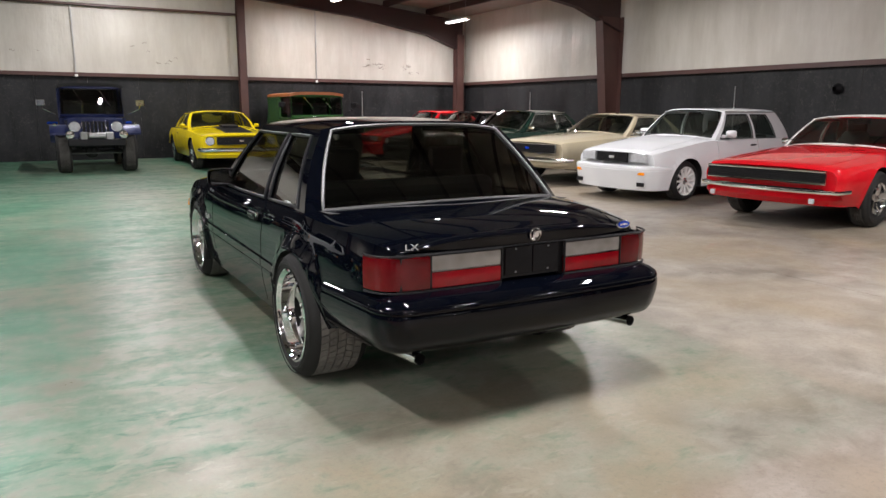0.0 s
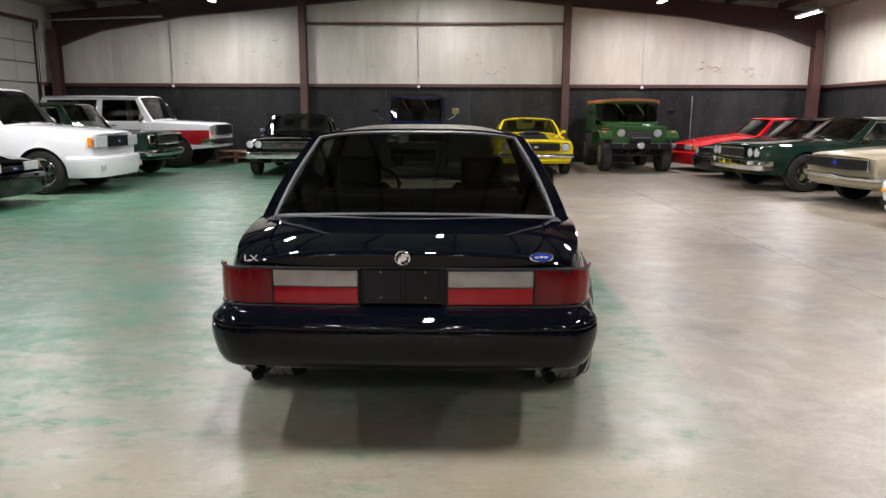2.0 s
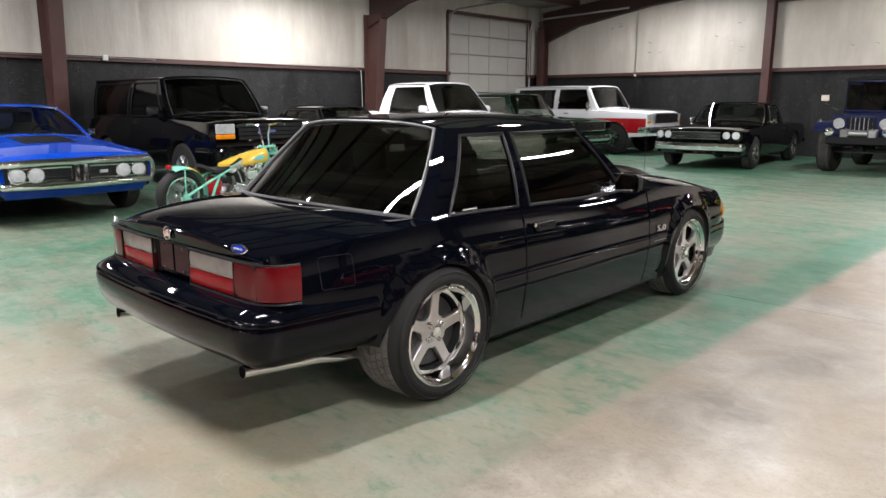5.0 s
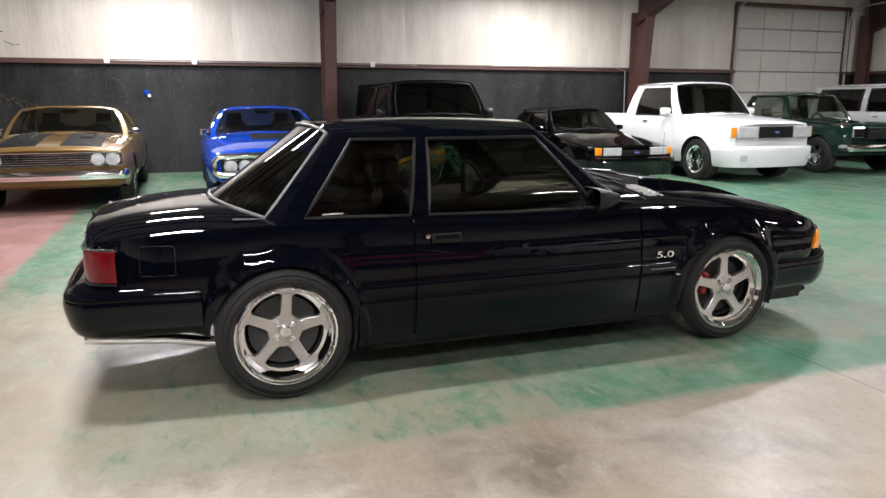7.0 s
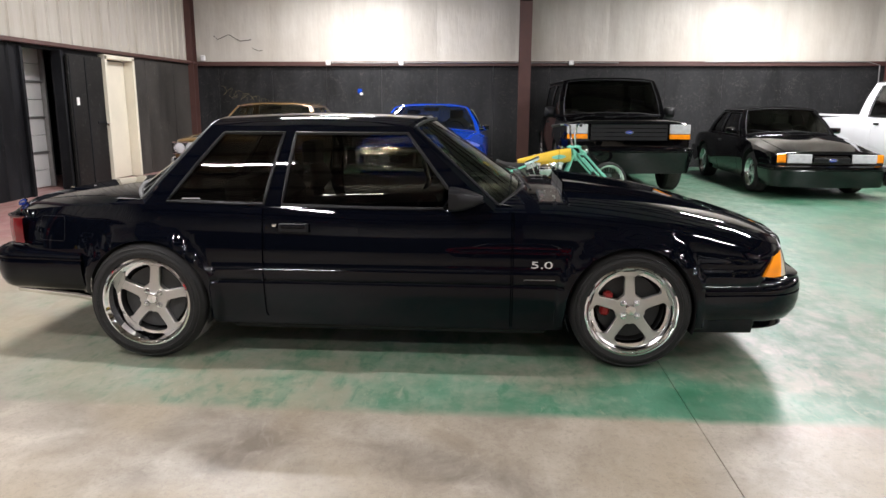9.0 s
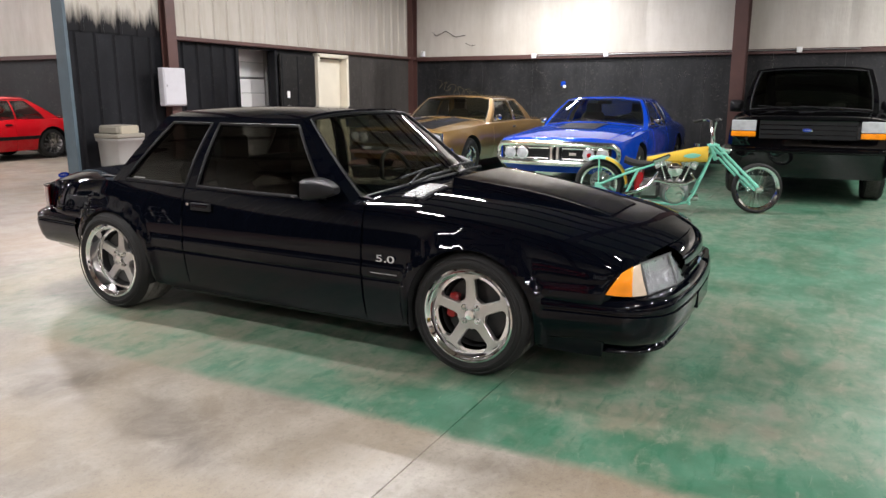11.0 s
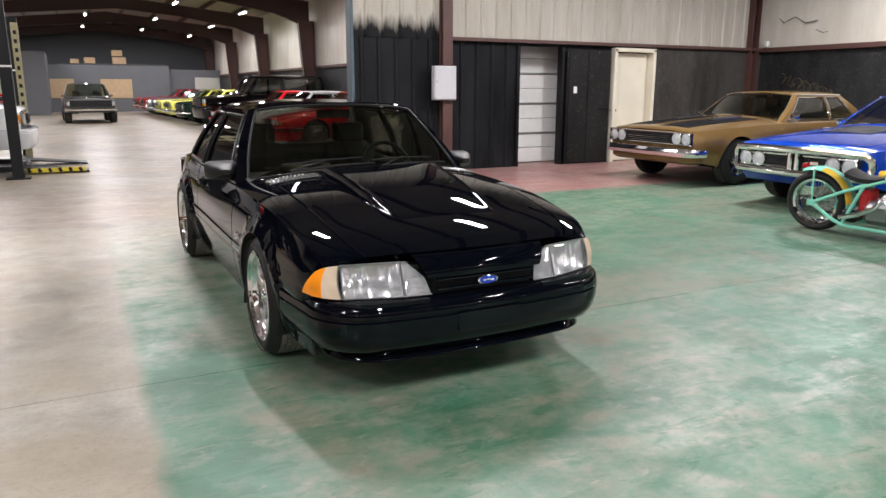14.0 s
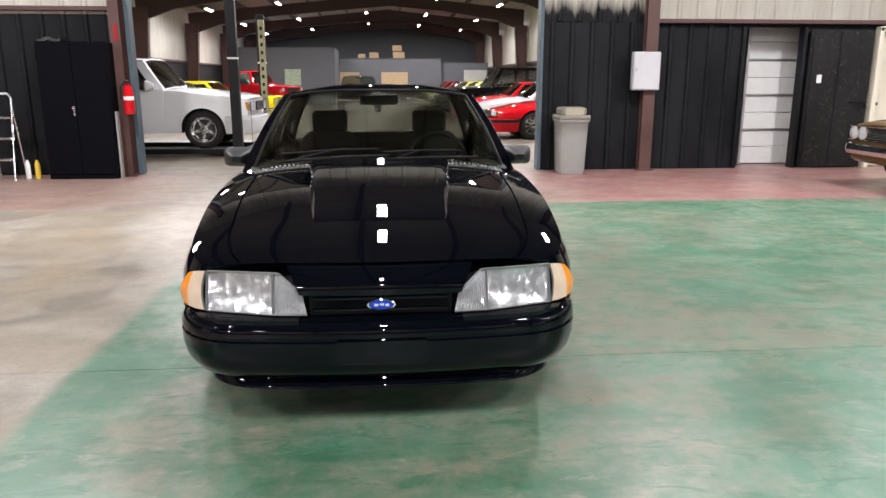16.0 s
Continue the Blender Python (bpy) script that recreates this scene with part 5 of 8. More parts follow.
    oval_badge(car, (0, 2.22, 0.532), 0.052, 0.021, 1)
    for s in (-1, 1):
        pts = dict(ib=(0.272, 2.196, 0.49), it=(0.37, 2.141, 0.633), m0b=(0.397, 2.183, 0.49), m0t=(0.397, 2.132, 0.634), m1b=(0.653, 2.103, 0.49), m1t=(0.65, 2.062, 0.63))
        Q = {k: Vector((s * p[0], p[1], p[2])) for k, p in pts.items()}

        def quad(a, b, c, d, bulge):
            def fn(u, v):
                p = Q[a].lerp(Q[b], u).lerp(Q[d].lerp(Q[c], u), v)
                p.y += bulge * math.sin(math.pi * u) ** 0.5 * math.sin(math.pi * v) ** 0.5
                if a == "ib":
                    p.x -= s * 0.03 * math.sin(math.pi * v) ** 0.8 * (1 - u)
                return p
            return fn
        lamp = part("headlamp", slab(quad("m0b", "m1b", "m1t", "m0t", 0.006), 8, 6, (0, -0.05, 0)), M["lens_glass"], car, "clear rectangular headlamp lens", sharp=50)
        part("inner_lens", slab(quad("ib", "m0b", "m0t", "it", 0.004), 6, 6, (0, -0.05, 0)), M["lens_glass"], lamp, sharp=50)

        def bowl(a, b, c, d, deep):
            fn = quad(a, b, c, d, 0.0)
            return lambda u, v: fn(u, v) - Vector((0, 0.006 + 0.0016 * (int(u * 30 + 0.5) % 2) * (1 if 0.3 < v < 0.9 else 0.3) + deep * (math.sin(math.pi * u) * math.sin(math.pi * v)) ** 0.7, 0))
        facet = bowl("m0b", "m1b", "m1t", "m0t", 0.012)
        part("reflector", Geo().grid(patch(lambda u, v: facet(u, v) - Vector((0, 0.004 + 0.004 * noise.noise(Vector((u * 9 * s, v * 5, 3.7))), 0)), 22, 9)), M["reflector"], lamp, sharp=15)
        flute = Geo()
        fnf = quad("ib", "m0b", "m0t", "it", 0.0)
        flute.grid(patch(lambda u, v: fnf(u, v) - Vector((0, 0.008 + 0.0025 * (int(u * 28 + 0.5) % 2), 0)), 28, 2))
        part("fluted_reflector", flute, M["reflector"], lamp, sharp=10)
        lo = [(0.658, 2.101, 0.49), (0.694, 2.082, 0.491), (0.73, 2.048, 0.492), (0.762, 2.0, 0.494), (0.787, 1.938, 0.5)]
        hi = [(0.655, 2.06, 0.63), (0.682, 2.052, 0.629), (0.706, 2.04, 0.625), (0.727, 2.022, 0.616), (0.742, 1.998, 0.6)]
        part("lamp_housing", Geo().box((s * 0.5, 2.06, 0.55), (0.42, 0.06, 0.12), 0.01, pose(0, 0, 0, 0, 0, -16 * s)), M["under"], lamp)
        part("lamp_back", Geo().box((s * 0.7, 1.985, 0.55), (0.1, 0.06, 0.1), 0.01, pose(0, 0, 0, 0, 0, -45 * s)), M["under"], lamp)
        g = Geo()
        rows = [[Vector((s * lerp(a[0], b[0], v) + s * 0.012 * math.sin(math.pi * v), lerp(a[1], b[1], v), lerp(a[2], b[2], v))) for a, b in zip(lo, hi)] for v in [k / 5 for k in range(6)]]
        g.grid([r[2:] for r in rows])
        part("clear_lens", Geo().grid([r[:3] for r in rows]), M["lens_pale_amber"], lamp, "clear inner part of the corner lamp over amber")
        loop = [r[-1] for r in rows]
        g.grid([loop, [p - Vector((s * 0.04, 0, 0)) for p in loop]])
        part("corner_lamp", g, M["lens_amber"], lamp, "amber wrap-round corner lamp", sharp=50)
        g = Geo().tube([Q["m0b"], Q["m0t"]], 0.004, 6).tube([Q["m1b"], Q["m1t"]], 0.004, 6)
        g.tube([Q["it"], Q["m0t"], Q["m1t"]], 0.004, 6).tube([Q["ib"], Q["m0b"], Q["m1b"]], 0.004, 6)
        g.tube([r[0] for r in rows], 0.004, 6)
        part("lamp_seal", g, M["lamp_frame"], lamp)
        door_mirror(car, s * 0.725, 0.42, 0.885, M["trim_black"], (0.2, 0.17, 0.115))
        # door handle and lock
        g = Geo().box((s * 0.838, -0.475, 0.727), (0.022, 0.155, 0.046), 0.01)
        h = part("door_handle", g, M["trim_black"], car)
        part("lever", Geo().box((s * 0.848, -0.475, 0.735), (0.014, 0.125, 0.018), 0.005), P, h)
        part("door_lock", Geo().lathe([(0.001, s * 0.012), (0.012, s * 0.011), (0.013, 0)], 14, "x", (s * 0.836, -0.575, 0.742)), M["chrome"], car)
        strip_text(car, "5.0", 0.052, pose(s * 0.8495, 0.81, 0.553, 90, 0, 90 * s), M["badge_white"], wide=1.85)
        part("side_repeater_mark", Geo().box((s * 0.852, 0.8, 0.476), (0.003, 0.16, 0.004), 0.001), M["steel"], car)
        part("quarter_mark", Geo().box((s * 0.792, -1.03, 0.868), (0.003, 0.1, 0.007), 0.001), M["badge_white"], car)
        # tail pipe
        g = Geo().tube([(s * 0.6, -1.1, 0.24), (s * 0.6, -1.5, 0.235), (s * 0.6, -1.65, 0.25), (s * 0.6, -1.8, 0.28), (s * 0.595, -2.16, 0.315)], 0.026, 14)
        g.f.pop()
        pipe = part("tail_pipe", g, M["chrome"], car)
        part("pipe_bore", Geo().lathe([(0.0258, 0.004), (0.024, -0.001), (0.023, 0.01), (0.023, 0.12), (0.001, 0.12)], 14, "y", (s * 0.595, -2.16, 0.315)), M["under"], pipe)
    # wipers, antenna, fuel door, washer nozzles
    for pts in ([(0.5, 0.76, 0.9), (0.2, 0.735, 0.917), (-0.05, 0.72, 0.922)], [(-0.08, 0.765, 0.906), (-0.3, 0.745, 0.914), (-0.55, 0.7, 0.905)]):
        g = Geo().tube(pts, 0.008, 6)
        q = [(x * 0.96 + 0.06, y - 0.035, z + 0.035) for x, y, z in pts]
        g.tube(q, 0.006, 6).tube([pts[0], q[1]], 0.006, 6)
        part("wiper", g, M["trim_black"], car)
    g = Geo().tube([(0.66, 0.88, 0.83), (0.66, 0.885, 0.86)], 0.012, 8).tube([(0.66, 0.885, 0.86), (0.655, 0.9, 1.22)], 0.0012, 6)
    part("antenna", g, M["trim_black"], car)
    fd = [(0.836, -1.89, 0.64), (0.838, -1.89, 0.75), (0.838, -1.88, 0.76), (0.841, -1.75, 0.76), (0.842, -1.74, 0.75), (0.84, -1.74, 0.64), (0.838, -1.75, 0.63), (0.836, -1.88, 0.63)]
    fd = [(B.side(y, z) + 0.001, y, z) for x, y, z in fd]
    part("fuel_door", Geo().tube(fd, 0.0015, 5, closed=True), M["trim_black"], car)
    g = Geo().grid(patch(lambda u, v: (lerp(-0.36, 0.36, u), 0.946, lerp(0.87, 0.925, v)), 12, 2))
    part("scoop_mesh", g, M["dark_metal"], car)
    # raised cowl scoop, tapering forward into the hood
    def raised(u, v):
        y = lerp(0.955, 1.86, v)
        w = lerp(0.368, 0.272, v)
        k = min(u, 1 - u) / 0.5
        x = (w - 0.02 * min(1.0, k / 0.12)) if k < 0.12 else (w - 0.02) * (1 - (k - 0.12) / 0.88)
        x = math.copysign(x, u - 0.5) if abs(u - 0.5) > 1e-6 else 0.0
        h = 0.05 * (1 - v) ** 0.6
        lift = h * min(1.0, k / 0.09) ** 0.6 + 0.006 * (1 - v) * max(0.0, 1 - abs(k - 0.1) / 0.06)
        return Vector((x, y, B.top(y, 1 - abs(x) / B.side(y, table(B.zbelt, y))).z + lift + 0.0006 - 0.004 * v ** 8))
    part("hood_scoop", Geo().grid(patch(raised, 60, 28)), P, car, sharp=40)
    # cowl grilles between the hood and the windscreen
    for s in (-1, 1):
        def on_cowl(u, v, s=s):
            x, y = s * lerp(0.36, 0.66, u), lerp(0.80, 0.925, v)
            return Vector((x, y, B.top(y, 1 - abs(x) / B.side(y, table(B.zbelt, y))).z + 0.006))
        vent = part("cowl_grille", slab(on_cowl, 6, 4, (0, 0, -0.012)), M["trim_black"], car)
        for k in range(13):
            u = (k + 0.5) / 13
            part("vent_slat", Geo().tube([on_cowl(u, 0.06) + Vector((0, 0, 0.003)), on_cowl(u, 0.94) + Vector((0, 0, 0.003))], 0.0055, 5), M["alu"], vent)
    # belly and engine bay shade
    for s in (-1, 1):
        part("rocker", Geo().box((s * 0.72, 0, 0.2), (0.1, 1.7, 0.08), 0.02), M["trim_black"], car)
        part("exhaust", Geo().tube([(s * 0.25, 1.2, 0.2), (s * 0.25, -0.9, 0.19)], 0.03, 10), M["dark_metal"], car)
    part("rear_axle", Geo().tube([(-0.7, -1.2765, 0.31), (0.7, -1.2765, 0.31)], 0.045, 12), M["dark_metal"], car)
    wf = wheel_meshes("coupe_front", 0.316, 0.232, 0.235, "five", M["brushed"], 52)
    wr = wheel_meshes("coupe_rear", 0.32, 0.232, 0.3, "five", M["brushed"], 52)
    for s in (-1, 1):
        put_wheel(car, wf, s * 0.835, 1.2765, 0.316, 3, 0, True)
        put_wheel(car, wr, s * 0.87, -1.2765, 0.32, -6)
    return car


black_coupe()

# ---------------------------------------------------------------- the other cars
def F_loop(front, lift):
    """Bottom and top of the grille that a loop bumper runs round."""
    return front["grille"][1] + lift - 0.02, front["grille"][2] + lift + 0.02


def auto(name, label, m, col, y0, y1, wb, w, h, cow, rf, rr, dk, belt=0.82, hood=0.92, nose=0.78, deck=0.92, tail=0.8, low=0.24, R=0.33, rim=0.19, tw=0.21,
         wheel=("five_wide", "chrome"), front=None, rear=None, panes=None, glass="glass", roof_mat=None, wr=None, two_tone=None, stripes=(), bump="chrome",
         bz=(0.42, 0.53), fwb=0.14, rwb=0.14, inner="cabin", mirror=None, trim="chrome", tumble=0.06, arch=None, flare=0.008, group="", mold=(), crown=3.0, zwide=0.6, rearbump=True, corner=0.16, lift=0.0, nw=0.885, bow=0.07, tuck_up=0.06, soft=False):
    """A parked car by its main sizes: y0 and y1 are the ends from the middle of the wheelbase, wb the wheelbase, w the width, h the height;
    cow, rf, rr and dk the windscreen's foot, the roof's front and rear and the back window's foot."""
    car = thing(name, label, "car" if "pickup" not in name and "suv" not in name else name.replace("_", " "), m, group)
    P = M[col]
    nose += lift
    hw = w / 2
    yf, yr = wb / 2, -wb / 2
    arch = arch or R + 0.045
    B = Body(y0=y0, y1=y1, yf=yf, yr=yr, wz=R, arch=arch,
             W=[(y0, hw * 0.88), (y0 + 0.12, hw * 0.94), (y0 + 0.5, hw * 0.985), (0, hw), (y1 - 0.6, hw * 0.985), (y1 - 0.12, hw * lerp(nw, 1, 0.5)), (y1, hw * nw)],
             zlow=[(y0, low + 0.12), (yr - arch, low + 0.06), (yr - arch + 0.02, low), (yf + arch, low), (yf + arch + 0.05, low + 0.03), (y1 - 0.12, low + tuck_up * 0.7), (y1, low + tuck_up)],
             zbelt=[(y0, tail - 0.05), (yr, belt), (cow, belt - 0.01), (yf, lerp(belt - 0.01, nose - 0.03, 0.45)), (y1 - 0.08, nose - 0.035), (y1, nose - 0.06)],
             ztop=[(y0, tail), (y0 + 0.12, lerp(tail, deck, 0.6)), (dk, deck), (cow, hood), (lerp(cow, y1, 0.5), lerp(hood, nose, 0.33)), (y1 - 0.1, nose + 0.02), (y1 - 0.03, nose), (y1, nose - 0.03)],
             zrows=[lerp(low, belt, k / 14) for k in range(15)] + [z for q in mold for z in (q[0] - 0.003, q[0] + 0.002, q[1] - 0.002, q[1] + 0.003)],
             flare=flare, flare_w=0.045, tuck=0.07, tumble=tumble, crown=crown, zw=zwide, hood_seam=0.2, hood_y0=cow - 0.05, hood_y1=y1 - 0.04, deck_y1=dk - 0.02,
             seams=((cow - 0.12, low, belt, False), (cow - 1.2 if cow - 1.2 > yr + 0.15 else yr + 0.42, low, belt, False)), moldings=tuple((a, b, -9, 9, hgt) for a, b, hgt in mold), bow=bow)
    body_shell(car, B, P)
    ys = [cow - fwb, rf]
    if panes is None:
        pm = lerp(rf, rr, 0.55)
        panes = [(cow - fwb - 0.12, rf - 0.05, pm - 0.05, pm - 0.02), (pm - 0.1, pm - 0.07, lerp(rr, dk, 0.35), rr + 0.1)]
    C = dict(cowl=cow, roof_front=rf, roof_rear=rr, deck=dk, fwb=fwb, rwb=rwb, zr=h - 0.065, wr=wr or hw * 0.69, zc=hood, zd=deck, crown=0.05, arch=0.015, inset=0.07,
             panes=panes, trim_r=0.009, v1=0.9, seat_h=0.5)
    cabin(car, B, C, M[roof_mat] if soft else P, M[glass], None, M[trim], M[roof_mat] if roof_mat else None, M[inner])
    for s in (-1, 1):
        part("drip_rail", Geo().tube([(s * (C["wr"] + 0.012), y, h - 0.066) for y in (rf, (rf + rr) / 2, rr)], 0.008, 6), M[trim], car)
    # wheels
    key = f"{R:.3f} {rim:.3f} {tw:.3f} {wheel}"
    d = wheel_meshes(key, R, rim, tw, wheel[0], M[wheel[1]], wheel[2] if len(wheel) > 2 else 0)
    for i, (s, y) in enumerate(((-1, yf), (1, yf), (-1, yr), (1, yr))):
        put_wheel(car, d, s * (hw - 0.03), y, R, 31 * i)
    # bumpers
    z0, z1 = bz
    zm = (z0 + z1) / 2
    if bump == "loop":
        a, b = F_loop(front, lift)
        q = hw * 0.87
        yb = y1 + 0.03 + bow * 0.3
        pts = [(-q, yb - 0.05, a + 0.05), (-q + 0.05, yb - 0.01, a), (-q * 0.5, yb + 0.01, a - 0.01), (0, yb + 0.05, a - 0.01)]
        pts += [(-x, y, z) for x, y, z in pts[-2::-1]]
        pts += [(q + 0.01, yb - 0.06, (a + b) / 2), (q, yb - 0.05, b - 0.05), (q - 0.05, yb - 0.01, b), (q * 0.5, yb + 0.01, b + 0.01), (0, yb + 0.05, b + 0.01), (-q * 0.5, yb + 0.01, b + 0.01), (-q + 0.05, yb - 0.01, b), (-q, yb - 0.05, b - 0.05), (-q - 0.01, yb - 0.06, (a + b) / 2)]
        part("front_bumper", Geo().tube(pts, 0.042, 12, closed=True), M["chrome"], car, "chrome loop bumper round the grille")
        part("front_valance", bar_sweep([(-0.04, a + 0.0), (-0.05, a - 0.06), (-0.14, low + 0.05)], hw * 0.9, y1 + 0.02, 0.12, 0.1, 1, 0.03 + bow), P, car)
        part("rear_bumper", bar_sweep([(-0.03, z1), (0.02, z1), (0.03, zm), (0.02, z0), (-0.03, z0)], hw * 0.93, -y0 + 0.05, 0.1, 0.16, -1, 0.03), M["chrome"], car)
    elif bump == "chrome":
        prof = [(-0.03, z1 - 0.01), (0.0, z1), (0.02, z1 - 0.01), (0.03, zm + 0.02), (0.034, zm), (0.03, zm - 0.02), (0.02, z0 + 0.01), (0.0, z0), (-0.03, z0 + 0.01)]
        part("front_bumper", bar_sweep(prof, hw * 0.93, y1 + 0.05, 0.1, 0.16, 1, 0.04 + bow), M["chrome"], car)
        part("rear_bumper", bar_sweep(prof, hw * 0.93, -y0 + 0.05, 0.1, 0.16, -1, 0.03), M["chrome"], car)
        part("front_valance", bar_sweep([(0.0, z0 + 0.02), (0.005, z0 - 0.06), (-0.06, low + 0.05)], hw * 0.9, y1 + 0.02, 0.12, 0.1, 1, 0.03 + bow), P, car)
    else:
        bm_ = M[bump]
        zl = low - 0.02
        prof = [(-0.06, z1), (0.0, z1), (0.03, z1 - 0.015), (0.04, z1 - 0.05), (0.034, z1 - 0.06), (0.04, z1 - 0.07), (0.036, zm), (0.01, z0 - 0.04), (-0.02, zl), (-0.1, zl)]
        part("front_bumper", bar_sweep(prof, hw * 0.95, y1 + 0.06, corner, y1 - yf - arch - corner + 0.05, 1, 0.05 + bow), bm_, car)
        if (front or {}).get("band"):
            strip = [(0.03, z1 - 0.025), (0.046, z1 - 0.03), (0.046, z1 - 0.095), (0.03, z1 - 0.1)]
            part("bumper_strip", bar_sweep(strip, hw * 0.95, y1 + 0.06, corner, y1 - yf - arch - corner + 0.05, 1, 0.05 + bow), M["trim_black"], car, "black rubbing strip")
        part("rear_bumper", bar_sweep([(o, z + 0.08) for o, z in prof], hw * 0.95, -y0 + 0.06, corner, yr - arch - y0 - corner + 0.05, -1, 0.03), bm_, car)
    # front: grille frame, bars, lamps
    F = front or {}
    yq = y1 + 0.004
    if "grille" in F:
        gw, a, b, n, gm, vertical = F["grille"]
        a, b = a + lift, b + lift
        yq += bow
        gr = part("grille", Geo().box((0, yq, (a + b) / 2), (gw, 0.02, b - a), 0.008), M["trim_black"], car)
        fr = [(-gw / 2, yq + 0.014, a), (gw / 2, yq + 0.014, a), (gw / 2, yq + 0.014, b), (-gw / 2, yq + 0.014, b)]
        if gm:
            part("grille_frame", Geo().tube(fr, F.get("frame_r", 0.009), 6, closed=True), M[gm], gr)
        for k in range(n):
            t = (k + 1) / (n + 1)
            if vertical:
                part("grille_bar", Geo().box((lerp(-gw / 2, gw / 2, t), yq + 0.012, (a + b) / 2), (0.008, 0.012, b - a - 0.01), 0.002), M[F.get("bar", gm or "chrome")], gr)
            else:
                part("grille_bar", Geo().box((0, yq + 0.012, lerp(a, b, t)), (gw - 0.02, 0.012, 0.008), 0.002), M[F.get("bar", gm or "chrome")], gr)
        if F.get("split"):
            part("grille_split", Geo().box((-0.045, yq + 0.03, (a + b) / 2), (0.06, 0.06, b - a + 0.03), 0.02).box((0.045, yq + 0.03, (a + b) / 2), (0.06, 0.06, b - a + 0.03), 0.02), M["chrome"], gr)
        if F.get("rings"):
            for k in (-1, 1):
                q = [(k * x, yq + 0.018, z) for x, z in ((0.1, a + 0.03), (gw / 2 - 0.04, a + 0.03), (gw / 2 - 0.04, b - 0.03), (0.1, b - 0.03))]
                part("grille_ring", Geo().tube(q, 0.011, 6, closed=True), M["chrome"], gr)
        if F.get("badge"):
            oval_badge(car, (0, yq + 0.026, (a + b) / 2), 0.06, 0.025, 1)
        elif F.get("mark"):
            part("grille_mark", Geo().box((F.get("mark_x", 0), yq + 0.024, (a + b) / 2), (0.1, 0.01, 0.04), 0.004), M[F["mark"]], gr)
    yq = y1 + 0.004
    for x, z, r in F.get("round", ()):
        for s in (-1, 1):
            round_lamp(car, s * x, yq + bow * max(0, 1 - ((abs(x) - r * 0.5) / hw / 0.9) ** 2) - 0.004 + F.get("lamp_out", 0.0), z + lift, r)
    for x, z, lw, lh, mt, nm in F.get("rect", ()):
        for s in (-1, 1):
            box_lamp(car, nm, (s * x, yq + bow * max(0, 1 - ((abs(x) - lw * 0.3) / hw / 0.9) ** 2) - (0.03 if abs(x) > hw * 0.78 else 0), z + lift), (lw, 0.04, lh), M[mt], 0.01)
    for x, z, lw, lh, mt, nm in F.get("low", ()):
        for s in (-1, 1):
            box_lamp(car, nm, (s * x, y1 + 0.1 + bow * 0.5, z), (lw, 0.03, lh), M[mt], 0.008)
    for x, z, lw, lh, mt, nm in (rear or ((hw * 0.62, lerp(tail, z1, 0.5), 0.3, 0.12, "lens_red", "tail_lamp"),)):
        for s in (-1, 1):
            box_lamp(car, nm, (s * x, y0 - 0.006, z), (lw, 0.03, lh), M[mt], 0.008)
    for yy in ((cow - 1.05) if cow - 1.05 > yr + 0.3 else yr + 0.5,):
        for s in (-1, 1):
            part("door_handle", Geo().box((s * (B.side(yy, belt - 0.09) + 0.012), yy, belt - 0.09), (0.02, 0.14, 0.025), 0.008), M[trim], car)
    mm, ms = (mirror or (trim, (0.11, 0.07, 0.09)))
    for s in (-1, 1):
        door_mirror(car, s * (hw * 0.9), cow - fwb - 0.2, belt + 0.09, M[mm], ms)
    for k, x in enumerate((-0.25, 0.3)):
        part("wiper", Geo().tube([(x, cow + 0.03, hood + 0.012), (x + 0.2, cow - 0.02, hood + 0.04), (x + 0.38, cow - 0.05, hood + 0.055)], 0.007, 5), M["trim_black"], car)
    for x0, x1, a, b, mt, lift in stripes:
        def on_hood(u, v, x0=x0, x1=x1, a=a, b=b, lift=lift):
            y = lerp(a, b, v)
            x = lerp(x0, x1, u)
            k = 1 - abs(x) / B.side(y, table(B.zbelt, y))
            p = B.top(y, k)
            return Vector((x, y, p.z + lift))
        part("hood_stripe", slab(on_hood, 4, 14, (0, 0, -max(0.004, lift))), M[mt], car)
    if two_tone:
        a, b, mt = two_tone
        for s in (-1, 1):
            g = Geo()
            ys_ = [y for y in B.stations() if B.y0 + 0.02 <= y <= B.y1 - 0.02]
            g.grid([[Vector((s * (B.side(y, max(z, B.low(y))) + 0.004), y, max(z, B.low(y)))) for z in (a, lerp(a, b, 0.33), lerp(a, b, 0.66), b)] for y in ys_])
            part("side_stripe", g, M[mt], car)
    return car, B, C


def at(x, y, rz):
    return pose(x, y, 0, 0, 0, rz)


fox_front = dict(grille=(0.5, 0.53, 0.6, 1, None, False), badge=True, bar="black_old",
                 rect=((0.45, 0.585, 0.34, 0.13, "lens_clear", "headlamp"), (0.68, 0.585, 0.13, 0.12, "lens_amber", "corner_lamp")))


def fox(name, label, m, col, gt=False, front=None, **k):
    f = front or dict(fox_front)
    return auto(name, label, m, col, -2.12, 2.12, 2.553, 1.7, 1.32, 0.76, 0.1, -0.9, -1.75 if gt else -1.55, belt=0.83, hood=0.89, nose=0.68, deck=0.9, tail=0.82, low=0.2, R=0.315, rim=0.215,
                wheel=k.pop("wheel", ("five", "alu")), front=f, bump=k.pop("bump", col), bz=(0.3, 0.49), trim="trim_black", mirror=(col, (0.17, 0.12, 0.1)), fwb=0.19, rwb=0.2, tumble=0.045, **k)


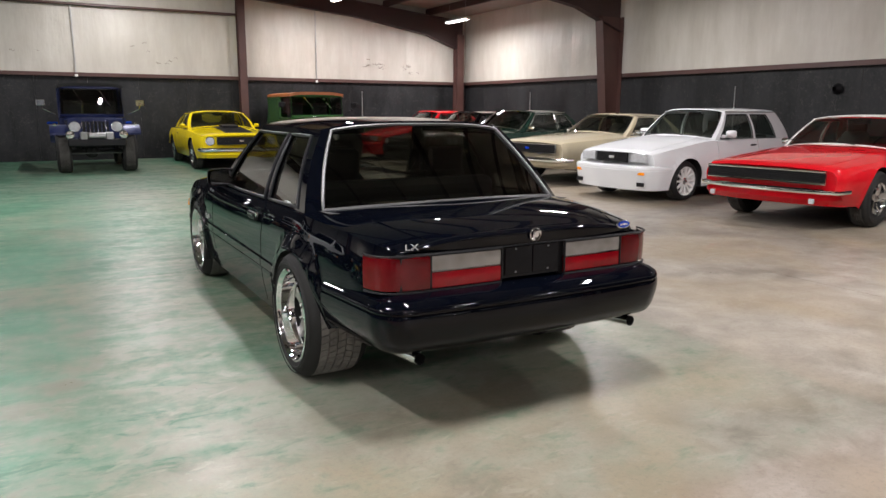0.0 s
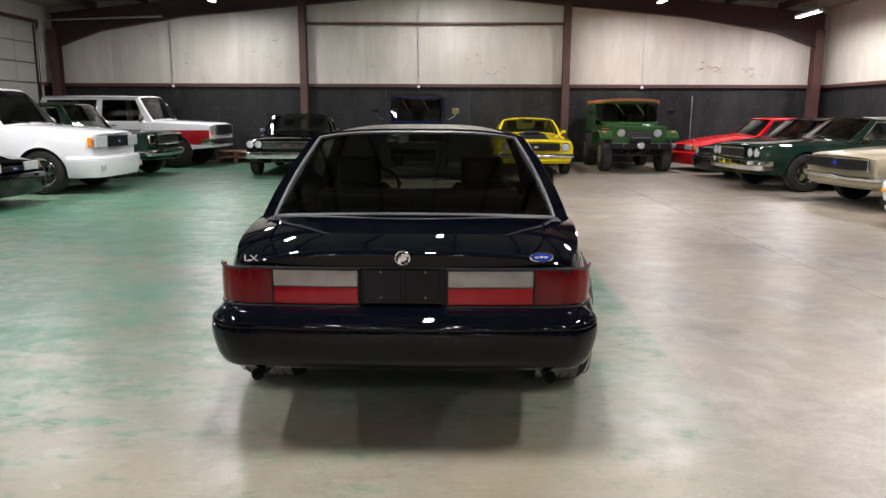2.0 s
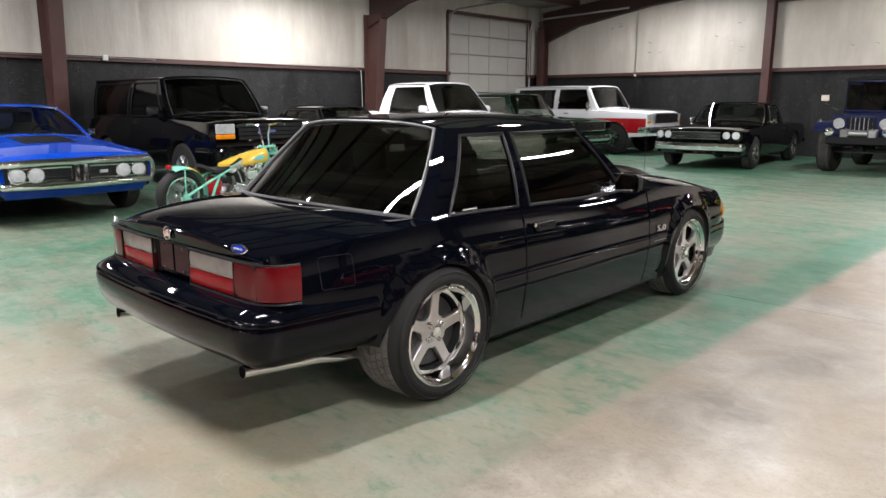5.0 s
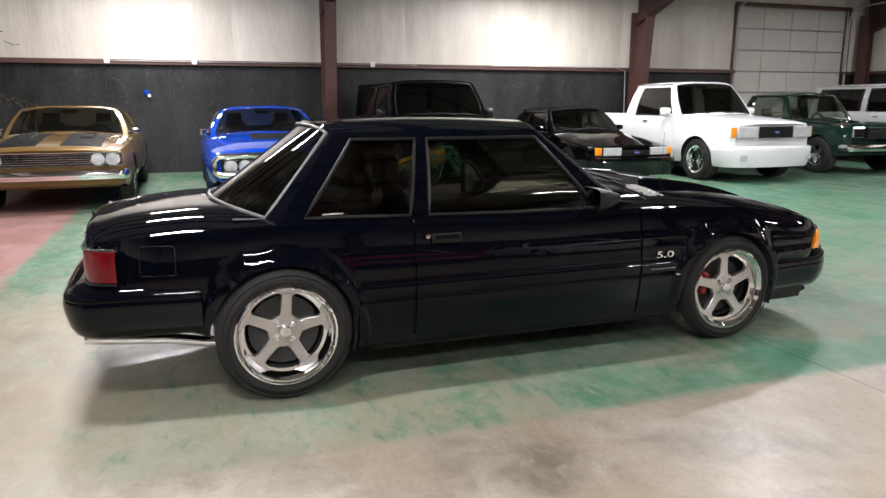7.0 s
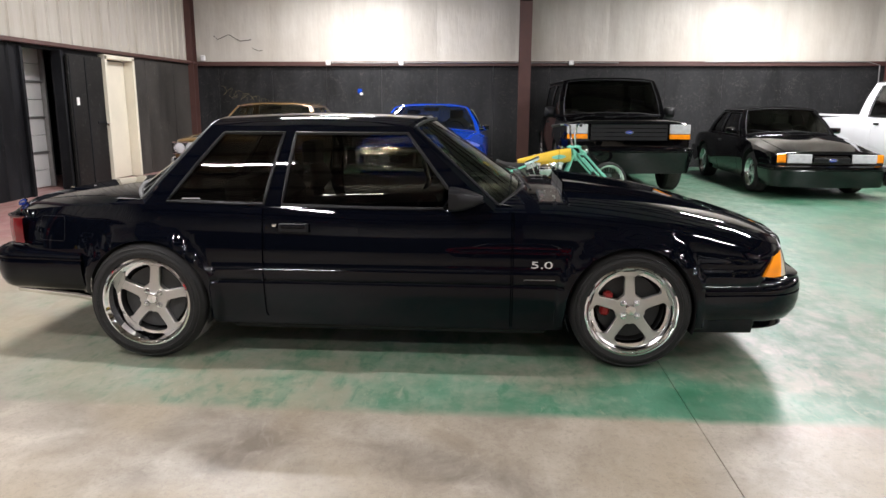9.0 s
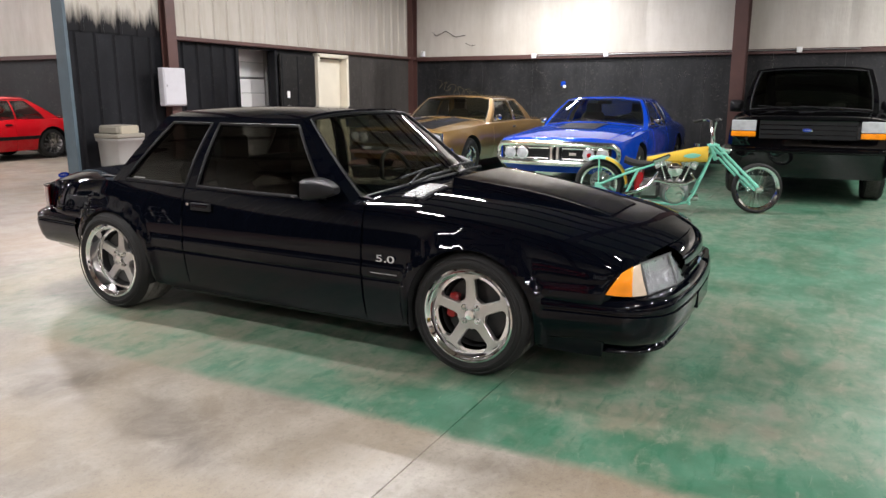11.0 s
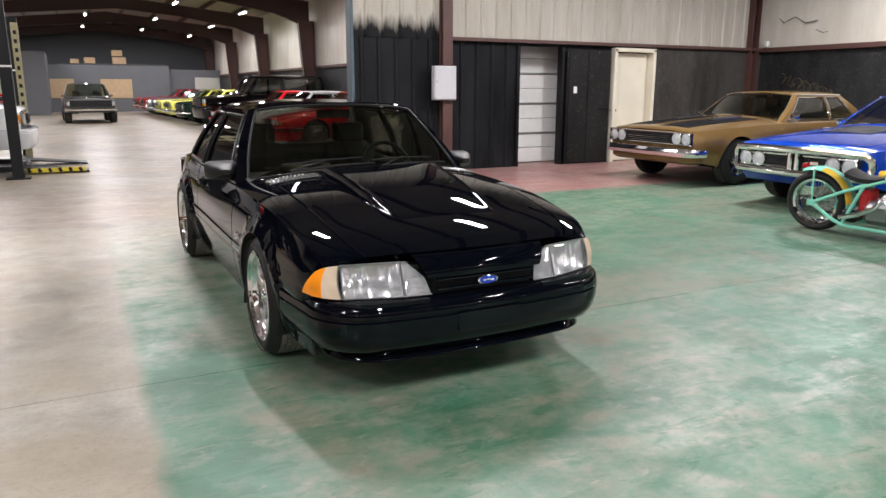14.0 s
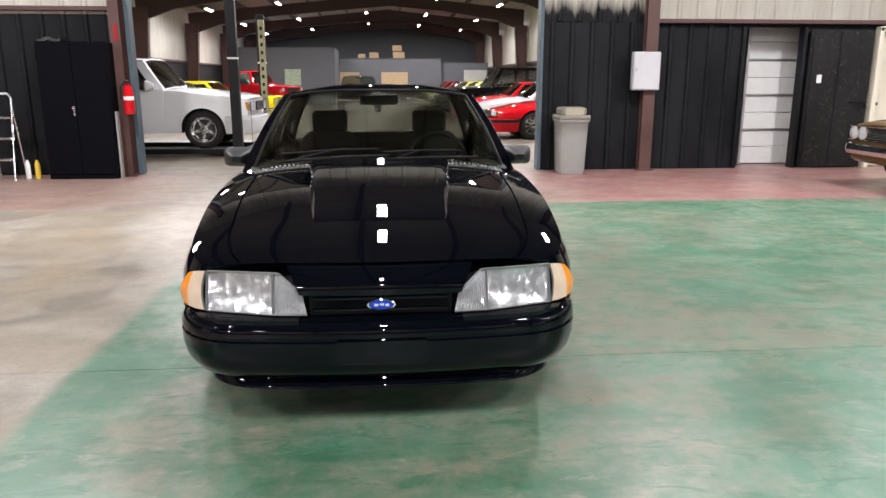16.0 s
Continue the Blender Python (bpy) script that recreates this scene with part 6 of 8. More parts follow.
# west row, facing the room
car, B, C = auto("pickup_truck", "white sport pickup truck with chrome five-spoke wheels", at(-8.3, 8.02, -90), "white", -2.75, 2.33, 3.04, 1.98, 1.8, 0.98, 0.4, -0.75, -0.95, belt=1.12, hood=1.17, nose=1.0, deck=1.14, tail=1.1,
     low=0.3, R=0.375, rim=0.24, tw=0.28, lift=0.05, nw=0.8, corner=0.3, wheel=("five", "chrome"), panes=[(0.7, 0.32, -0.55, -0.5)], glass="glass_dark",
     front=dict(grille=(0.72, 0.74, 0.92, 4, "trim_black", False), bar="trim_black", badge=True, rect=((0.6, 0.83, 0.4, 0.19, "lens_clear", "headlamp"), (0.83, 0.83, 0.1, 0.17, "lens_amber", "corner_lamp")), low=((0.0, 0.42, 0.7, 0.12, "trim_black", "air_intake"), (0.7, 0.45, 0.13, 0.1, "lens_clear", "fog_lamp"))),
     bump="white", bz=(0.4, 0.64), trim="trim_black", mirror=("white", (0.22, 0.12, 0.17)), fwb=0.12, rwb=0.05, crown=3.5, zwide=0.7, tumble=0.04)
part("tonneau_cover", Geo().box((0, -1.85, 1.145), (1.62, 1.65, 0.04), 0.015), M["white"], car, "white hard bed cover")
fox("coupe", "black two-door coupe with pale headlamps and alloy wheels", at(-8.43, 5.42, -90), "black_old", front=dict(fox_front, low=((0.0, 0.34, 0.32, 0.14, "grey_paint", "plate_panel"),)), glass="glass_dark")

auto("suv", "tall black two-door utility wagon with amber corner lamps", at(-8.7, 2.52, -89), "black_old", -2.28, 2.2, 2.66, 2.0, 1.8, 0.9, 0.38, -2.05, -2.2, belt=1.12, hood=1.17, nose=1.06, deck=1.12, tail=1.1, low=0.36, R=0.38, rim=0.2, tw=0.25,
     lift=0.04, wheel=("five_wide", "alu"), panes=[(0.62, 0.3, -0.5, -0.47), (-0.62, -0.59, -2.0, -1.95)], glass="glass_dark", bump="black_old", bz=(0.5, 0.72), trim="trim_black", mirror=("trim_black", (0.2, 0.1, 0.18)), fwb=0.1, rwb=0.03, wr=0.76,
     front=dict(grille=(1.12, 0.78, 1.02, 3, "black_old", False), bar="black_old", badge=True, rect=((0.75, 0.945, 0.3, 0.14, "lens_clear", "headlamp"), (0.75, 0.835, 0.3, 0.07, "lens_amber", "turn_lamp"))), zwide=0.75, crown=4.5)

blue, Bb, _ = auto("muscle_car", "bright blue fastback muscle car with a split chrome grille", at(-8.06, -0.5, -90), "blue", -2.6, 2.38, 2.92, 1.95, 1.35, 0.72, 0.02, -0.95, -1.95, belt=0.86, hood=0.94, nose=0.76, deck=0.97, tail=0.86, low=0.26, R=0.335, rim=0.19,
     lift=0.02, wheel=("five_wide", "chrome"), wr=0.62, panes=[(0.42, -0.05, -0.55, -0.5), (-0.62, -0.57, -0.95, -0.82)],
     front=dict(grille=(1.56, 0.46, 0.66, 2, "chrome", False), bar="trim_black", frame_r=0.012, split=True, rings=True, lamp_out=0.034, round=((0.66, 0.56, 0.078), (0.475, 0.56, 0.078)), mark="chrome", mark_x=-0.25), bump="loop", bz=(0.43, 0.5), tuck_up=0.15, bow=0.03, stripes=((-0.3, 0.3, 0.85, 1.6, "matte_black", 0.006),), rwb=0.35)

auto("muscle_car", "bronze gold muscle coupe with black hood stripes", at(-8.44, -3.36, -90), "gold", -2.65, 2.32, 2.946, 1.94, 1.36, 0.68, 0.02, -1.0, -1.7, belt=0.88, hood=0.96, nose=0.82, deck=0.97, tail=0.86, low=0.27, R=0.335, rim=0.19,
     lift=0.01, wheel=("five_wide", "chrome"), front=dict(grille=(1.74, 0.59, 0.76, 5, "chrome", False), lamp_out=0.026, round=((0.76, 0.675, 0.078), (0.585, 0.675, 0.078))), bz=(0.42, 0.55), bow=0.02, tuck_up=0.12,
     stripes=((-0.62, -0.14, 0.78, 2.2, "matte_black", 0.005), (0.14, 0.62, 0.78, 2.2, "matte_black", 0.005), (-0.46, -0.3, 0.95, 1.5, "grey_paint", 0.03), (0.3, 0.46, 0.95, 1.5, "grey_paint", 0.03)))

auto("pickup_truck", "dark green classic pickup truck with a chrome grille", at(-8.5, 11.15, -91), "green", -2.7, 2.2, 2.92, 1.95, 1.6, 0.75, 0.25, -0.75, -0.9, belt=0.98, hood=1.03, nose=0.92, deck=1.0, tail=0.95, low=0.33, R=0.36, rim=0.2, tw=0.24,
     lift=0.05, wheel=("five_wide", "chrome"), panes=[(0.5, 0.18, -0.6, -0.56)], front=dict(grille=(1.1, 0.66, 0.87, 4, "chrome", False), mark="chrome", rect=((0.74, 0.77, 0.26, 0.19, "chrome", "lamp_bezel"),), round=((0.74, 0.79, 0.085),)), bz=(0.46, 0.6), rwb=0.04, fwb=0.1)

suv, Bs, _ = auto("suv", "white utility wagon with a red side stripe and chrome grille", at(-8.35, 14.38, -90), "white", -2.35, 2.28, 2.7, 2.02, 1.83, 0.9, 0.42, -2.05, -2.25, belt=1.15, hood=1.2, nose=1.12, deck=1.15, tail=1.13, low=0.45, R=0.41, rim=0.2, tw=0.27,
     wheel=("steelie", "chrome"), panes=[(0.62, 0.34, -0.5, -0.47), (-0.65, -0.62, -1.95, -1.9)], glass="glass_dark", inner="red_interior", wr=0.78,
     front=dict(grille=(1.2, 0.84, 1.06, 4, "chrome", False), bar="chrome", rect=((0.79, 0.98, 0.2, 0.14, "lens_clear", "headlamp"), (0.79, 0.86, 0.2, 0.07, "lens_amber", "turn_lamp"))), bz=(0.58, 0.74), two_tone=(0.58, 0.95, "crimson"), zwide=0.8, crown=4.5, fwb=0.1, rwb=0.03, mirror=("chrome", (0.18, 0.08, 0.24)))

# north row, facing the room
ec, Be, _ = auto("pickup_car", "black classic car-based pickup with a wide chrome bumper", at(-3.66, 13.1, 184), "black_old", -2.65, 2.3, 2.92, 1.9, 1.38, 0.62, 0.05, -0.62, -0.78, belt=0.88, hood=0.95, nose=0.8, deck=0.93, tail=0.88, low=0.27, R=0.335, rim=0.19,
     lift=0.03, wheel=("five_wide", "chrome"), panes=[(0.32, -0.02, -0.5, -0.46)], front=dict(grille=(1.0, 0.6, 0.74, 4, "chrome", False), mark="chrome", round=((0.78, 0.68, 0.07), (0.6, 0.68, 0.07))), bz=(0.4, 0.55), rwb=0.06)
auto("muscle_car", "bright yellow fastback coupe with a black hood stripe", at(2.03, 13.62, 179), "yellow", -2.4, 2.34, 2.743, 1.82, 1.3, 0.62, -0.05, -0.85, -1.85, belt=0.85, hood=0.93, nose=0.78, deck=0.95, tail=0.87, low=0.24, R=0.33, rim=0.19,
     lift=0.02, wheel=("five_wide", "chrome"), front=dict(grille=(1.05, 0.56, 0.71, 4, "trim_black", False), bar="trim_black", mark="chrome", mark_x=0.0, round=((0.66, 0.635, 0.085),)), bz=(0.42, 0.51), stripes=((-0.3, 0.3, 0.7, 2.25, "matte_black", 0.005), (-0.17, 0.17, 0.95, 1.35, "trim_black", 0.06)), rwb=0.3, mirror=("yellow", (0.12, 0.09, 0.09)),
     panes=[(0.32, -0.12, -0.6, -0.56), (-0.68, -0.64, -1.05, -0.82)])

# east row, facing the room
auto("muscle_car", "bright red coupe with a white top and black grille", at(7.9, 1.12, 97), "red", -2.33, 2.28, 2.743, 1.84, 1.31, 0.66, 0.02, -0.85, -1.45, belt=0.84, hood=0.92, nose=0.76, deck=0.93, tail=0.84, low=0.25, R=0.335, rim=0.195, tw=0.22,
     lift=-0.01, wheel=("five_wide", "chrome"), roof_mat="soft_white", soft=True, front=dict(grille=(1.46, 0.565, 0.7, 6, "chrome", False), bar="trim_black", frame_r=0.013, low=((0.62, 0.36, 0.06, 0.06, "lens_clear", "turn_lamp"),)), bz=(0.43, 0.5))
auto("hatchback", "white boxy hatchback with a deep body kit and white wheels", at(7.78, 3.87, 95), "white", -1.85, 1.9, 2.475, 1.7, 1.4, 0.62, 0.05, -1.35, -1.75, belt=0.9, hood=0.95, nose=0.76, deck=0.92, tail=0.86, low=0.2, R=0.3, rim=0.215, tw=0.2,
     wheel=("ten", "white_plastic"), wr=0.58, panes=[(0.36, 0.0, -0.55, -0.5), (-0.63, -0.58, -1.22, -1.02)],
     front=dict(grille=(0.62, 0.58, 0.72, 4, "trim_black", False), bar="trim_black", mark="badge_white", rect=((0.5, 0.65, 0.28, 0.13, "lens_clear", "headlamp"),), low=((0.0, 0.3, 0.6, 0.05, "trim_black", "air_intake"), (0.6, 0.43, 0.16, 0.045, "lens_amber", "turn_lamp"), (0.62, 0.27, 0.13, 0.06, "trim_black", "brake_duct"))),
     bump="white", bz=(0.36, 0.54), trim="trim_black", mirror=("white", (0.18, 0.1, 0.12)), flare=0.03, rwb=0.05)
auto("muscle_car", "tan gold classic coupe with a black grille", at(8.3, 6.5, 97), "tan", -2.35, 2.2, 2.743, 1.86, 1.3, 0.64, 0.0, -0.85, -1.45, belt=0.85, hood=0.93, nose=0.78, deck=0.93, tail=0.84, low=0.26, R=0.335, rim=0.19,
     lift=0.02, wheel=("steelie", "chrome"), front=dict(grille=(1.45, 0.56, 0.72, 3, "chrome", False), bar="trim_black", mark="badge_blue", round=((0.6, 0.64, 0.075),)), bz=(0.42, 0.5))
auto("muscle_car", "dark green classic coupe with a heavy chrome bumper", at(7.8, 9.2, 97), "green", -2.6, 2.26, 2.845, 1.93, 1.36, 0.68, 0.0, -0.95, -1.6, belt=0.87, hood=0.95, nose=0.8, deck=0.96, tail=0.86, low=0.27, R=0.345, rim=0.2,
     lift=0.05, wheel=("five_wide", "chrome"), front=dict(grille=(0.86, 0.55, 0.72, 5, "chrome", False), bar="dark_metal", round=((0.76, 0.65, 0.075), (0.58, 0.65, 0.075))), bz=(0.38, 0.56))
fox("coupe", "black older two-door coupe with round grille lamps", at(8.0, 11.5, 97), "black_old", front=dict(grille=(0.8, 0.5, 0.62, 4, "chrome", False), round=((0.62, 0.57, 0.07),)), bump="black_old")
fox("coupe", "bright red two-door hatchback coupe", at(8.05, 13.75, 97), "red", gt=True, front=dict(grille=(0.5, 0.53, 0.6, 1, None, False), bar="red", rect=((0.45, 0.585, 0.34, 0.12, "lens_clear", "headlamp"), (0.68, 0.585, 0.13, 0.1, "lens_amber", "corner_lamp"))))

# the hall behind
old_fox = dict(band=True, grille=(0.56, 0.55, 0.66, 2, "trim_black", False), bar="trim_black", rect=((0.58, 0.6, 0.15, 0.11, "lens_clear", "headlamp"), (0.4, 0.6, 0.15, 0.11, "lens_clear", "inner_headlamp"), (0.71, 0.6, 0.06, 0.11, "lens_amber", "corner_lamp")))
fox("coupe", "red hatchback coupe with a black side band", at(-4.75, -12.75, -86), "red", gt=True, front=old_fox, wheel=("ten", "alu"), two_tone=(0.43, 0.5, "trim_black"))
fox("coupe", "white convertible coupe with a black air dam", at(-4.6, -15.95, -86), "white", front=dict(fox_front, band=True), glass="glass_dark", roof_mat="white")
fox("coupe", "red hatchback coupe parked in a row", at(-4.6, -18.9, -86), "red", gt=True)
auto("suv", "black utility wagon with bright windscreen", at(-4.6, -21.9, -86), "black_old", -2.28, 2.2, 2.66, 2.0, 1.85, 0.9, 0.38, -2.05, -2.2, belt=1.12, hood=1.17, nose=1.06, deck=1.12, tail=1.1, low=0.4, R=0.38, rim=0.2, tw=0.25,
     wheel=("five_wide", "alu"), panes=[(0.62, 0.3, -0.5, -0.47), (-0.62, -0.59, -2.0, -1.95)], bump="black_old", bz=(0.5, 0.72), trim="trim_black", fwb=0.1, rwb=0.03, wr=0.76,
     front=dict(grille=(1.12, 0.78, 1.02, 3, "black_old", False), bar="black_old", rect=((0.75, 0.945, 0.3, 0.14, "lens_clear", "headlamp"), (0.75, 0.835, 0.3, 0.07, "lens_amber", "turn_lamp"))), zwide=0.75, crown=4.5)


def classic(name, label, m, col, **k):
    return auto(name, label, m, col, -2.4, 2.3, 2.75, 1.84, 1.34, 0.64, 0.0, -0.9, -1.5, belt=0.86, hood=0.94, nose=0.8, deck=0.94, tail=0.85, low=0.26, R=0.33, rim=0.19, lift=0.05, wheel=("five_wide", "chrome"),
                front=dict(grille=(0.9, 0.56, 0.72, 3, "chrome", False), round=((0.66, 0.65, 0.08),)), bz=(0.42, 0.5), **k)


classic("classic_car", "dark green classic coupe in a row", at(-4.4, -24.9, -86), "green")
classic("classic_car", "pale yellow classic coupe in a row", at(-4.3, -27.9, -86), "lime")
classic("classic_car", "pale yellow classic coupe farther along the row", at(-4.2, -30.8, -86), "lime")
classic("classic_car", "pale blue grey classic coupe in a row", at(-4.1, -33.6, -86), "grey_paint")
classic("classic_car", "dark red classic coupe in a row", at(-4.0, -36.4, -86), "crimson")
classic("classic_car", "dark red classic coupe at the row's end", at(-3.9, -39.2, -86), "crimson")
auto("pickup_truck", "dark grey open-topped pickup facing the doorway", at(1.0, -29.3, 2), "grey_paint", -2.5, 2.3, 2.85, 1.95, 1.6, 0.7, 0.25, -0.7, -0.85, belt=0.98, hood=1.04, nose=0.95, deck=1.0, tail=0.95, low=0.38, R=0.38, rim=0.2, tw=0.25,
     wheel=("five_wide", "alu"), panes=[(0.46, 0.18, -0.55, -0.5)], front=dict(grille=(1.5, 0.66, 0.9, 3, "dark_metal", False), round=((0.78, 0.78, 0.08),), mark="trim_black"), bz=(0.5, 0.62), rwb=0.04, fwb=0.1)
auto("pickup_truck", "red classic pickup truck far down the hall", at(6.4, -33.5, 60), "red", -2.6, 2.3, 2.9, 1.95, 1.85, 0.75, 0.25, -0.75, -0.9, belt=1.15, hood=1.22, nose=1.1, deck=1.15, tail=1.1, low=0.4, R=0.38, rim=0.2, tw=0.25,
     wheel=("steelie", "chrome"), panes=[(0.5, 0.18, -0.6, -0.56)], front=dict(grille=(0.9, 0.8, 1.02, 4, "chrome", False), round=((0.74, 0.92, 0.09),)), bz=(0.52, 0.64), rwb=0.04, fwb=0.1)
classic("classic_car", "yellow classic coupe beside the lift", at(5.6, -20.5, 80), "yellow")
classic("classic_car", "grey classic coupe beside the lift", at(5.8, -17.2, 80), "white")

# ---------------------------------------------------------------- off-road wagons
def off_roader(label, m, col, style):
    """A short open-bodied off-road wagon on big tyres: style 'jeep' or 'cruiser'."""
    car = thing("off_roader", label, "off-road car", m)
    P = M[col]
    jeep = style == "jeep"
    R = 0.43
    wb, tr = (2.3, 0.62) if jeep else (2.28, 0.7)
    yf, yr = wb / 2, -wb / 2
    nose = 1.5 if jeep else 1.62
    # tub, with cut wheel openings, as a shell
    hw = 0.66 if jeep else 0.74
    g = Geo()
    prof = [(-1.75, 0.62), (-1.75, 1.12), (0.42, 1.12), (0.55, 1.12), (0.55, 0.55), (-0.62, 0.55), (-0.68, 0.95), (-1.55, 0.95), (-1.62, 0.62)]
    ring = [[(s * hw, y, z) for y, z in prof] for s in (-1, 1)]
    g.grid([ring[0] + [ring[0][0]], ring[1] + [ring[1][0]]])
    for r in ring:
        g.poly(r)
    part("tub", g, P, car, sharp=30)
    # hood
    def hood(u, v):
        y = lerp(0.5, nose, v)
        w = lerp(hw * 0.93, 0.52 if jeep else 0.55, v)
        x = lerp(-w, w, u)
        return Vector((x, y, 1.13 + 0.04 * (1 - (2 * u - 1) ** 4) - 0.05 * v))
    part("hood", slab(hood, 12, 8, (0, 0, -0.16)), P, car, sharp=40)
    # grille panel
    gp = part("grille_panel", Geo().box((0, nose, 0.9), (1.04 if jeep else 1.3, 0.06, 0.46 if jeep else 0.4), 0.03), P, car)
    if jeep:
        for k in range(7):
            part("grille_slot", Geo().box(((k - 3) * 0.075, nose + 0.028, 0.93), (0.045, 0.012, 0.28), 0.005), M["under"], gp)
            part("slot_rim", Geo().box(((k - 3) * 0.075 + 0.0375, nose + 0.034, 0.93), (0.014, 0.012, 0.28), 0.004), M["chrome"], gp)
    else:
        part("grille_mesh", Geo().box((0, nose + 0.028, 0.92), (0.62, 0.012, 0.15), 0.01), M["under"], gp)
        for k in range(3):
            part("grille_bar", Geo().box((0, nose + 0.036, 0.875 + 0.045 * k), (0.6, 0.01, 0.012), 0.003), M["steel"], gp)
    for s in (-1, 1):
        round_lamp(car, s * (0.4 if jeep else 0.43), nose + 0.03, 0.96 if jeep else 0.94, 0.1 if jeep else 0.09)
        # fenders
        def fender(u, v, s=s):
            y = lerp(0.5, nose + 0.05, v)
            x = s * lerp(0.5, hw + 0.2, u)
            drop = 0.16 * max(0, (v - 0.75) / 0.25) ** 2 + 0.35 * max(0, (0.16 - v) / 0.16) ** 1.2
            return Vector((x, y, 1.0 - drop))
        part("fender", slab(fender, 4, 14, (0, 0, -0.05)), P if jeep else M["olive"], car, sharp=40)
        if jeep:
            part("fender_flare", Geo().box((s * (hw + 0.13), yr, 1.0), (0.22, 0.95, 0.05), 0.02), M["blue"], car)
            part("turn_lamp", Geo().lathe([(0.001, 0.05), (0.03, 0.04), (0.035, 0)], 12, "y", (s * (hw + 0.1), nose - 0.05, 1.0)), M["chrome"], car)
        else:
            part("turn_lamp", Geo().box((s * (hw + 0.08), nose - 0.05, 0.96), (0.1, 0.06, 0.05), 0.015), M["orange"], car)
        d = wheel_meshes("mud " + style, R, 0.21, 0.27, "steelie", M["alu" if jeep else "steel"], 26)
        for y in (yf, yr):
            put_wheel(car, d, s * (tr + 0.14), y, R, 17 * s)
        # mirrors on arms
        g = Geo().tube([(s * 0.72, 0.55, 1.2), (s * 0.95, 0.6, 1.32), (s * 0.97, 0.6, 1.42)], 0.012, 6)
        arm = part("mirror_arm", g, M["chrome"] if jeep else M["trim_black"], car)
        part("mirror", Geo().box((s * 0.98, 0.6, 1.45), (0.17, 0.04, 0.13), 0.02), (M["chrome"] if s > 0 else M["gold_chrome"]) if jeep else M["trim_black"], arm)
        for y in (yf, yr):
            g = Geo()
            for k in range(3):
                g.box((s * 0.45, y, 0.52 + 0.02 * k), (0.06, 1.0 - 0.22 * k, 0.012), 0.003)
            part("leaf_spring", g, M["dark_metal"], car)
        part("rocker_bar", Geo().tube([(s * (hw + 0.05), -0.6, 0.5), (s * (hw + 0.05), 0.6, 0.5)], 0.035, 8), M["trim_black"], car)
    # chassis, axles, bumper, winch
    part("chassis", Geo().box((0.36, 0, 0.56), (0.08, 3.1, 0.12), 0.01).box((-0.36, 0, 0.56), (0.08, 3.1, 0.12), 0.01).box((0, -1.6, 0.56), (0.8, 0.08, 0.12), 0.01), M["under"], car)
    for y in (yf, yr):
        part("axle", Geo().tube([(-0.75, y, R), (0.75, y, R)], 0.05, 10).lathe([(0.001, -0.14), (0.1, -0.1), (0.14, 0), (0.1, 0.1), (0.001, 0.14)], 14, "y", (0.1, y, R)), M["dark_metal"], car)
    part("tie_rod", Geo().tube([(-0.7, yf + 0.14, R - 0.03), (0.7, yf + 0.14, R - 0.03)], 0.016, 6), M["steel"], car)
    b = part("front_bumper", Geo().box((0, nose + 0.2, 0.64), (1.1 if jeep else 1.4, 0.1, 0.16), 0.025), M["trim_black"], car)
    if jeep:
        part("winch", Geo().lathe([(0.001, -0.16), (0.07, -0.16), (0.07, 0.16), (0.001, 0.16)], 16, "x", (0, nose + 0.16, 0.77)).box((-0.24, nose + 0.16, 0.77), (0.16, 0.16, 0.17), 0.02).box((0.24, nose + 0.16, 0.77), (0.16, 0.16, 0.17), 0.02), M["steel"], b)
        for s in (-1, 1):
            part("spot_lamp", Geo().lathe([(0.001, 0.07), (0.07, 0.06), (0.085, 0.04), (0.06, 0.0), (0.01, -0.02)], 18, "y", (s * 0.5, nose + 0.2, 0.8)), M["chrome"], b)
    else:
        part("winch", Geo().box((0, nose + 0.2, 0.78), (0.5, 0.16, 0.14), 0.03), M["trim_black"], b)
        part("oval_plate", Geo().lathe([(0.001, 0.012), (0.08, 0.01), (0.085, 0)], 24, "y", (0, nose + 0.26, 0.66)), M["badge_white"], b)
        for s in (-1, 1):
            part("shackle", Geo().tube([(s * 0.4, nose + 0.27, 0.6), (s * 0.44, nose + 0.32, 0.64), (s * 0.4, nose + 0.27, 0.68)], 0.014, 6), M["steel"], b)
    # windscreen frame and top
    z0, z1 = (1.18, 1.78) if jeep else (1.16, 1.68)
    lean = 0.06
    fw = hw * 0.95
    fr = [(-fw, 0.5, z0), (fw, 0.5, z0), (fw * 0.97, 0.5 - lean, z1), (-fw * 0.97, 0.5 - lean, z1)]
    ws = part("windscreen_frame", Geo().tube(fr, 0.035, 8, closed=True), P, car)
    part("windscreen", Geo().poly(fr), M["glass"], ws)
    for s in (-1, 1):
        part("wiper", Geo().tube([(s * 0.25 + 0.1, 0.5 - lean + 0.06, z1 - 0.04), (s * 0.25 - 0.12, 0.53, z0 + 0.2)], 0.008, 5), M["chrome"], ws)
    top_mat = M["trim_black"] if jeep else M["orange"]
    def top(u, v):
        x = lerp(-fw - 0.02, fw + 0.02, u)
        return Vector((x, lerp(0.5 - lean + 0.06, -1.72, v), z1 + 0.05 + 0.05 * (1 - (2 * u - 1) ** 4)))
    roof = part("soft_top" if jeep else "hard_top", slab(top, 10, 8, (0, 0, -0.07)), top_mat, car, sharp=40)
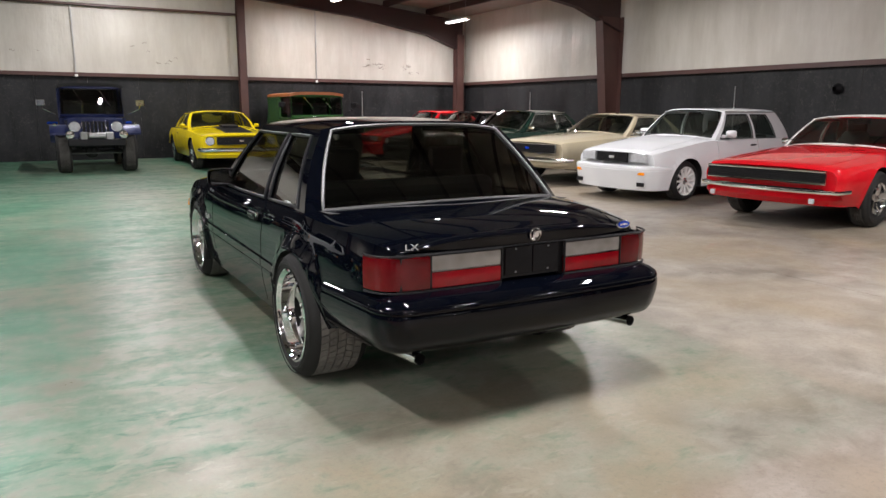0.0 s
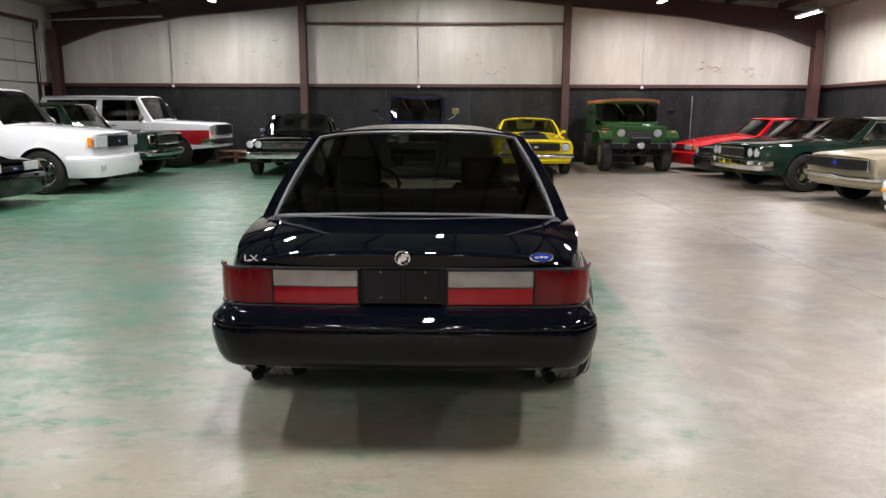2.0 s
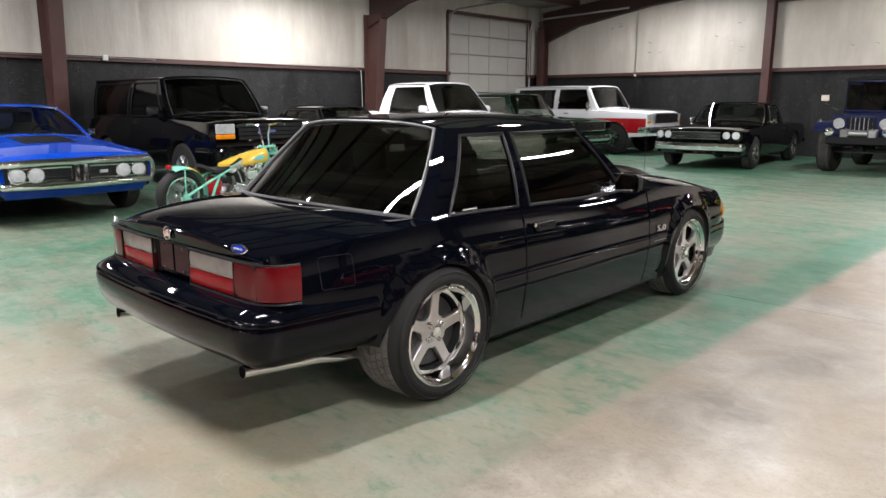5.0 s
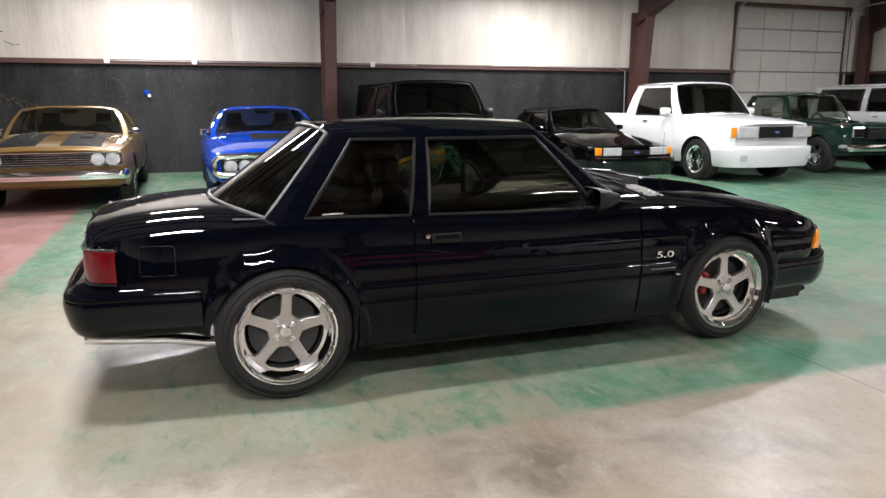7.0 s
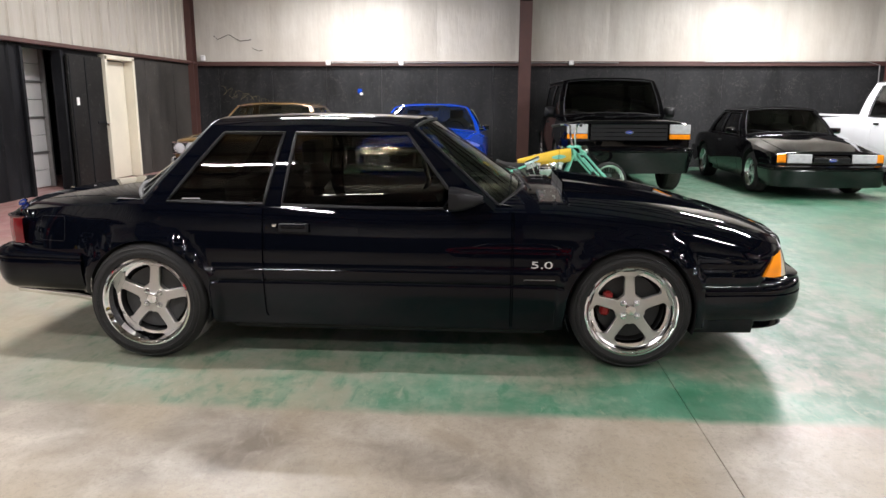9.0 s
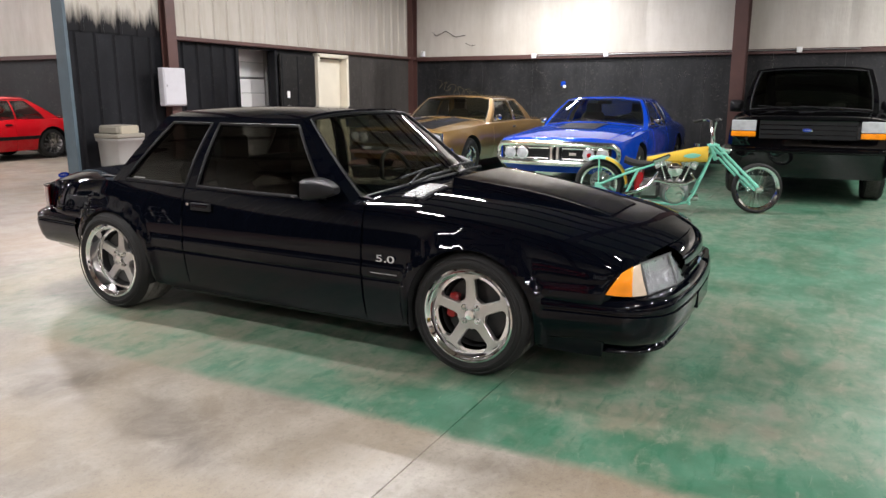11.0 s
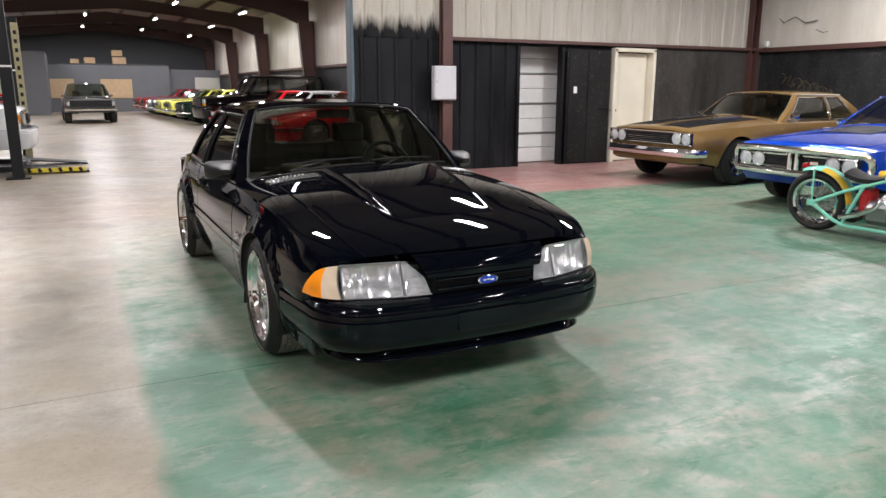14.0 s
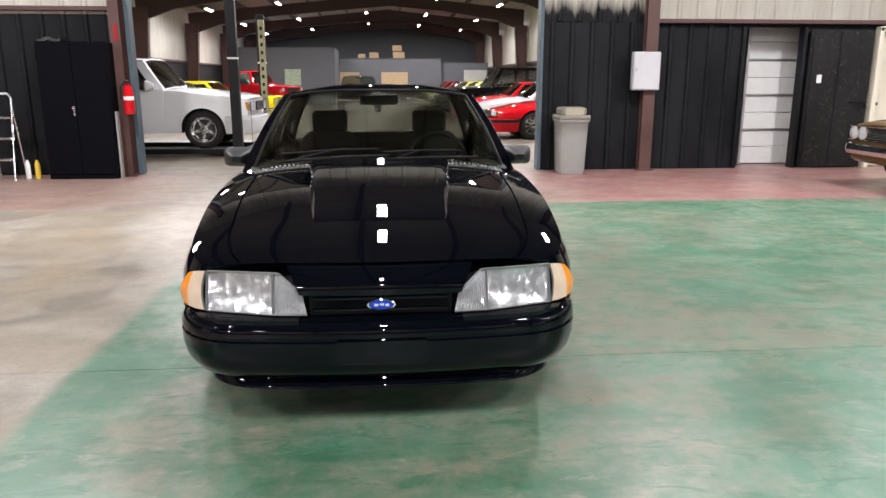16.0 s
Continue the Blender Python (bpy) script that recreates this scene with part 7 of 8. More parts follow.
    for s in (-1, 1):
        q = lambda y, z: (s * fw, y, z)
        part("side_pane", Geo().poly([q(0.38, 1.2), q(0.36, z1 - 0.06), q(-0.5, z1 - 0.06), q(-0.5, 1.2)]), M["glass_dark"], roof)
        part("rear_quarter", Geo().box((s * fw, -1.12, (z1 + 1.1) / 2), (0.04, 1.2, z1 - 1.1), 0.015), M["trim_black"] if jeep else P, roof)
        part("door_post", Geo().tube([q(-0.52, 1.12), q(-0.52, z1)], 0.03, 8), P, roof)
        part("door_seam", Geo().tube([(s * (hw + 0.001), 0.4, 0.62), (s * (hw + 0.001), -0.52, 0.62), (s * (hw + 0.001), -0.52, 1.12)], 0.005, 5), M["under"], car)
    part("rear_wall", Geo().box((0, -1.7, (z1 + 1.1) / 2), (2 * fw, 0.04, z1 - 1.1), 0.01), M["trim_black"] if jeep else P, roof)
    for s in (-1, 1):
        part("seat", Geo().box((s * 0.34, -0.15, 1.0), (0.44, 0.45, 0.14), 0.04).box((s * 0.34, -0.38, 1.26), (0.42, 0.12, 0.5), 0.05), M["interior"], car)
    ring = [Vector((-0.34 + 0.19 * math.cos(a), 0.2 + 0.1 * math.sin(a), 1.24 + 0.16 * math.sin(a))) for a in [2 * math.pi * k / 20 for k in range(20)]]
    part("steering_wheel", Geo().tube(ring, 0.014, 6, closed=True).tube([(-0.34, 0.2, 1.24), (-0.34, 0.45, 1.12)], 0.02, 6), M["trim_black"], car)
    if not jeep:
        for s in (-1, 1):
            part("bib_patch", Geo().box((s * 0.62, 0.9, 1.03), (0.26, 0.5, 0.01), 0.004), M["orange"], car)
    return car


off_roader("lifted dark blue open off-roader with a chrome grille and mud tyres", at(-0.78, 13.55, 179), "jeep_blue", "jeep")
off_roader("lifted green off-roader with a faded orange top", at(4.62, 14.15, 179), "olive", "cruiser")


# ---------------------------------------------------------------- the chopper motorcycle
M["mint"] = paint("mint_green_frame_paint", (0.2, 0.55, 0.42), 0.1)
M["mustard"] = paint("mustard_tank_paint", (0.6, 0.4, 0.05), 0.15)


def wire_wheel(bike, y, R, rim, width):
    g = Geo()
    sec = [(R - (R - rim) * 0.5 + (R - rim) * 0.5 * math.cos(a), width * 0.5 * math.sin(a)) for a in [2 * math.pi * k / 12 for k in range(12)]]
    g.lathe(sec, 44, "x", (0, y, R), closed=True)
    wheel = part("wheel", Geo().lathe([(rim + 0.01, -width * 0.4), (rim - 0.012, -width * 0.34), (rim - 0.02, 0), (rim - 0.012, width * 0.34), (rim + 0.01, width * 0.4)], 44, "x", (0, y, R)), M["chrome"], bike)
    part("tyre", g, M["rubber"], wheel)
    part("hub", Geo().lathe([(0.02, -0.06), (0.045, -0.055), (0.03, -0.03), (0.03, 0.03), (0.045, 0.055), (0.02, 0.06)], 18, "x", (0, y, R)), M["chrome"], wheel)
    for k in range(40):
        a = 2 * math.pi * k / 40
        b = a + (0.35 if k % 2 else -0.35)
        s = -1 if k % 4 < 2 else 1
        p = (s * 0.05, y + 0.042 * math.cos(b), R + 0.042 * math.sin(b))
        q = (0, y + (rim - 0.01) * math.cos(a), R + (rim - 0.01) * math.sin(a))
        part("spoke", Geo().tube([p, q], 0.0025, 4), M["chrome"], wheel)
    return wheel


def chopper():
    bike = thing("motorcycle", "mint green and mustard chopper motorcycle with chrome engine", "motorcycle", pose(-5.1, 1.23, 0, 0, 5, 8.5))
    yr, yf, R = -0.92, 0.92, 0.295
    wire_wheel(bike, yr, 0.3, 0.215, 0.15)
    front_wheel = wire_wheel(bike, yf, R, 0.245, 0.085)
    mint = M["mint"]
    for s in (-1, 1):
        g = Geo().tube([(s * 0.12, yr, 0.3), (s * 0.13, -0.72, 0.17), (s * 0.13, -0.6, 0.115), (s * 0.13, 0.0, 0.105), (s * 0.12, 0.13, 0.13), (s * 0.1, 0.2, 0.24), (s * 0.05, 0.3, 0.5), (s * 0.025, 0.37, 0.7)], 0.018, 8)
        rail = part("frame_rail", g, mint, bike, "mint green frame tube")
        part("top_tube", Geo().tube([(s * 0.12, yr, 0.3), (s * 0.12, -0.6, 0.45), (s * 0.08, -0.25, 0.58), (s * 0.03, 0.1, 0.64), (0, 0.35, 0.73)], 0.016, 8), mint, rail)
        part("seat_stay", Geo().tube([(s * 0.12, -0.62, 0.12), (s * 0.11, -0.45, 0.5)], 0.016, 8), mint, rail)
        part("axle_plate", Geo().box((s * 0.125, yr, 0.3), (0.03, 0.08, 0.06), 0.02), mint, rail)
    part("neck", Geo().tube([(0, 0.34, 0.8), (0, 0.42, 0.63)], 0.026, 12), mint, bike)
    for s in (-1, 1):
        leg = part("fork_leg", Geo().tube([(s * 0.09, 0.37, 0.82), (s * 0.09, 0.66, 0.54), (s * 0.1, 0.9, 0.3)], [0.015, 0.016, 0.024], 10), mint, bike, "mint green fork leg")
        part("spring_leg", Geo().tube([(s * 0.08, 0.47, 0.66), (s * 0.08, 0.72, 0.41), (s * 0.09, 0.86, 0.28)], 0.014, 8), mint, leg)
        part("axle_clamp", Geo().box((s * 0.1, 0.91, 0.295), (0.045, 0.08, 0.06), 0.015), M["chrome"], leg)
    for y, z in ((0.38, 0.805), (0.47, 0.71)):
        part("fork_clamp", Geo().box((0, y, z), (0.23, 0.07, 0.028), 0.01), mint, bike)
    g = Geo()
    for s in (-1, 1):
        g.tube([(s * 0.04, 0.38, 0.81), (s * 0.05, 0.36, 0.95), (s * 0.08, 0.37, 1.08), (s * 0.2, 0.36, 1.1), (s * 0.32, 0.27, 1.08)], 0.013, 8)
    bar = part("handlebar", g, M["chrome"], bike)
    for s in (-1, 1):
        part("grip", Geo().tube([(s * 0.24, 0.33, 1.096), (s * 0.34, 0.255, 1.075)], 0.019, 8), M["rubber"], bar)
        part("lever", Geo().tube([(s * 0.2, 0.39, 1.1), (s * 0.32, 0.33, 1.08)], 0.007, 6), M["chrome"], bar)
    lamp = part("headlamp", Geo().lathe([(0.045, 0.04), (0.055, 0.036), (0.058, 0.025), (0.046, -0.03), (0.02, -0.06), (0.001, -0.065)], 22, "y", (0, 0.53, 0.76)), M["chrome"], bike)
    part("lens", Geo().lathe([(0.001, 0.044), (0.03, 0.042), (0.048, 0.036)], 22, "y", (0, 0.53, 0.76)), M["lens_clear"], lamp)
    # tank: long and wedge-shaped
    rows = []
    for k in range(15):
        t = k / 14
        y = lerp(-0.36, 0.33, t)
        r = min(1, math.sin(math.pi * min(1, t * 0.75 + 0.03)) ** 0.55) * (1 if t < 0.93 else 0.85)
        zc = lerp(0.605, 0.675, t)
        hh = lerp(0.04, 0.115, min(1, t * 1.25))
        rows.append([(0.125 * r * math.copysign(abs(math.cos(a)) ** 0.8, math.cos(a)), y, zc + hh * math.copysign(abs(math.sin(a)) ** 0.8, math.sin(a)) * (1 if math.sin(a) > 0 else 0.6)) for a in [2 * math.pi * j / 20 for j in range(20)]])
    g = Geo().grid(rows, closed=True)
    g.poly(rows[0]).poly(rows[-1])
    tank = part("tank", g, M["mustard"], bike, "mustard tank with mint panels", sharp=60)
    for s in (-1, 1):
        part("tank_panel", Geo().grid([[(s * (0.127 + 0.003 * (1 - abs(z) / 0.03)), lerp(0.06, 0.25, j / 6), lerp(0.685, 0.7, j / 6) + z * math.sin(math.pi * (j + 0.4) / 6.8)) for j in range(7)] for z in (-0.03, 0.0, 0.03)]), mint, tank)
    part("filler_cap", Geo().lathe([(0.001, 0.03), (0.03, 0.025), (0.032, 0)], 14, "z", (0, 0.2, 0.79)), M["chrome"], tank)
    # rear fender close round the tyre, seat
    rows = []
    for k in range(19):
        a = lerp(radians(-12), radians(112), k / 18)
        rows.append([(0.1 * math.sin(b), yr + (0.345 - 0.03 * (1 - math.cos(b))) * math.cos(a), 0.3 + (0.345 - 0.03 * (1 - math.cos(b))) * math.sin(a)) for b in [lerp(-1.4, 1.4, j / 8) for j in range(9)]])
    fen = part("rear_fender", Geo().grid(rows), mint, bike, "mint rear fender with mustard panels", sharp=60)
    part("fender_panel", Geo().grid([[Vector(p) + Vector((0.004 * (1 if i > 1 else -1), 0.002, 0.003)) for i, p in enumerate(r[5:9])] for r in rows[2:14]]), M["mustard"], fen)
    for s in (-1, 1):
        part("fender_strut", Geo().tube([(s * 0.12, yr, 0.3), (s * 0.1, yr + 0.0, 0.635)], 0.009, 6), mint, fen)
    part("seat", slab(lambda u, v: Vector((lerp(-0.13, 0.13, u) * (1 - 0.35 * v), lerp(-0.62, -0.22, v), 0.575 + 0.05 * (2 * v - 1) ** 2 + 0.02 * (1 - (2 * u - 1) ** 2))), 8, 8, (0, 0, -0.04)), M["rubber"], bike, "low black leather seat")
    part("tail_lamp", Geo().box((0, yr - 0.14, 0.64), (0.07, 0.05, 0.05), 0.015), M["lens_red"], bike)
    # engine: two finned cylinders on a crankcase
    eng = part("crankcase", Geo().lathe([(0.001, -0.13), (0.12, -0.14), (0.15, -0.11), (0.155, 0.11), (0.12, 0.15), (0.001, 0.14)], 28, "x", (0, -0.03, 0.26)), M["steel"], bike)
    eng.matrix_basis = pose(0, -0.1, 0.255) @ Matrix.Scale(1.08, 4) @ pose(0, 0.1, -0.265)
    part("gear_case", Geo().box((0, -0.3, 0.27), (0.24, 0.24, 0.2), 0.05), M["steel"], eng)
    part("cam_cover", Geo().lathe([(0.001, 0.03), (0.09, 0.028), (0.105, 0.015), (0.11, 0.0)], 26, "x", (0.145, -0.02, 0.25)), M["chrome"], eng)
    part("points_cover", Geo().lathe([(0.001, 0.02), (0.035, 0.018), (0.04, 0.0)], 18, "x", (0.172, 0.03, 0.23)), M["chrome"], eng)
    part("oil_filter", Geo().lathe([(0.001, 0.13), (0.04, 0.125), (0.045, 0.11), (0.045, 0.0)], 18, "y", (0.05, 0.1, 0.2)), M["chrome"], eng)
    for tilt in (-23, 23):
        m4 = pose(0, -0.03, 0.27, -tilt, 0, 0)
        for k in range(7):
            z = 0.135 + 0.026 * k
            part("cooling_fin", Geo().lathe([(0.06, z), (0.112, z + 0.003), (0.112, z + 0.01), (0.06, z + 0.013)], 20, "z").move(m4), M["dark_metal"], eng)
        part("cylinder", Geo().lathe([(0.08, 0.1), (0.08, 0.3)], 18, "z").move(m4), M["dark_metal"], eng)
        part("cylinder_head", Geo().box((0, 0, 0.325), (0.2, 0.2, 0.05), 0.02).move(m4), M["alu"], eng)
        part("rocker_box", Geo().box((0, 0, 0.375), (0.2, 0.2, 0.06), 0.025).move(m4), M["chrome"], eng)
        for d in (-0.025, 0.025):
            part("pushrod_tube", Geo().tube([(0.13, d * 1.4, 0.08), (0.1, d, 0.35)], 0.011, 8).move(m4), M["chrome"], eng)
    part("air_cleaner", Geo().lathe([(0.001, 0.07), (0.05, 0.068), (0.075, 0.055), (0.085, 0.03), (0.085, 0.0), (0.001, 0.0)], 26, "x", (0.12, -0.03, 0.52)), M["chrome"], eng)
    part("primary_cover", Geo().box((-0.15, -0.15, 0.26), (0.07, 0.52, 0.2), 0.05), M["chrome"], eng)
    part("oil_tank", Geo().box((0, -0.44, 0.34), (0.2, 0.1, 0.26), 0.04), M["crimson"], bike)
    part("battery_box", Geo().box((0.02, -0.56, 0.21), (0.2, 0.14, 0.12), 0.02), M["trim_black"], bike)
    for pts in ([(0.08, 0.14, 0.48), (0.15, 0.2, 0.42), (0.17, 0.1, 0.36), (0.17, -0.1, 0.37), (0.16, -0.26, 0.4)], [(0.08, -0.22, 0.47), (0.15, -0.26, 0.4), (0.17, -0.32, 0.32), (0.17, -0.45, 0.25), (0.17, -0.62, 0.2)]):
        part("exhaust_pipe", Geo().tube(pts, 0.023, 12), M["chrome"], bike)
    part("drive_belt", Geo().tube([(-0.12, yr, 0.44), (-0.12, -0.2, 0.34), (-0.12, -0.2, 0.2), (-0.12, yr, 0.16)], 0.01, 6, closed=True), M["rubber"], bike)
    part("rear_sprocket", Geo().lathe([(0.03, 0.086), (0.13, 0.086), (0.13, 0.094), (0.03, 0.094)], 28, "x", (-0.2, yr, 0.3)), M["steel"], bike)
    for s in (-1, 1):
        part("foot_peg", Geo().tube([(s * 0.12, 0.16, 0.15), (s * 0.27, 0.16, 0.15)], 0.016, 8), mint, bike)
    # the front end stands turned to its stop
    turned = Matrix.Translation((0, 0.375, 0.77)) @ Matrix.Rotation(radians(20), 4, Vector((0, -0.38, 0.925))) @ Matrix.Translation((0, -0.375, -0.77))
    for ob in [front_wheel] + [o for o in bike.children if o.name.split(".")[0] in ("fork_leg", "fork_clamp", "handlebar", "headlamp")]:
        ob.matrix_basis = turned @ ob.matrix_basis
    part("side_stand", Geo().tube([(-0.12, 0.0, 0.12), (-0.27, 0.06, 0.032)], 0.011, 6), M["chrome"], bike)
    return bike


chopper()


# ---------------------------------------------------------------- fittings of the room
# roller door of the west wall
door = thing("door_roller", "closed white sectional roller door with tracks", "door", kind="structure")
for r in range(7):
    z0 = 0.01 + r * 0.545
    for c in range(4):
        y0_ = 11.92 + c * 0.925
        part("door_panel", Geo().box((X0 - 0.06, y0_ + 0.4625, z0 + 0.27), (0.04, 0.915, 0.535), 0.012), M["roller_white"], door)
    part("hinge_rail", Geo().box((X0 - 0.035, 13.77, z0 + 0.02), (0.012, 3.68, 0.02), 0.003), M["galv"], door)
for y in (11.88, 15.66):
    part("track", Geo().tube([(X0 + 0.08, y, 0.02), (X0 + 0.08, y, 3.6), (X0 + 0.16, y, 3.82), (X0 + 0.4, y, 3.92), (X0 + 3.6, y, 4.02)], 0.028, 8), M["galv"], door)
part("door_casing", Geo().box((X0 + 0.02, 11.84, 1.93), (0.12, 0.09, 3.86), 0.01).box((X0 + 0.02, 15.7, 1.93), (0.12, 0.09, 3.86), 0.01).box((X0 + 0.02, 13.77, 3.88), (0.12, 3.9, 0.1), 0.01), M["iron"], door)
lone("panel_backing", Geo().box((X0 - 0.2, 13.77, 2.0), (0.1, 4.2, 4.0)), M["galv"], "sheet behind the roller door", "wall", kind="structure")

# old paint scribbles on the boards behind the parked cars
M["scribble"] = surf("faded_yellow_paint_marks", (0.11, 0.095, 0.045), 0.8)
for k in range(5):
    pts = []
    y, z = -5.5 + 0.26 * k, 1.62 - 0.07 * k
    for j in range(16):
        a = j * 0.9 + k
        pts.append((X0 + 0.024, y + 0.02 * j + 0.07 * math.sin(a), z + 0.09 * math.cos(a * 0.8 + k) - 0.006 * j))
    lone("paint_scribble", Geo().tube(pts, 0.0035, 5), M["scribble"], "faded yellow scribble on the dark boards", "paint mark", "scribbles on the wall", kind="structure")

# conduit and boxes on the west girt
g = Geo().tube([(X0 + 0.13, -3.05, BAND + 0.03), (X0 + 0.13, 3.2, BAND + 0.03)], 0.011, 6)
cond = thing("conduit", "grey electrical conduit along the wall girt", "conduit")
part("pipe", g, M["galv"], cond)
for y in (-3.05, -1.45, 2.2):
    part("outlet_box", Geo().box((X0 + 0.14, y, BAND + 0.03), (0.05, 0.1, 0.1), 0.008), M["white_plastic"], cond)
cond2 = thing("conduit", "thin grey conduit dropping down the steel column", "conduit")
part("pipe", Geo().tube([(X0 + 0.13, 5.0, BAND + 0.05), (X0 + 0.13, 8.3, BAND + 0.05), (X0 + 0.13, 8.55, BAND - 0.02), (X0 + 0.13, 8.58, 0.9)], 0.012, 6), M["galv"], cond2)
for wx, y, a in ((X1 - 0.13, 5.5, 1.4), (X1 - 0.13, 12.6, 1.2)):
    lone("conduit", Geo().tube([(wx + 0.1, y, 0.1), (wx + 0.1, y, 1.85)], 0.011, 6), M["galv"], "short grey conduit on the black wall", "conduit")
lone("conduit", Geo().tube([(7.0, Y1 - 0.03, 0.3), (7.0, Y1 - 0.03, 1.9)], 0.013, 6), M["galv"], "short grey conduit on the black wall", "conduit")
lone("wall_horn", Geo().lathe([(0.001, 0.1), (0.09, 0.1), (0.1, 0.08), (0.04, 0.0)], 16, "x", (X1 - 0.13, 3.3, 1.75)), M["trim_black"], "small black horn fixed to the wall", "horn")
wd = thing("wall_dispenser", "small blue fitting on the black wall", "fitting")
part("bracket", Geo().box((X0 + 0.05, -2.38, 1.6), (0.05, 0.1, 0.1), 0.02), M["blue"], wd)
part("knob", Geo().lathe([(0.001, 0.05), (0.03, 0.045), (0.03, 0)], 12, "x", (X0 + 0.07, -2.34, 1.54)), M["white_plastic"], wd)
sens = lone("wall_sensor", Geo().box((X0 + 0.12, -5.85, BAND + 0.13), (0.08, 0.1, 0.13), 0.02), M["white_plastic"], "small white sensor box in the corner", "sensor")
# droppings of old wiring and torn facing on the white walls
scr = thing("loose_wire", "thin dark wire sagging on the white wall", "wire")
part("strand", Geo().tube([(X0 + 0.1, -5.6, 2.78), (X0 + 0.1, -5.5, 2.7), (X0 + 0.1, -5.25, 2.8), (X0 + 0.1, -5.0, 2.66), (X0 + 0.1, -4.75, 2.69)], 0.008, 5), M["trim_black"], scr)
part("strand", Geo().tube([(X0 + 0.1, -4.75, 2.52), (X0 + 0.1, -4.6, 2.45), (X0 + 0.1, -4.5, 2.47)], 0.006, 5), M["trim_black"], scr)
M["tear"] = surf("torn_facing", (0.17, 0.14, 0.11), 0.8)
rng = random.Random(11)
for k, (x, z, n) in enumerate(((-8.6, 3.55, 5), (-7.5, 2.9, 3), (-5.4, 3.1, 2), (-5.0, 3.5, 2), (-4.8, 2.75, 2), (0.6, 2.9, 3), (1.3, 2.65, 4), (-2.0, 2.6, 2), (7.4, 2.65, 8), (8.6, 2.6, 10), (6.9, 2.7, 4))):
    g = Geo()
    for j in range(n):
        cx, cz = x + rng.uniform(-0.3, 0.3), z + rng.uniform(-0.14, 0.14)
        pts = [(cx + 0.035 * i, Y1 - 0.105, cz + rng.uniform(-0.03, 0.03)) for i in range(4)]
        g.tube(pts, rng.uniform(0.003, 0.008), 5)
    lone("facing_tear", g, M["tear"], "torn scuffs in the white wall facing", "tear", group="tears in the wall facing", kind="structure")
for x in (-0.88, 5.52, -8.0):
    lone("trim_seam", Geo().box((x, Y1 - 0.105, 3.3), (0.03, 0.012, 2.2), 0.004), M["galv"], "pale seam strip on the white wall facing", "seam", kind="structure")
    lone("outlet_box", Geo().box((x, Y1 - 0.1, BAND - 0.02), (0.07, 0.05, 0.07), 0.008), M["white_plastic"], "small white outlet box on the girt", "outlet box", "outlet boxes on the girt")
pal = thing("pallet", "old timber pallet stack by the wall", "pallet", pose(-6.0, 15.7, 0))
for r in range(2):
    for k in range(5):
        part("board", Geo().box((0, -0.4 + 0.2 * k, 0.14 + 0.17 * r), (1.2, 0.12, 0.02), 0.004), M["wood"], pal)
    for x in (-0.5, 0, 0.5):
        part("bearer", Geo().box((x, 0, 0.065 + 0.17 * r), (0.1, 0.95, 0.125), 0.006), M["wood"], pal)

# south wall: doors, switch box, bin
d1 = thing("door_black", "black painted door standing part open", "door", pose(-6.47, Y0 + 0.01, 0), kind="structure")
ribs = Geo().box((-0.52, 0.03, 1.05), (1.0, 0.045, 2.06), 0.006)
M["dark_door"] = board_material("worn_black_door", (0.009, 0.0088, 0.0085), 0.6)
part("leaf", ribs, M["dark_door"], d1)
for x in (-0.06, -0.5):
    part("batten", Geo().box((x, 0.056, 1.05), (0.03, 0.012, 2.0), 0.003), M["black_sheet"], d1)
part("latch_rail", Geo().box((-0.86, 0.062, 1.02), (0.26, 0.02, 0.04), 0.005), M["black_sheet"], d1)
part("door_knob", Geo().lathe([(0.001, 0.09), (0.025, 0.08), (0.025, 0.06), (0.012, 0.05), (0.012, 0.02)], 14, "y", (-0.98, 0.03, 0.98)), M["chrome"], d1)
part("light_switch", Geo().box((-0.2, 0.066, 1.36), (0.075, 0.01, 0.12), 0.004), M["white_plastic"], d1)
d2 = thing("door_white", "closed cream door in a white frame", "door", kind="structure")
part("leaf", Geo().box((-8.07, Y0 - 0.11, 1.03), (0.88, 0.045, 2.04), 0.006), M["door_white"], d2)
part("door_frame", Geo().box((-7.6, Y0 - 0.02, 1.06), (0.07, 0.2, 2.12), 0.006).box((-8.55, Y0 - 0.02, 1.06), (0.07, 0.2, 2.12), 0.006).box((-8.075, Y0 - 0.02, 2.1), (1.02, 0.2, 0.07), 0.006), M["door_white"], d2)
part("door_knob", Geo().lathe([(0.001, 0.07), (0.025, 0.06), (0.025, 0.045), (0.012, 0.035), (0.012, 0)], 14, "y", (-7.72, Y0 - 0.085, 0.98)), M["dark_metal"], d2)
part("door_lock", Geo().lathe([(0.001, 0.02), (0.02, 0.018), (0.022, 0)], 12, "y", (-7.72, Y0 - 0.085, 1.2)), M["dark_metal"], d2)
fr = Geo().box((-5.47, Y0 - 0.06, 1.06), (0.06, 0.16, 2.12), 0.006).box((-6.43, Y0 - 0.06, 1.06), (0.05, 0.16, 2.12), 0.006)
lone("trim_door_frame", fr, M["black_sheet"], "black frame of the open doorway", "door frame", kind="structure")
rd = thing("door_roller", "narrow white sectional door seen through the doorway", "door", kind="structure")
for r in range(9):
    part("door_panel", Geo().box((-6.32, Y0 - 0.6, 0.145 + r * 0.275), (0.92, 0.04, 0.27), 0.01), M["white_plastic"], rd)
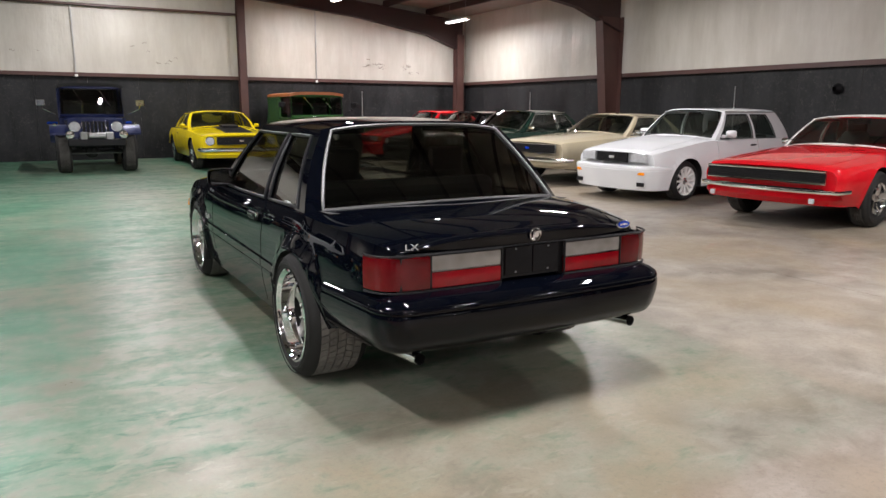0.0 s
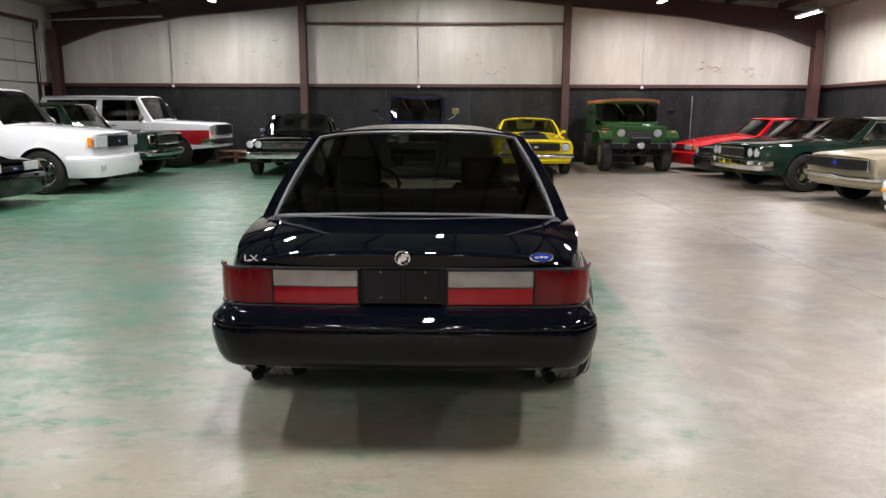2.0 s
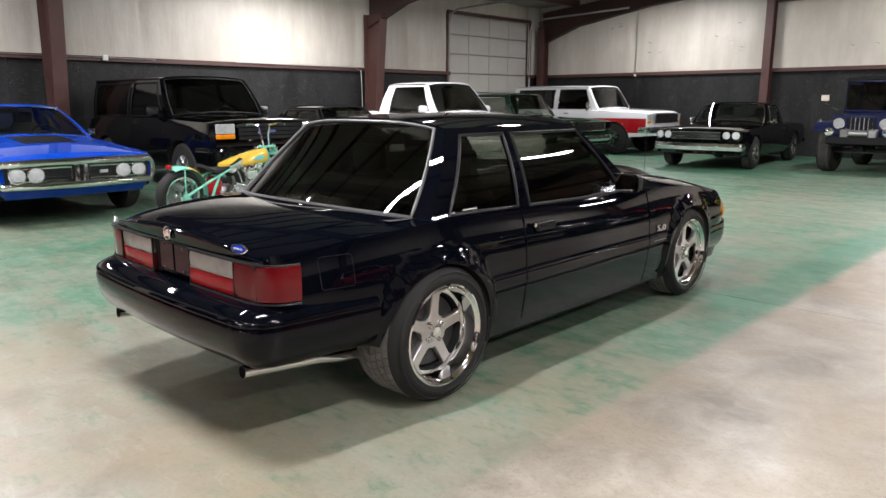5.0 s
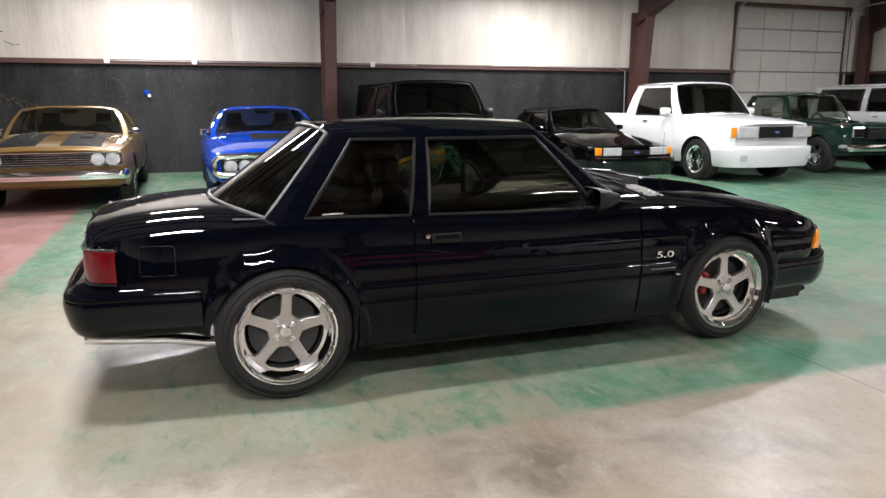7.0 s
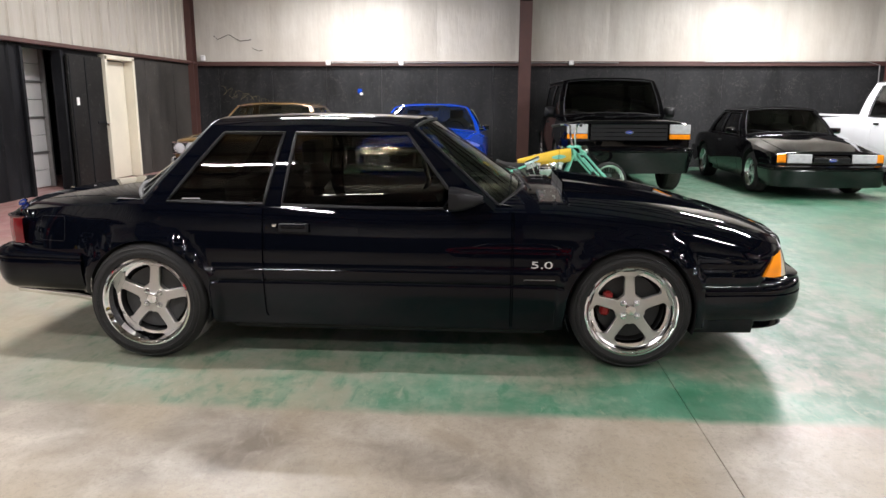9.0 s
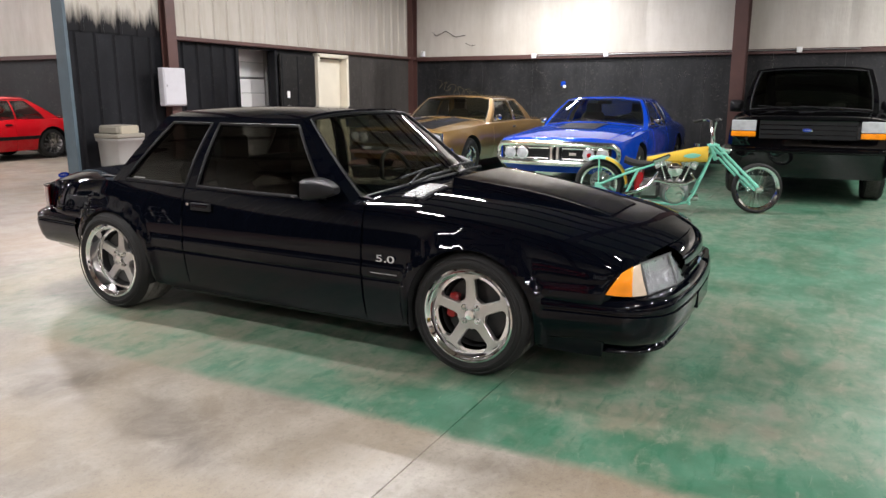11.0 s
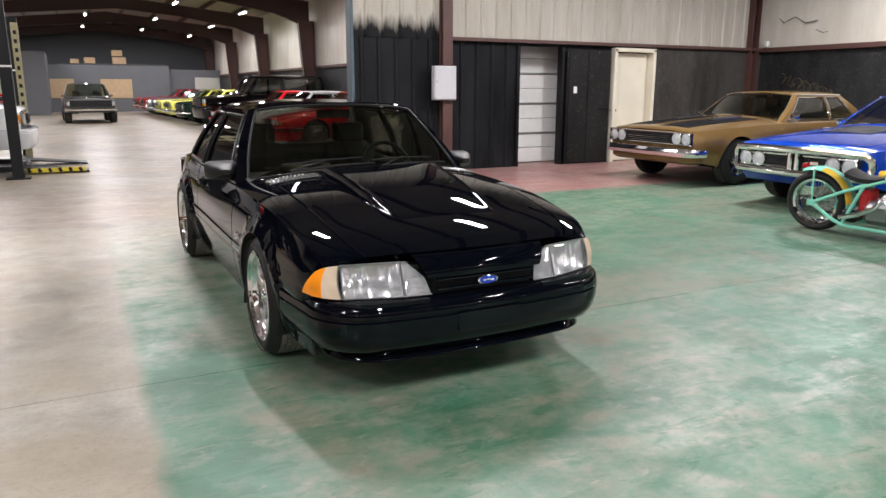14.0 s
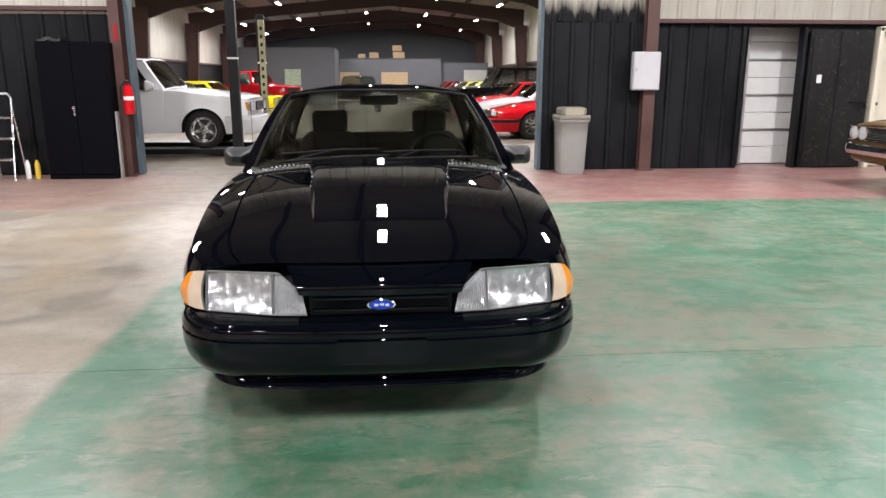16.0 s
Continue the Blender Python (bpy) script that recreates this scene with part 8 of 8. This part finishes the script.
for z in (0.56, 1.11, 1.66):
    part("hinge_rail", Geo().box((-6.32, Y0 - 0.568, z), (0.94, 0.03, 0.035), 0.008), M["galv"], rd)
for x in (-5.82, -6.81):
    part("track", Geo().box((x, Y0 - 0.56, 1.25), (0.05, 0.09, 2.5), 0.008), M["galv"], rd)
# unseen walls, added to keep the space behind the doorway closed and dark
lone("wall_lobby", Geo().box((-6.9, Y0 - 1.65, 1.6), (3.4, 0.1, 3.2)).box((-8.65, Y0 - 0.9, 1.6), (0.1, 1.5, 3.2)).box((-5.15, Y0 - 0.9, 1.6), (0.1, 1.5, 3.2)), M["black_sheet"], "assumed black walls closing off the space behind the doors", "wall", kind="structure")
cab = thing("switch_box", "pale grey electrical box on the steel column", "electrical box", pose(-3.91, Y0 + 0.17, 1.47))
M["box_grey"] = surf("pale_grey_enamel", (0.47, 0.47, 0.49), 0.4, var=0.06)
part("case", Geo().box((0, 0, 0), (0.41, 0.12, 0.55), 0.012), M["box_grey"], cab)
part("cover", Geo().box((0.0, 0.064, 0), (0.38, 0.01, 0.51), 0.006), M["box_grey"], cab)
part("catch", Geo().box((0.16, 0.072, 0.02), (0.02, 0.012, 0.04), 0.004), M["steel"], cab)

bin_ = thing("trash_bin", "grey swing-lid trash bin by the opening", "bin", pose(-2.77, Y0 + 0.36, 0))
rows = []
for z, h in ((0.0, 0.17), (0.05, 0.18), (0.5, 0.195), (0.74, 0.205), (0.76, 0.225), (0.79, 0.225)):
    rows.append([(x * h, y * h, z) for x, y in ((-0.92, -1), (0, -1.02), (0.92, -1), (1, -0.92), (1.02, 0), (1, 0.92), (0.92, 1), (0, 1.02), (-0.92, 1), (-1, 0.92), (-1.02, 0), (-1, -0.92))])
g = Geo().grid(rows, closed=True)
g.poly(rows[0])
M["bin_grey"] = surf("grey_bin_plastic", (0.25, 0.25, 0.235), 0.45, var=0.08)
M["bin_lid"] = surf("beige_lid_plastic", (0.2, 0.185, 0.15), 0.45, var=0.08)
part("bucket", g, M["bin_grey"], bin_, sharp=50)
part("lid", Geo().box((0, 0, 0.82), (0.46, 0.46, 0.06), 0.02).box((0, 0, 0.9), (0.36, 0.4, 0.12), 0.03), M["bin_lid"], bin_)
M["bin_flap"] = surf("cream_flap_plastic", (0.31, 0.28, 0.21), 0.45, var=0.08)
part("flap", Geo().box((0, 0.19, 0.9), (0.28, 0.04, 0.11), 0.012), M["bin_flap"], bin_)

# left of the opening: cabinet, extinguisher, ladder, cans
cb = thing("steel_cabinet", "tall black steel cabinet with two doors", "cabinet", pose(4.11, Y0 + 0.25, 0))
M["cabinet_black"] = surf("black_cabinet_enamel", (0.0025, 0.0025, 0.004), 0.6, var=0.2, spec=0.05)
part("body", Geo().box((0, 0, 0.92), (0.92, 0.46, 1.84), 0.01), M["cabinet_black"], cb)
for s in (-1, 1):
    d_ = part("door", Geo().box((s * 0.226, 0.236, 0.94), (0.447, 0.02, 1.74), 0.008), M["cabinet_black"], cb)
    for z in (0.3, 1.6):
        part("hinge", Geo().tube([(s * 0.452, 0.246, z), (s * 0.452, 0.246, z + 0.08)], 0.007, 6), M["cabinet_black"], d_)
    if s > 0:
        part("handle", Geo().box((0.03, 0.258, 0.97), (0.045, 0.024, 0.05), 0.008).box((0.02, 0.27, 0.93), (0.02, 0.02, 0.13), 0.006), M["alu"], d_)
tp = thing("folded_tarp", "dark folded tarp lying on the cabinet", "tarp", pose(4.4, Y0 + 0.26, 1.84))
part("fold", slab(lambda u, v: Vector((lerp(-0.15, 0.15, u), lerp(-0.16, 0.16, v), 0.05 + 0.02 * math.sin(9 * u + 3 * v))), 14, 6, (0, 0, -0.048)), M["dark_metal"], tp)
ext = thing("fire_extinguisher", "red fire extinguisher hung on the steel column", "extinguisher", pose(3.47, Y0 + 0.31, 0.88))
part("cylinder", Geo().lathe([(0.001, 0.0), (0.06, 0.0), (0.068, 0.02), (0.068, 0.32), (0.05, 0.38), (0.02, 0.4), (0.02, 0.42), (0.001, 0.42)], 20, "z"), M["red"], ext)
part("valve", Geo().box((0, 0.02, 0.45), (0.03, 0.11, 0.03), 0.008), M["dark_metal"], ext)
part("hose", Geo().tube([(0.02, 0.05, 0.44), (0.08, 0.06, 0.36), (0.085, 0.04, 0.2)], 0.012, 6), M["rubber"], ext)
part("label_band", Geo().lathe([(0.0685, 0.19), (0.0695, 0.195), (0.0695, 0.235), (0.0685, 0.24)], 20, "z"), M["white_plastic"], ext)
part("bracket", Geo().box((0, -0.09, 0.25), (0.05, 0.05, 0.1), 0.006), M["dark_metal"], ext)
sg = lone("wall_sign", Geo().box((3.59, Y0 + 0.225, 1.97), (0.045, 0.006, 0.22), 0.002), M["crimson"], "small red and white safety sign", "sign")
lad = thing("step_ladder", "small white folding step ladder leaning by the wall", "ladder", pose(5.19, Y0 + 0.45, 0))
for s in (-1, 1):
    part("rail", Geo().tube([(s * 0.2, 0.12, 0.0), (s * 0.17, -0.12, 1.1)], 0.016, 8), M["alu"], lad)
    part("back_leg", Geo().tube([(s * 0.18, -0.28, 0.0), (s * 0.16, -0.12, 1.05)], 0.014, 8), M["alu"], lad)
part("hoop", Geo().tube([(-0.17, -0.12, 1.1), (-0.12, -0.13, 1.16), (0.12, -0.13, 1.16), (0.17, -0.12, 1.1)], 0.016, 8), M["alu"], lad)
for k in range(3):
    part("tread", Geo().box((0, 0.06 - 0.06 * k, 0.28 + 0.28 * k), (0.36, 0.14, 0.025), 0.006), M["alu"], lad)
for x, mt, lb in ((4.91, "white_plastic", "small white spray can on the floor"), (4.78, "mustard", "small yellow oil can on the floor")):
    lone("can", Geo().lathe([(0.001, 0), (0.035, 0), (0.035, 0.2), (0.02, 0.23), (0.012, 0.26), (0.001, 0.26)], 16, "z", (x, Y0 + 0.35, 0)), M[mt], lb, "can", "cans by the wall")
brd = lone("leaning_board", Geo().box((3.62, Y0 + 0.4, 0.46), (0.03, 0.09, 0.92), 0.006), M["galv"], "narrow pale board leaning beside the cabinet", "board")

# ---------------------------------------------------------------- the hall: drive-on lift with a pickup, offices
lift = thing("car_lift", "black four-post drive-on car lift", "car lift")
M["post_yellow"] = surf("yellowed_rack_steel", (0.3, 0.27, 0.15), 0.5, var=0.2)
for x, y in ((2.45, -7.95), (2.45, -11.0), (7.6, -7.95), (7.6, -11.0)):
    p_ = part("post", Geo().box((x, y, 1.33), (0.16, 0.14, 2.66), 0.01), M["trim_black"], lift)
    part("base_plate", Geo().box((x, y, 0.01), (0.34, 0.3, 0.02), 0.004), M["trim_black"], p_)
    part("band", Geo().box((x, y, 1.7), (0.166, 0.146, 0.03), 0.002), M["white_plastic"], p_)
for y in (-8.75, -10.2):
    part("runway", Geo().box((5.0, y, 0.095), (4.9, 0.5, 0.09), 0.012), M["trim_black"], lift)
    part("deck_plate", Geo().box((5.0, y, 0.142), (4.86, 0.44, 0.006), 0.002), M["galv"], lift)
    rp = part("ramp", slab(lambda u, v, y=y: Vector((lerp(2.5, 1.45, v), lerp(y - 0.24, y + 0.24, u), lerp(0.13, 0.025, v))), 2, 4, (0, 0, -0.022)), M["trim_black"], lift)
for x in (2.45, 7.6):
    part("cross_beam", Geo().box((x, -9.47, 0.07), (0.16, 3.0, 0.1), 0.012), M["trim_black"], lift)
rack = part("lock_rack", Geo().box((2.42, -11.0 + 0.12, 1.3), (0.12, 0.05, 2.5), 0.006), M["post_yellow"], lift)
for k in range(14):
    part("rack_slot", Geo().box((2.42, -11.0 + 0.147, 0.3 + k * 0.16), (0.05, 0.006, 0.07), 0.002), M["under"], rack)
M["hazard"] = surf("hazard_yellow", (0.6, 0.48, 0.03), 0.5, var=0.15)
hz = part("hazard_strip", Geo().box((1.98, -8.5, 0.06), (0.95, 0.012, 0.07), 0.002), M["hazard"], lift)
for k in range(6):
    part("hazard_bar", Geo().box((1.58 + 0.15 * k, -8.49, 0.06), (0.05, 0.008, 0.068), 0.001, pose(0, 0, 0, 0, 25, 0)), M["trim_black"], hz)
lt, _, _ = auto("pickup_truck", "white sport pickup truck parked on the lift", pose(4.68, -9.47, 0.145, 0, 0, 90), "white_lit", -2.75, 2.3, 3.04, 1.98, 1.6, 1.0, 0.5, -0.75, -0.95, belt=1.02, hood=1.07, nose=0.92, deck=1.04, tail=1.0,
     low=0.28, R=0.335, rim=0.225, tw=0.28, wheel=("five", "alu"), panes=[(0.7, 0.32, -0.55, -0.5)], glass="glass_dark",
     front=dict(grille=(0.72, 0.66, 0.82, 4, "trim_black", False), bar="trim_black", badge=True, rect=((0.6, 0.74, 0.4, 0.17, "lens_clear", "headlamp"), (0.83, 0.74, 0.1, 0.15, "lens_amber", "corner_lamp"))),
     bump="white", bz=(0.36, 0.58), trim="trim_black", mirror=("white", (0.22, 0.12, 0.17)), fwb=0.12, rwb=0.05, crown=3.5, zwide=0.65, tumble=0.04)
M["window_green"] = surf("pale_green_window", (0.35, 0.42, 0.3), 0.3)
of = thing("office_block", "grey painted office block inside the hall", "office", kind="structure")
part("front_wall", Geo().box((0.6, -43.0, 1.35), (9.0, 0.16, 2.7)), M["grey_wall"], of)
part("side_block", Geo().box((5.7, -40.5, 1.6), (6.2, 5.0, 3.2)), M["grey_wall"], of)
part("west_wall", Geo().box((-7.6, -43.4, 1.25), (7.4, 0.16, 2.5)), M["grey_wall"], of)
part("roof_deck", Geo().box((0.6, -45.0, 2.74), (9.0, 4.0, 0.08)), M["dark_metal"], of)
part("office_door", Geo().box((-6.2, -43.28, 1.02), (1.5, 0.05, 2.04), 0.01), M["roller_white"], of)
part("notice_board", Geo().box((2.2, -42.9, 1.35), (1.7, 0.04, 1.1), 0.01), M["cardboard"], of)
part("notice_board", Geo().box((-0.9, -42.9, 1.35), (1.7, 0.04, 1.1), 0.01), M["cardboard"], of)
part("window", Geo().box((5.0, -37.98, 1.55), (0.9, 0.04, 0.9), 0.01), M["window_green"], of)
for x, z, s in ((-1.2, 2.95, 0.5), (-1.1, 3.4, 0.4), (0.4, 2.95, 0.4), (1.2, 2.9, 0.3)):
    lone("storage_box", Geo().box((x, -43.6, z + 0.02), (s * 1.5, s, s * 0.85), 0.01), M["cardboard"], "brown storage box on the office roof", "box", "boxes on the office roof")
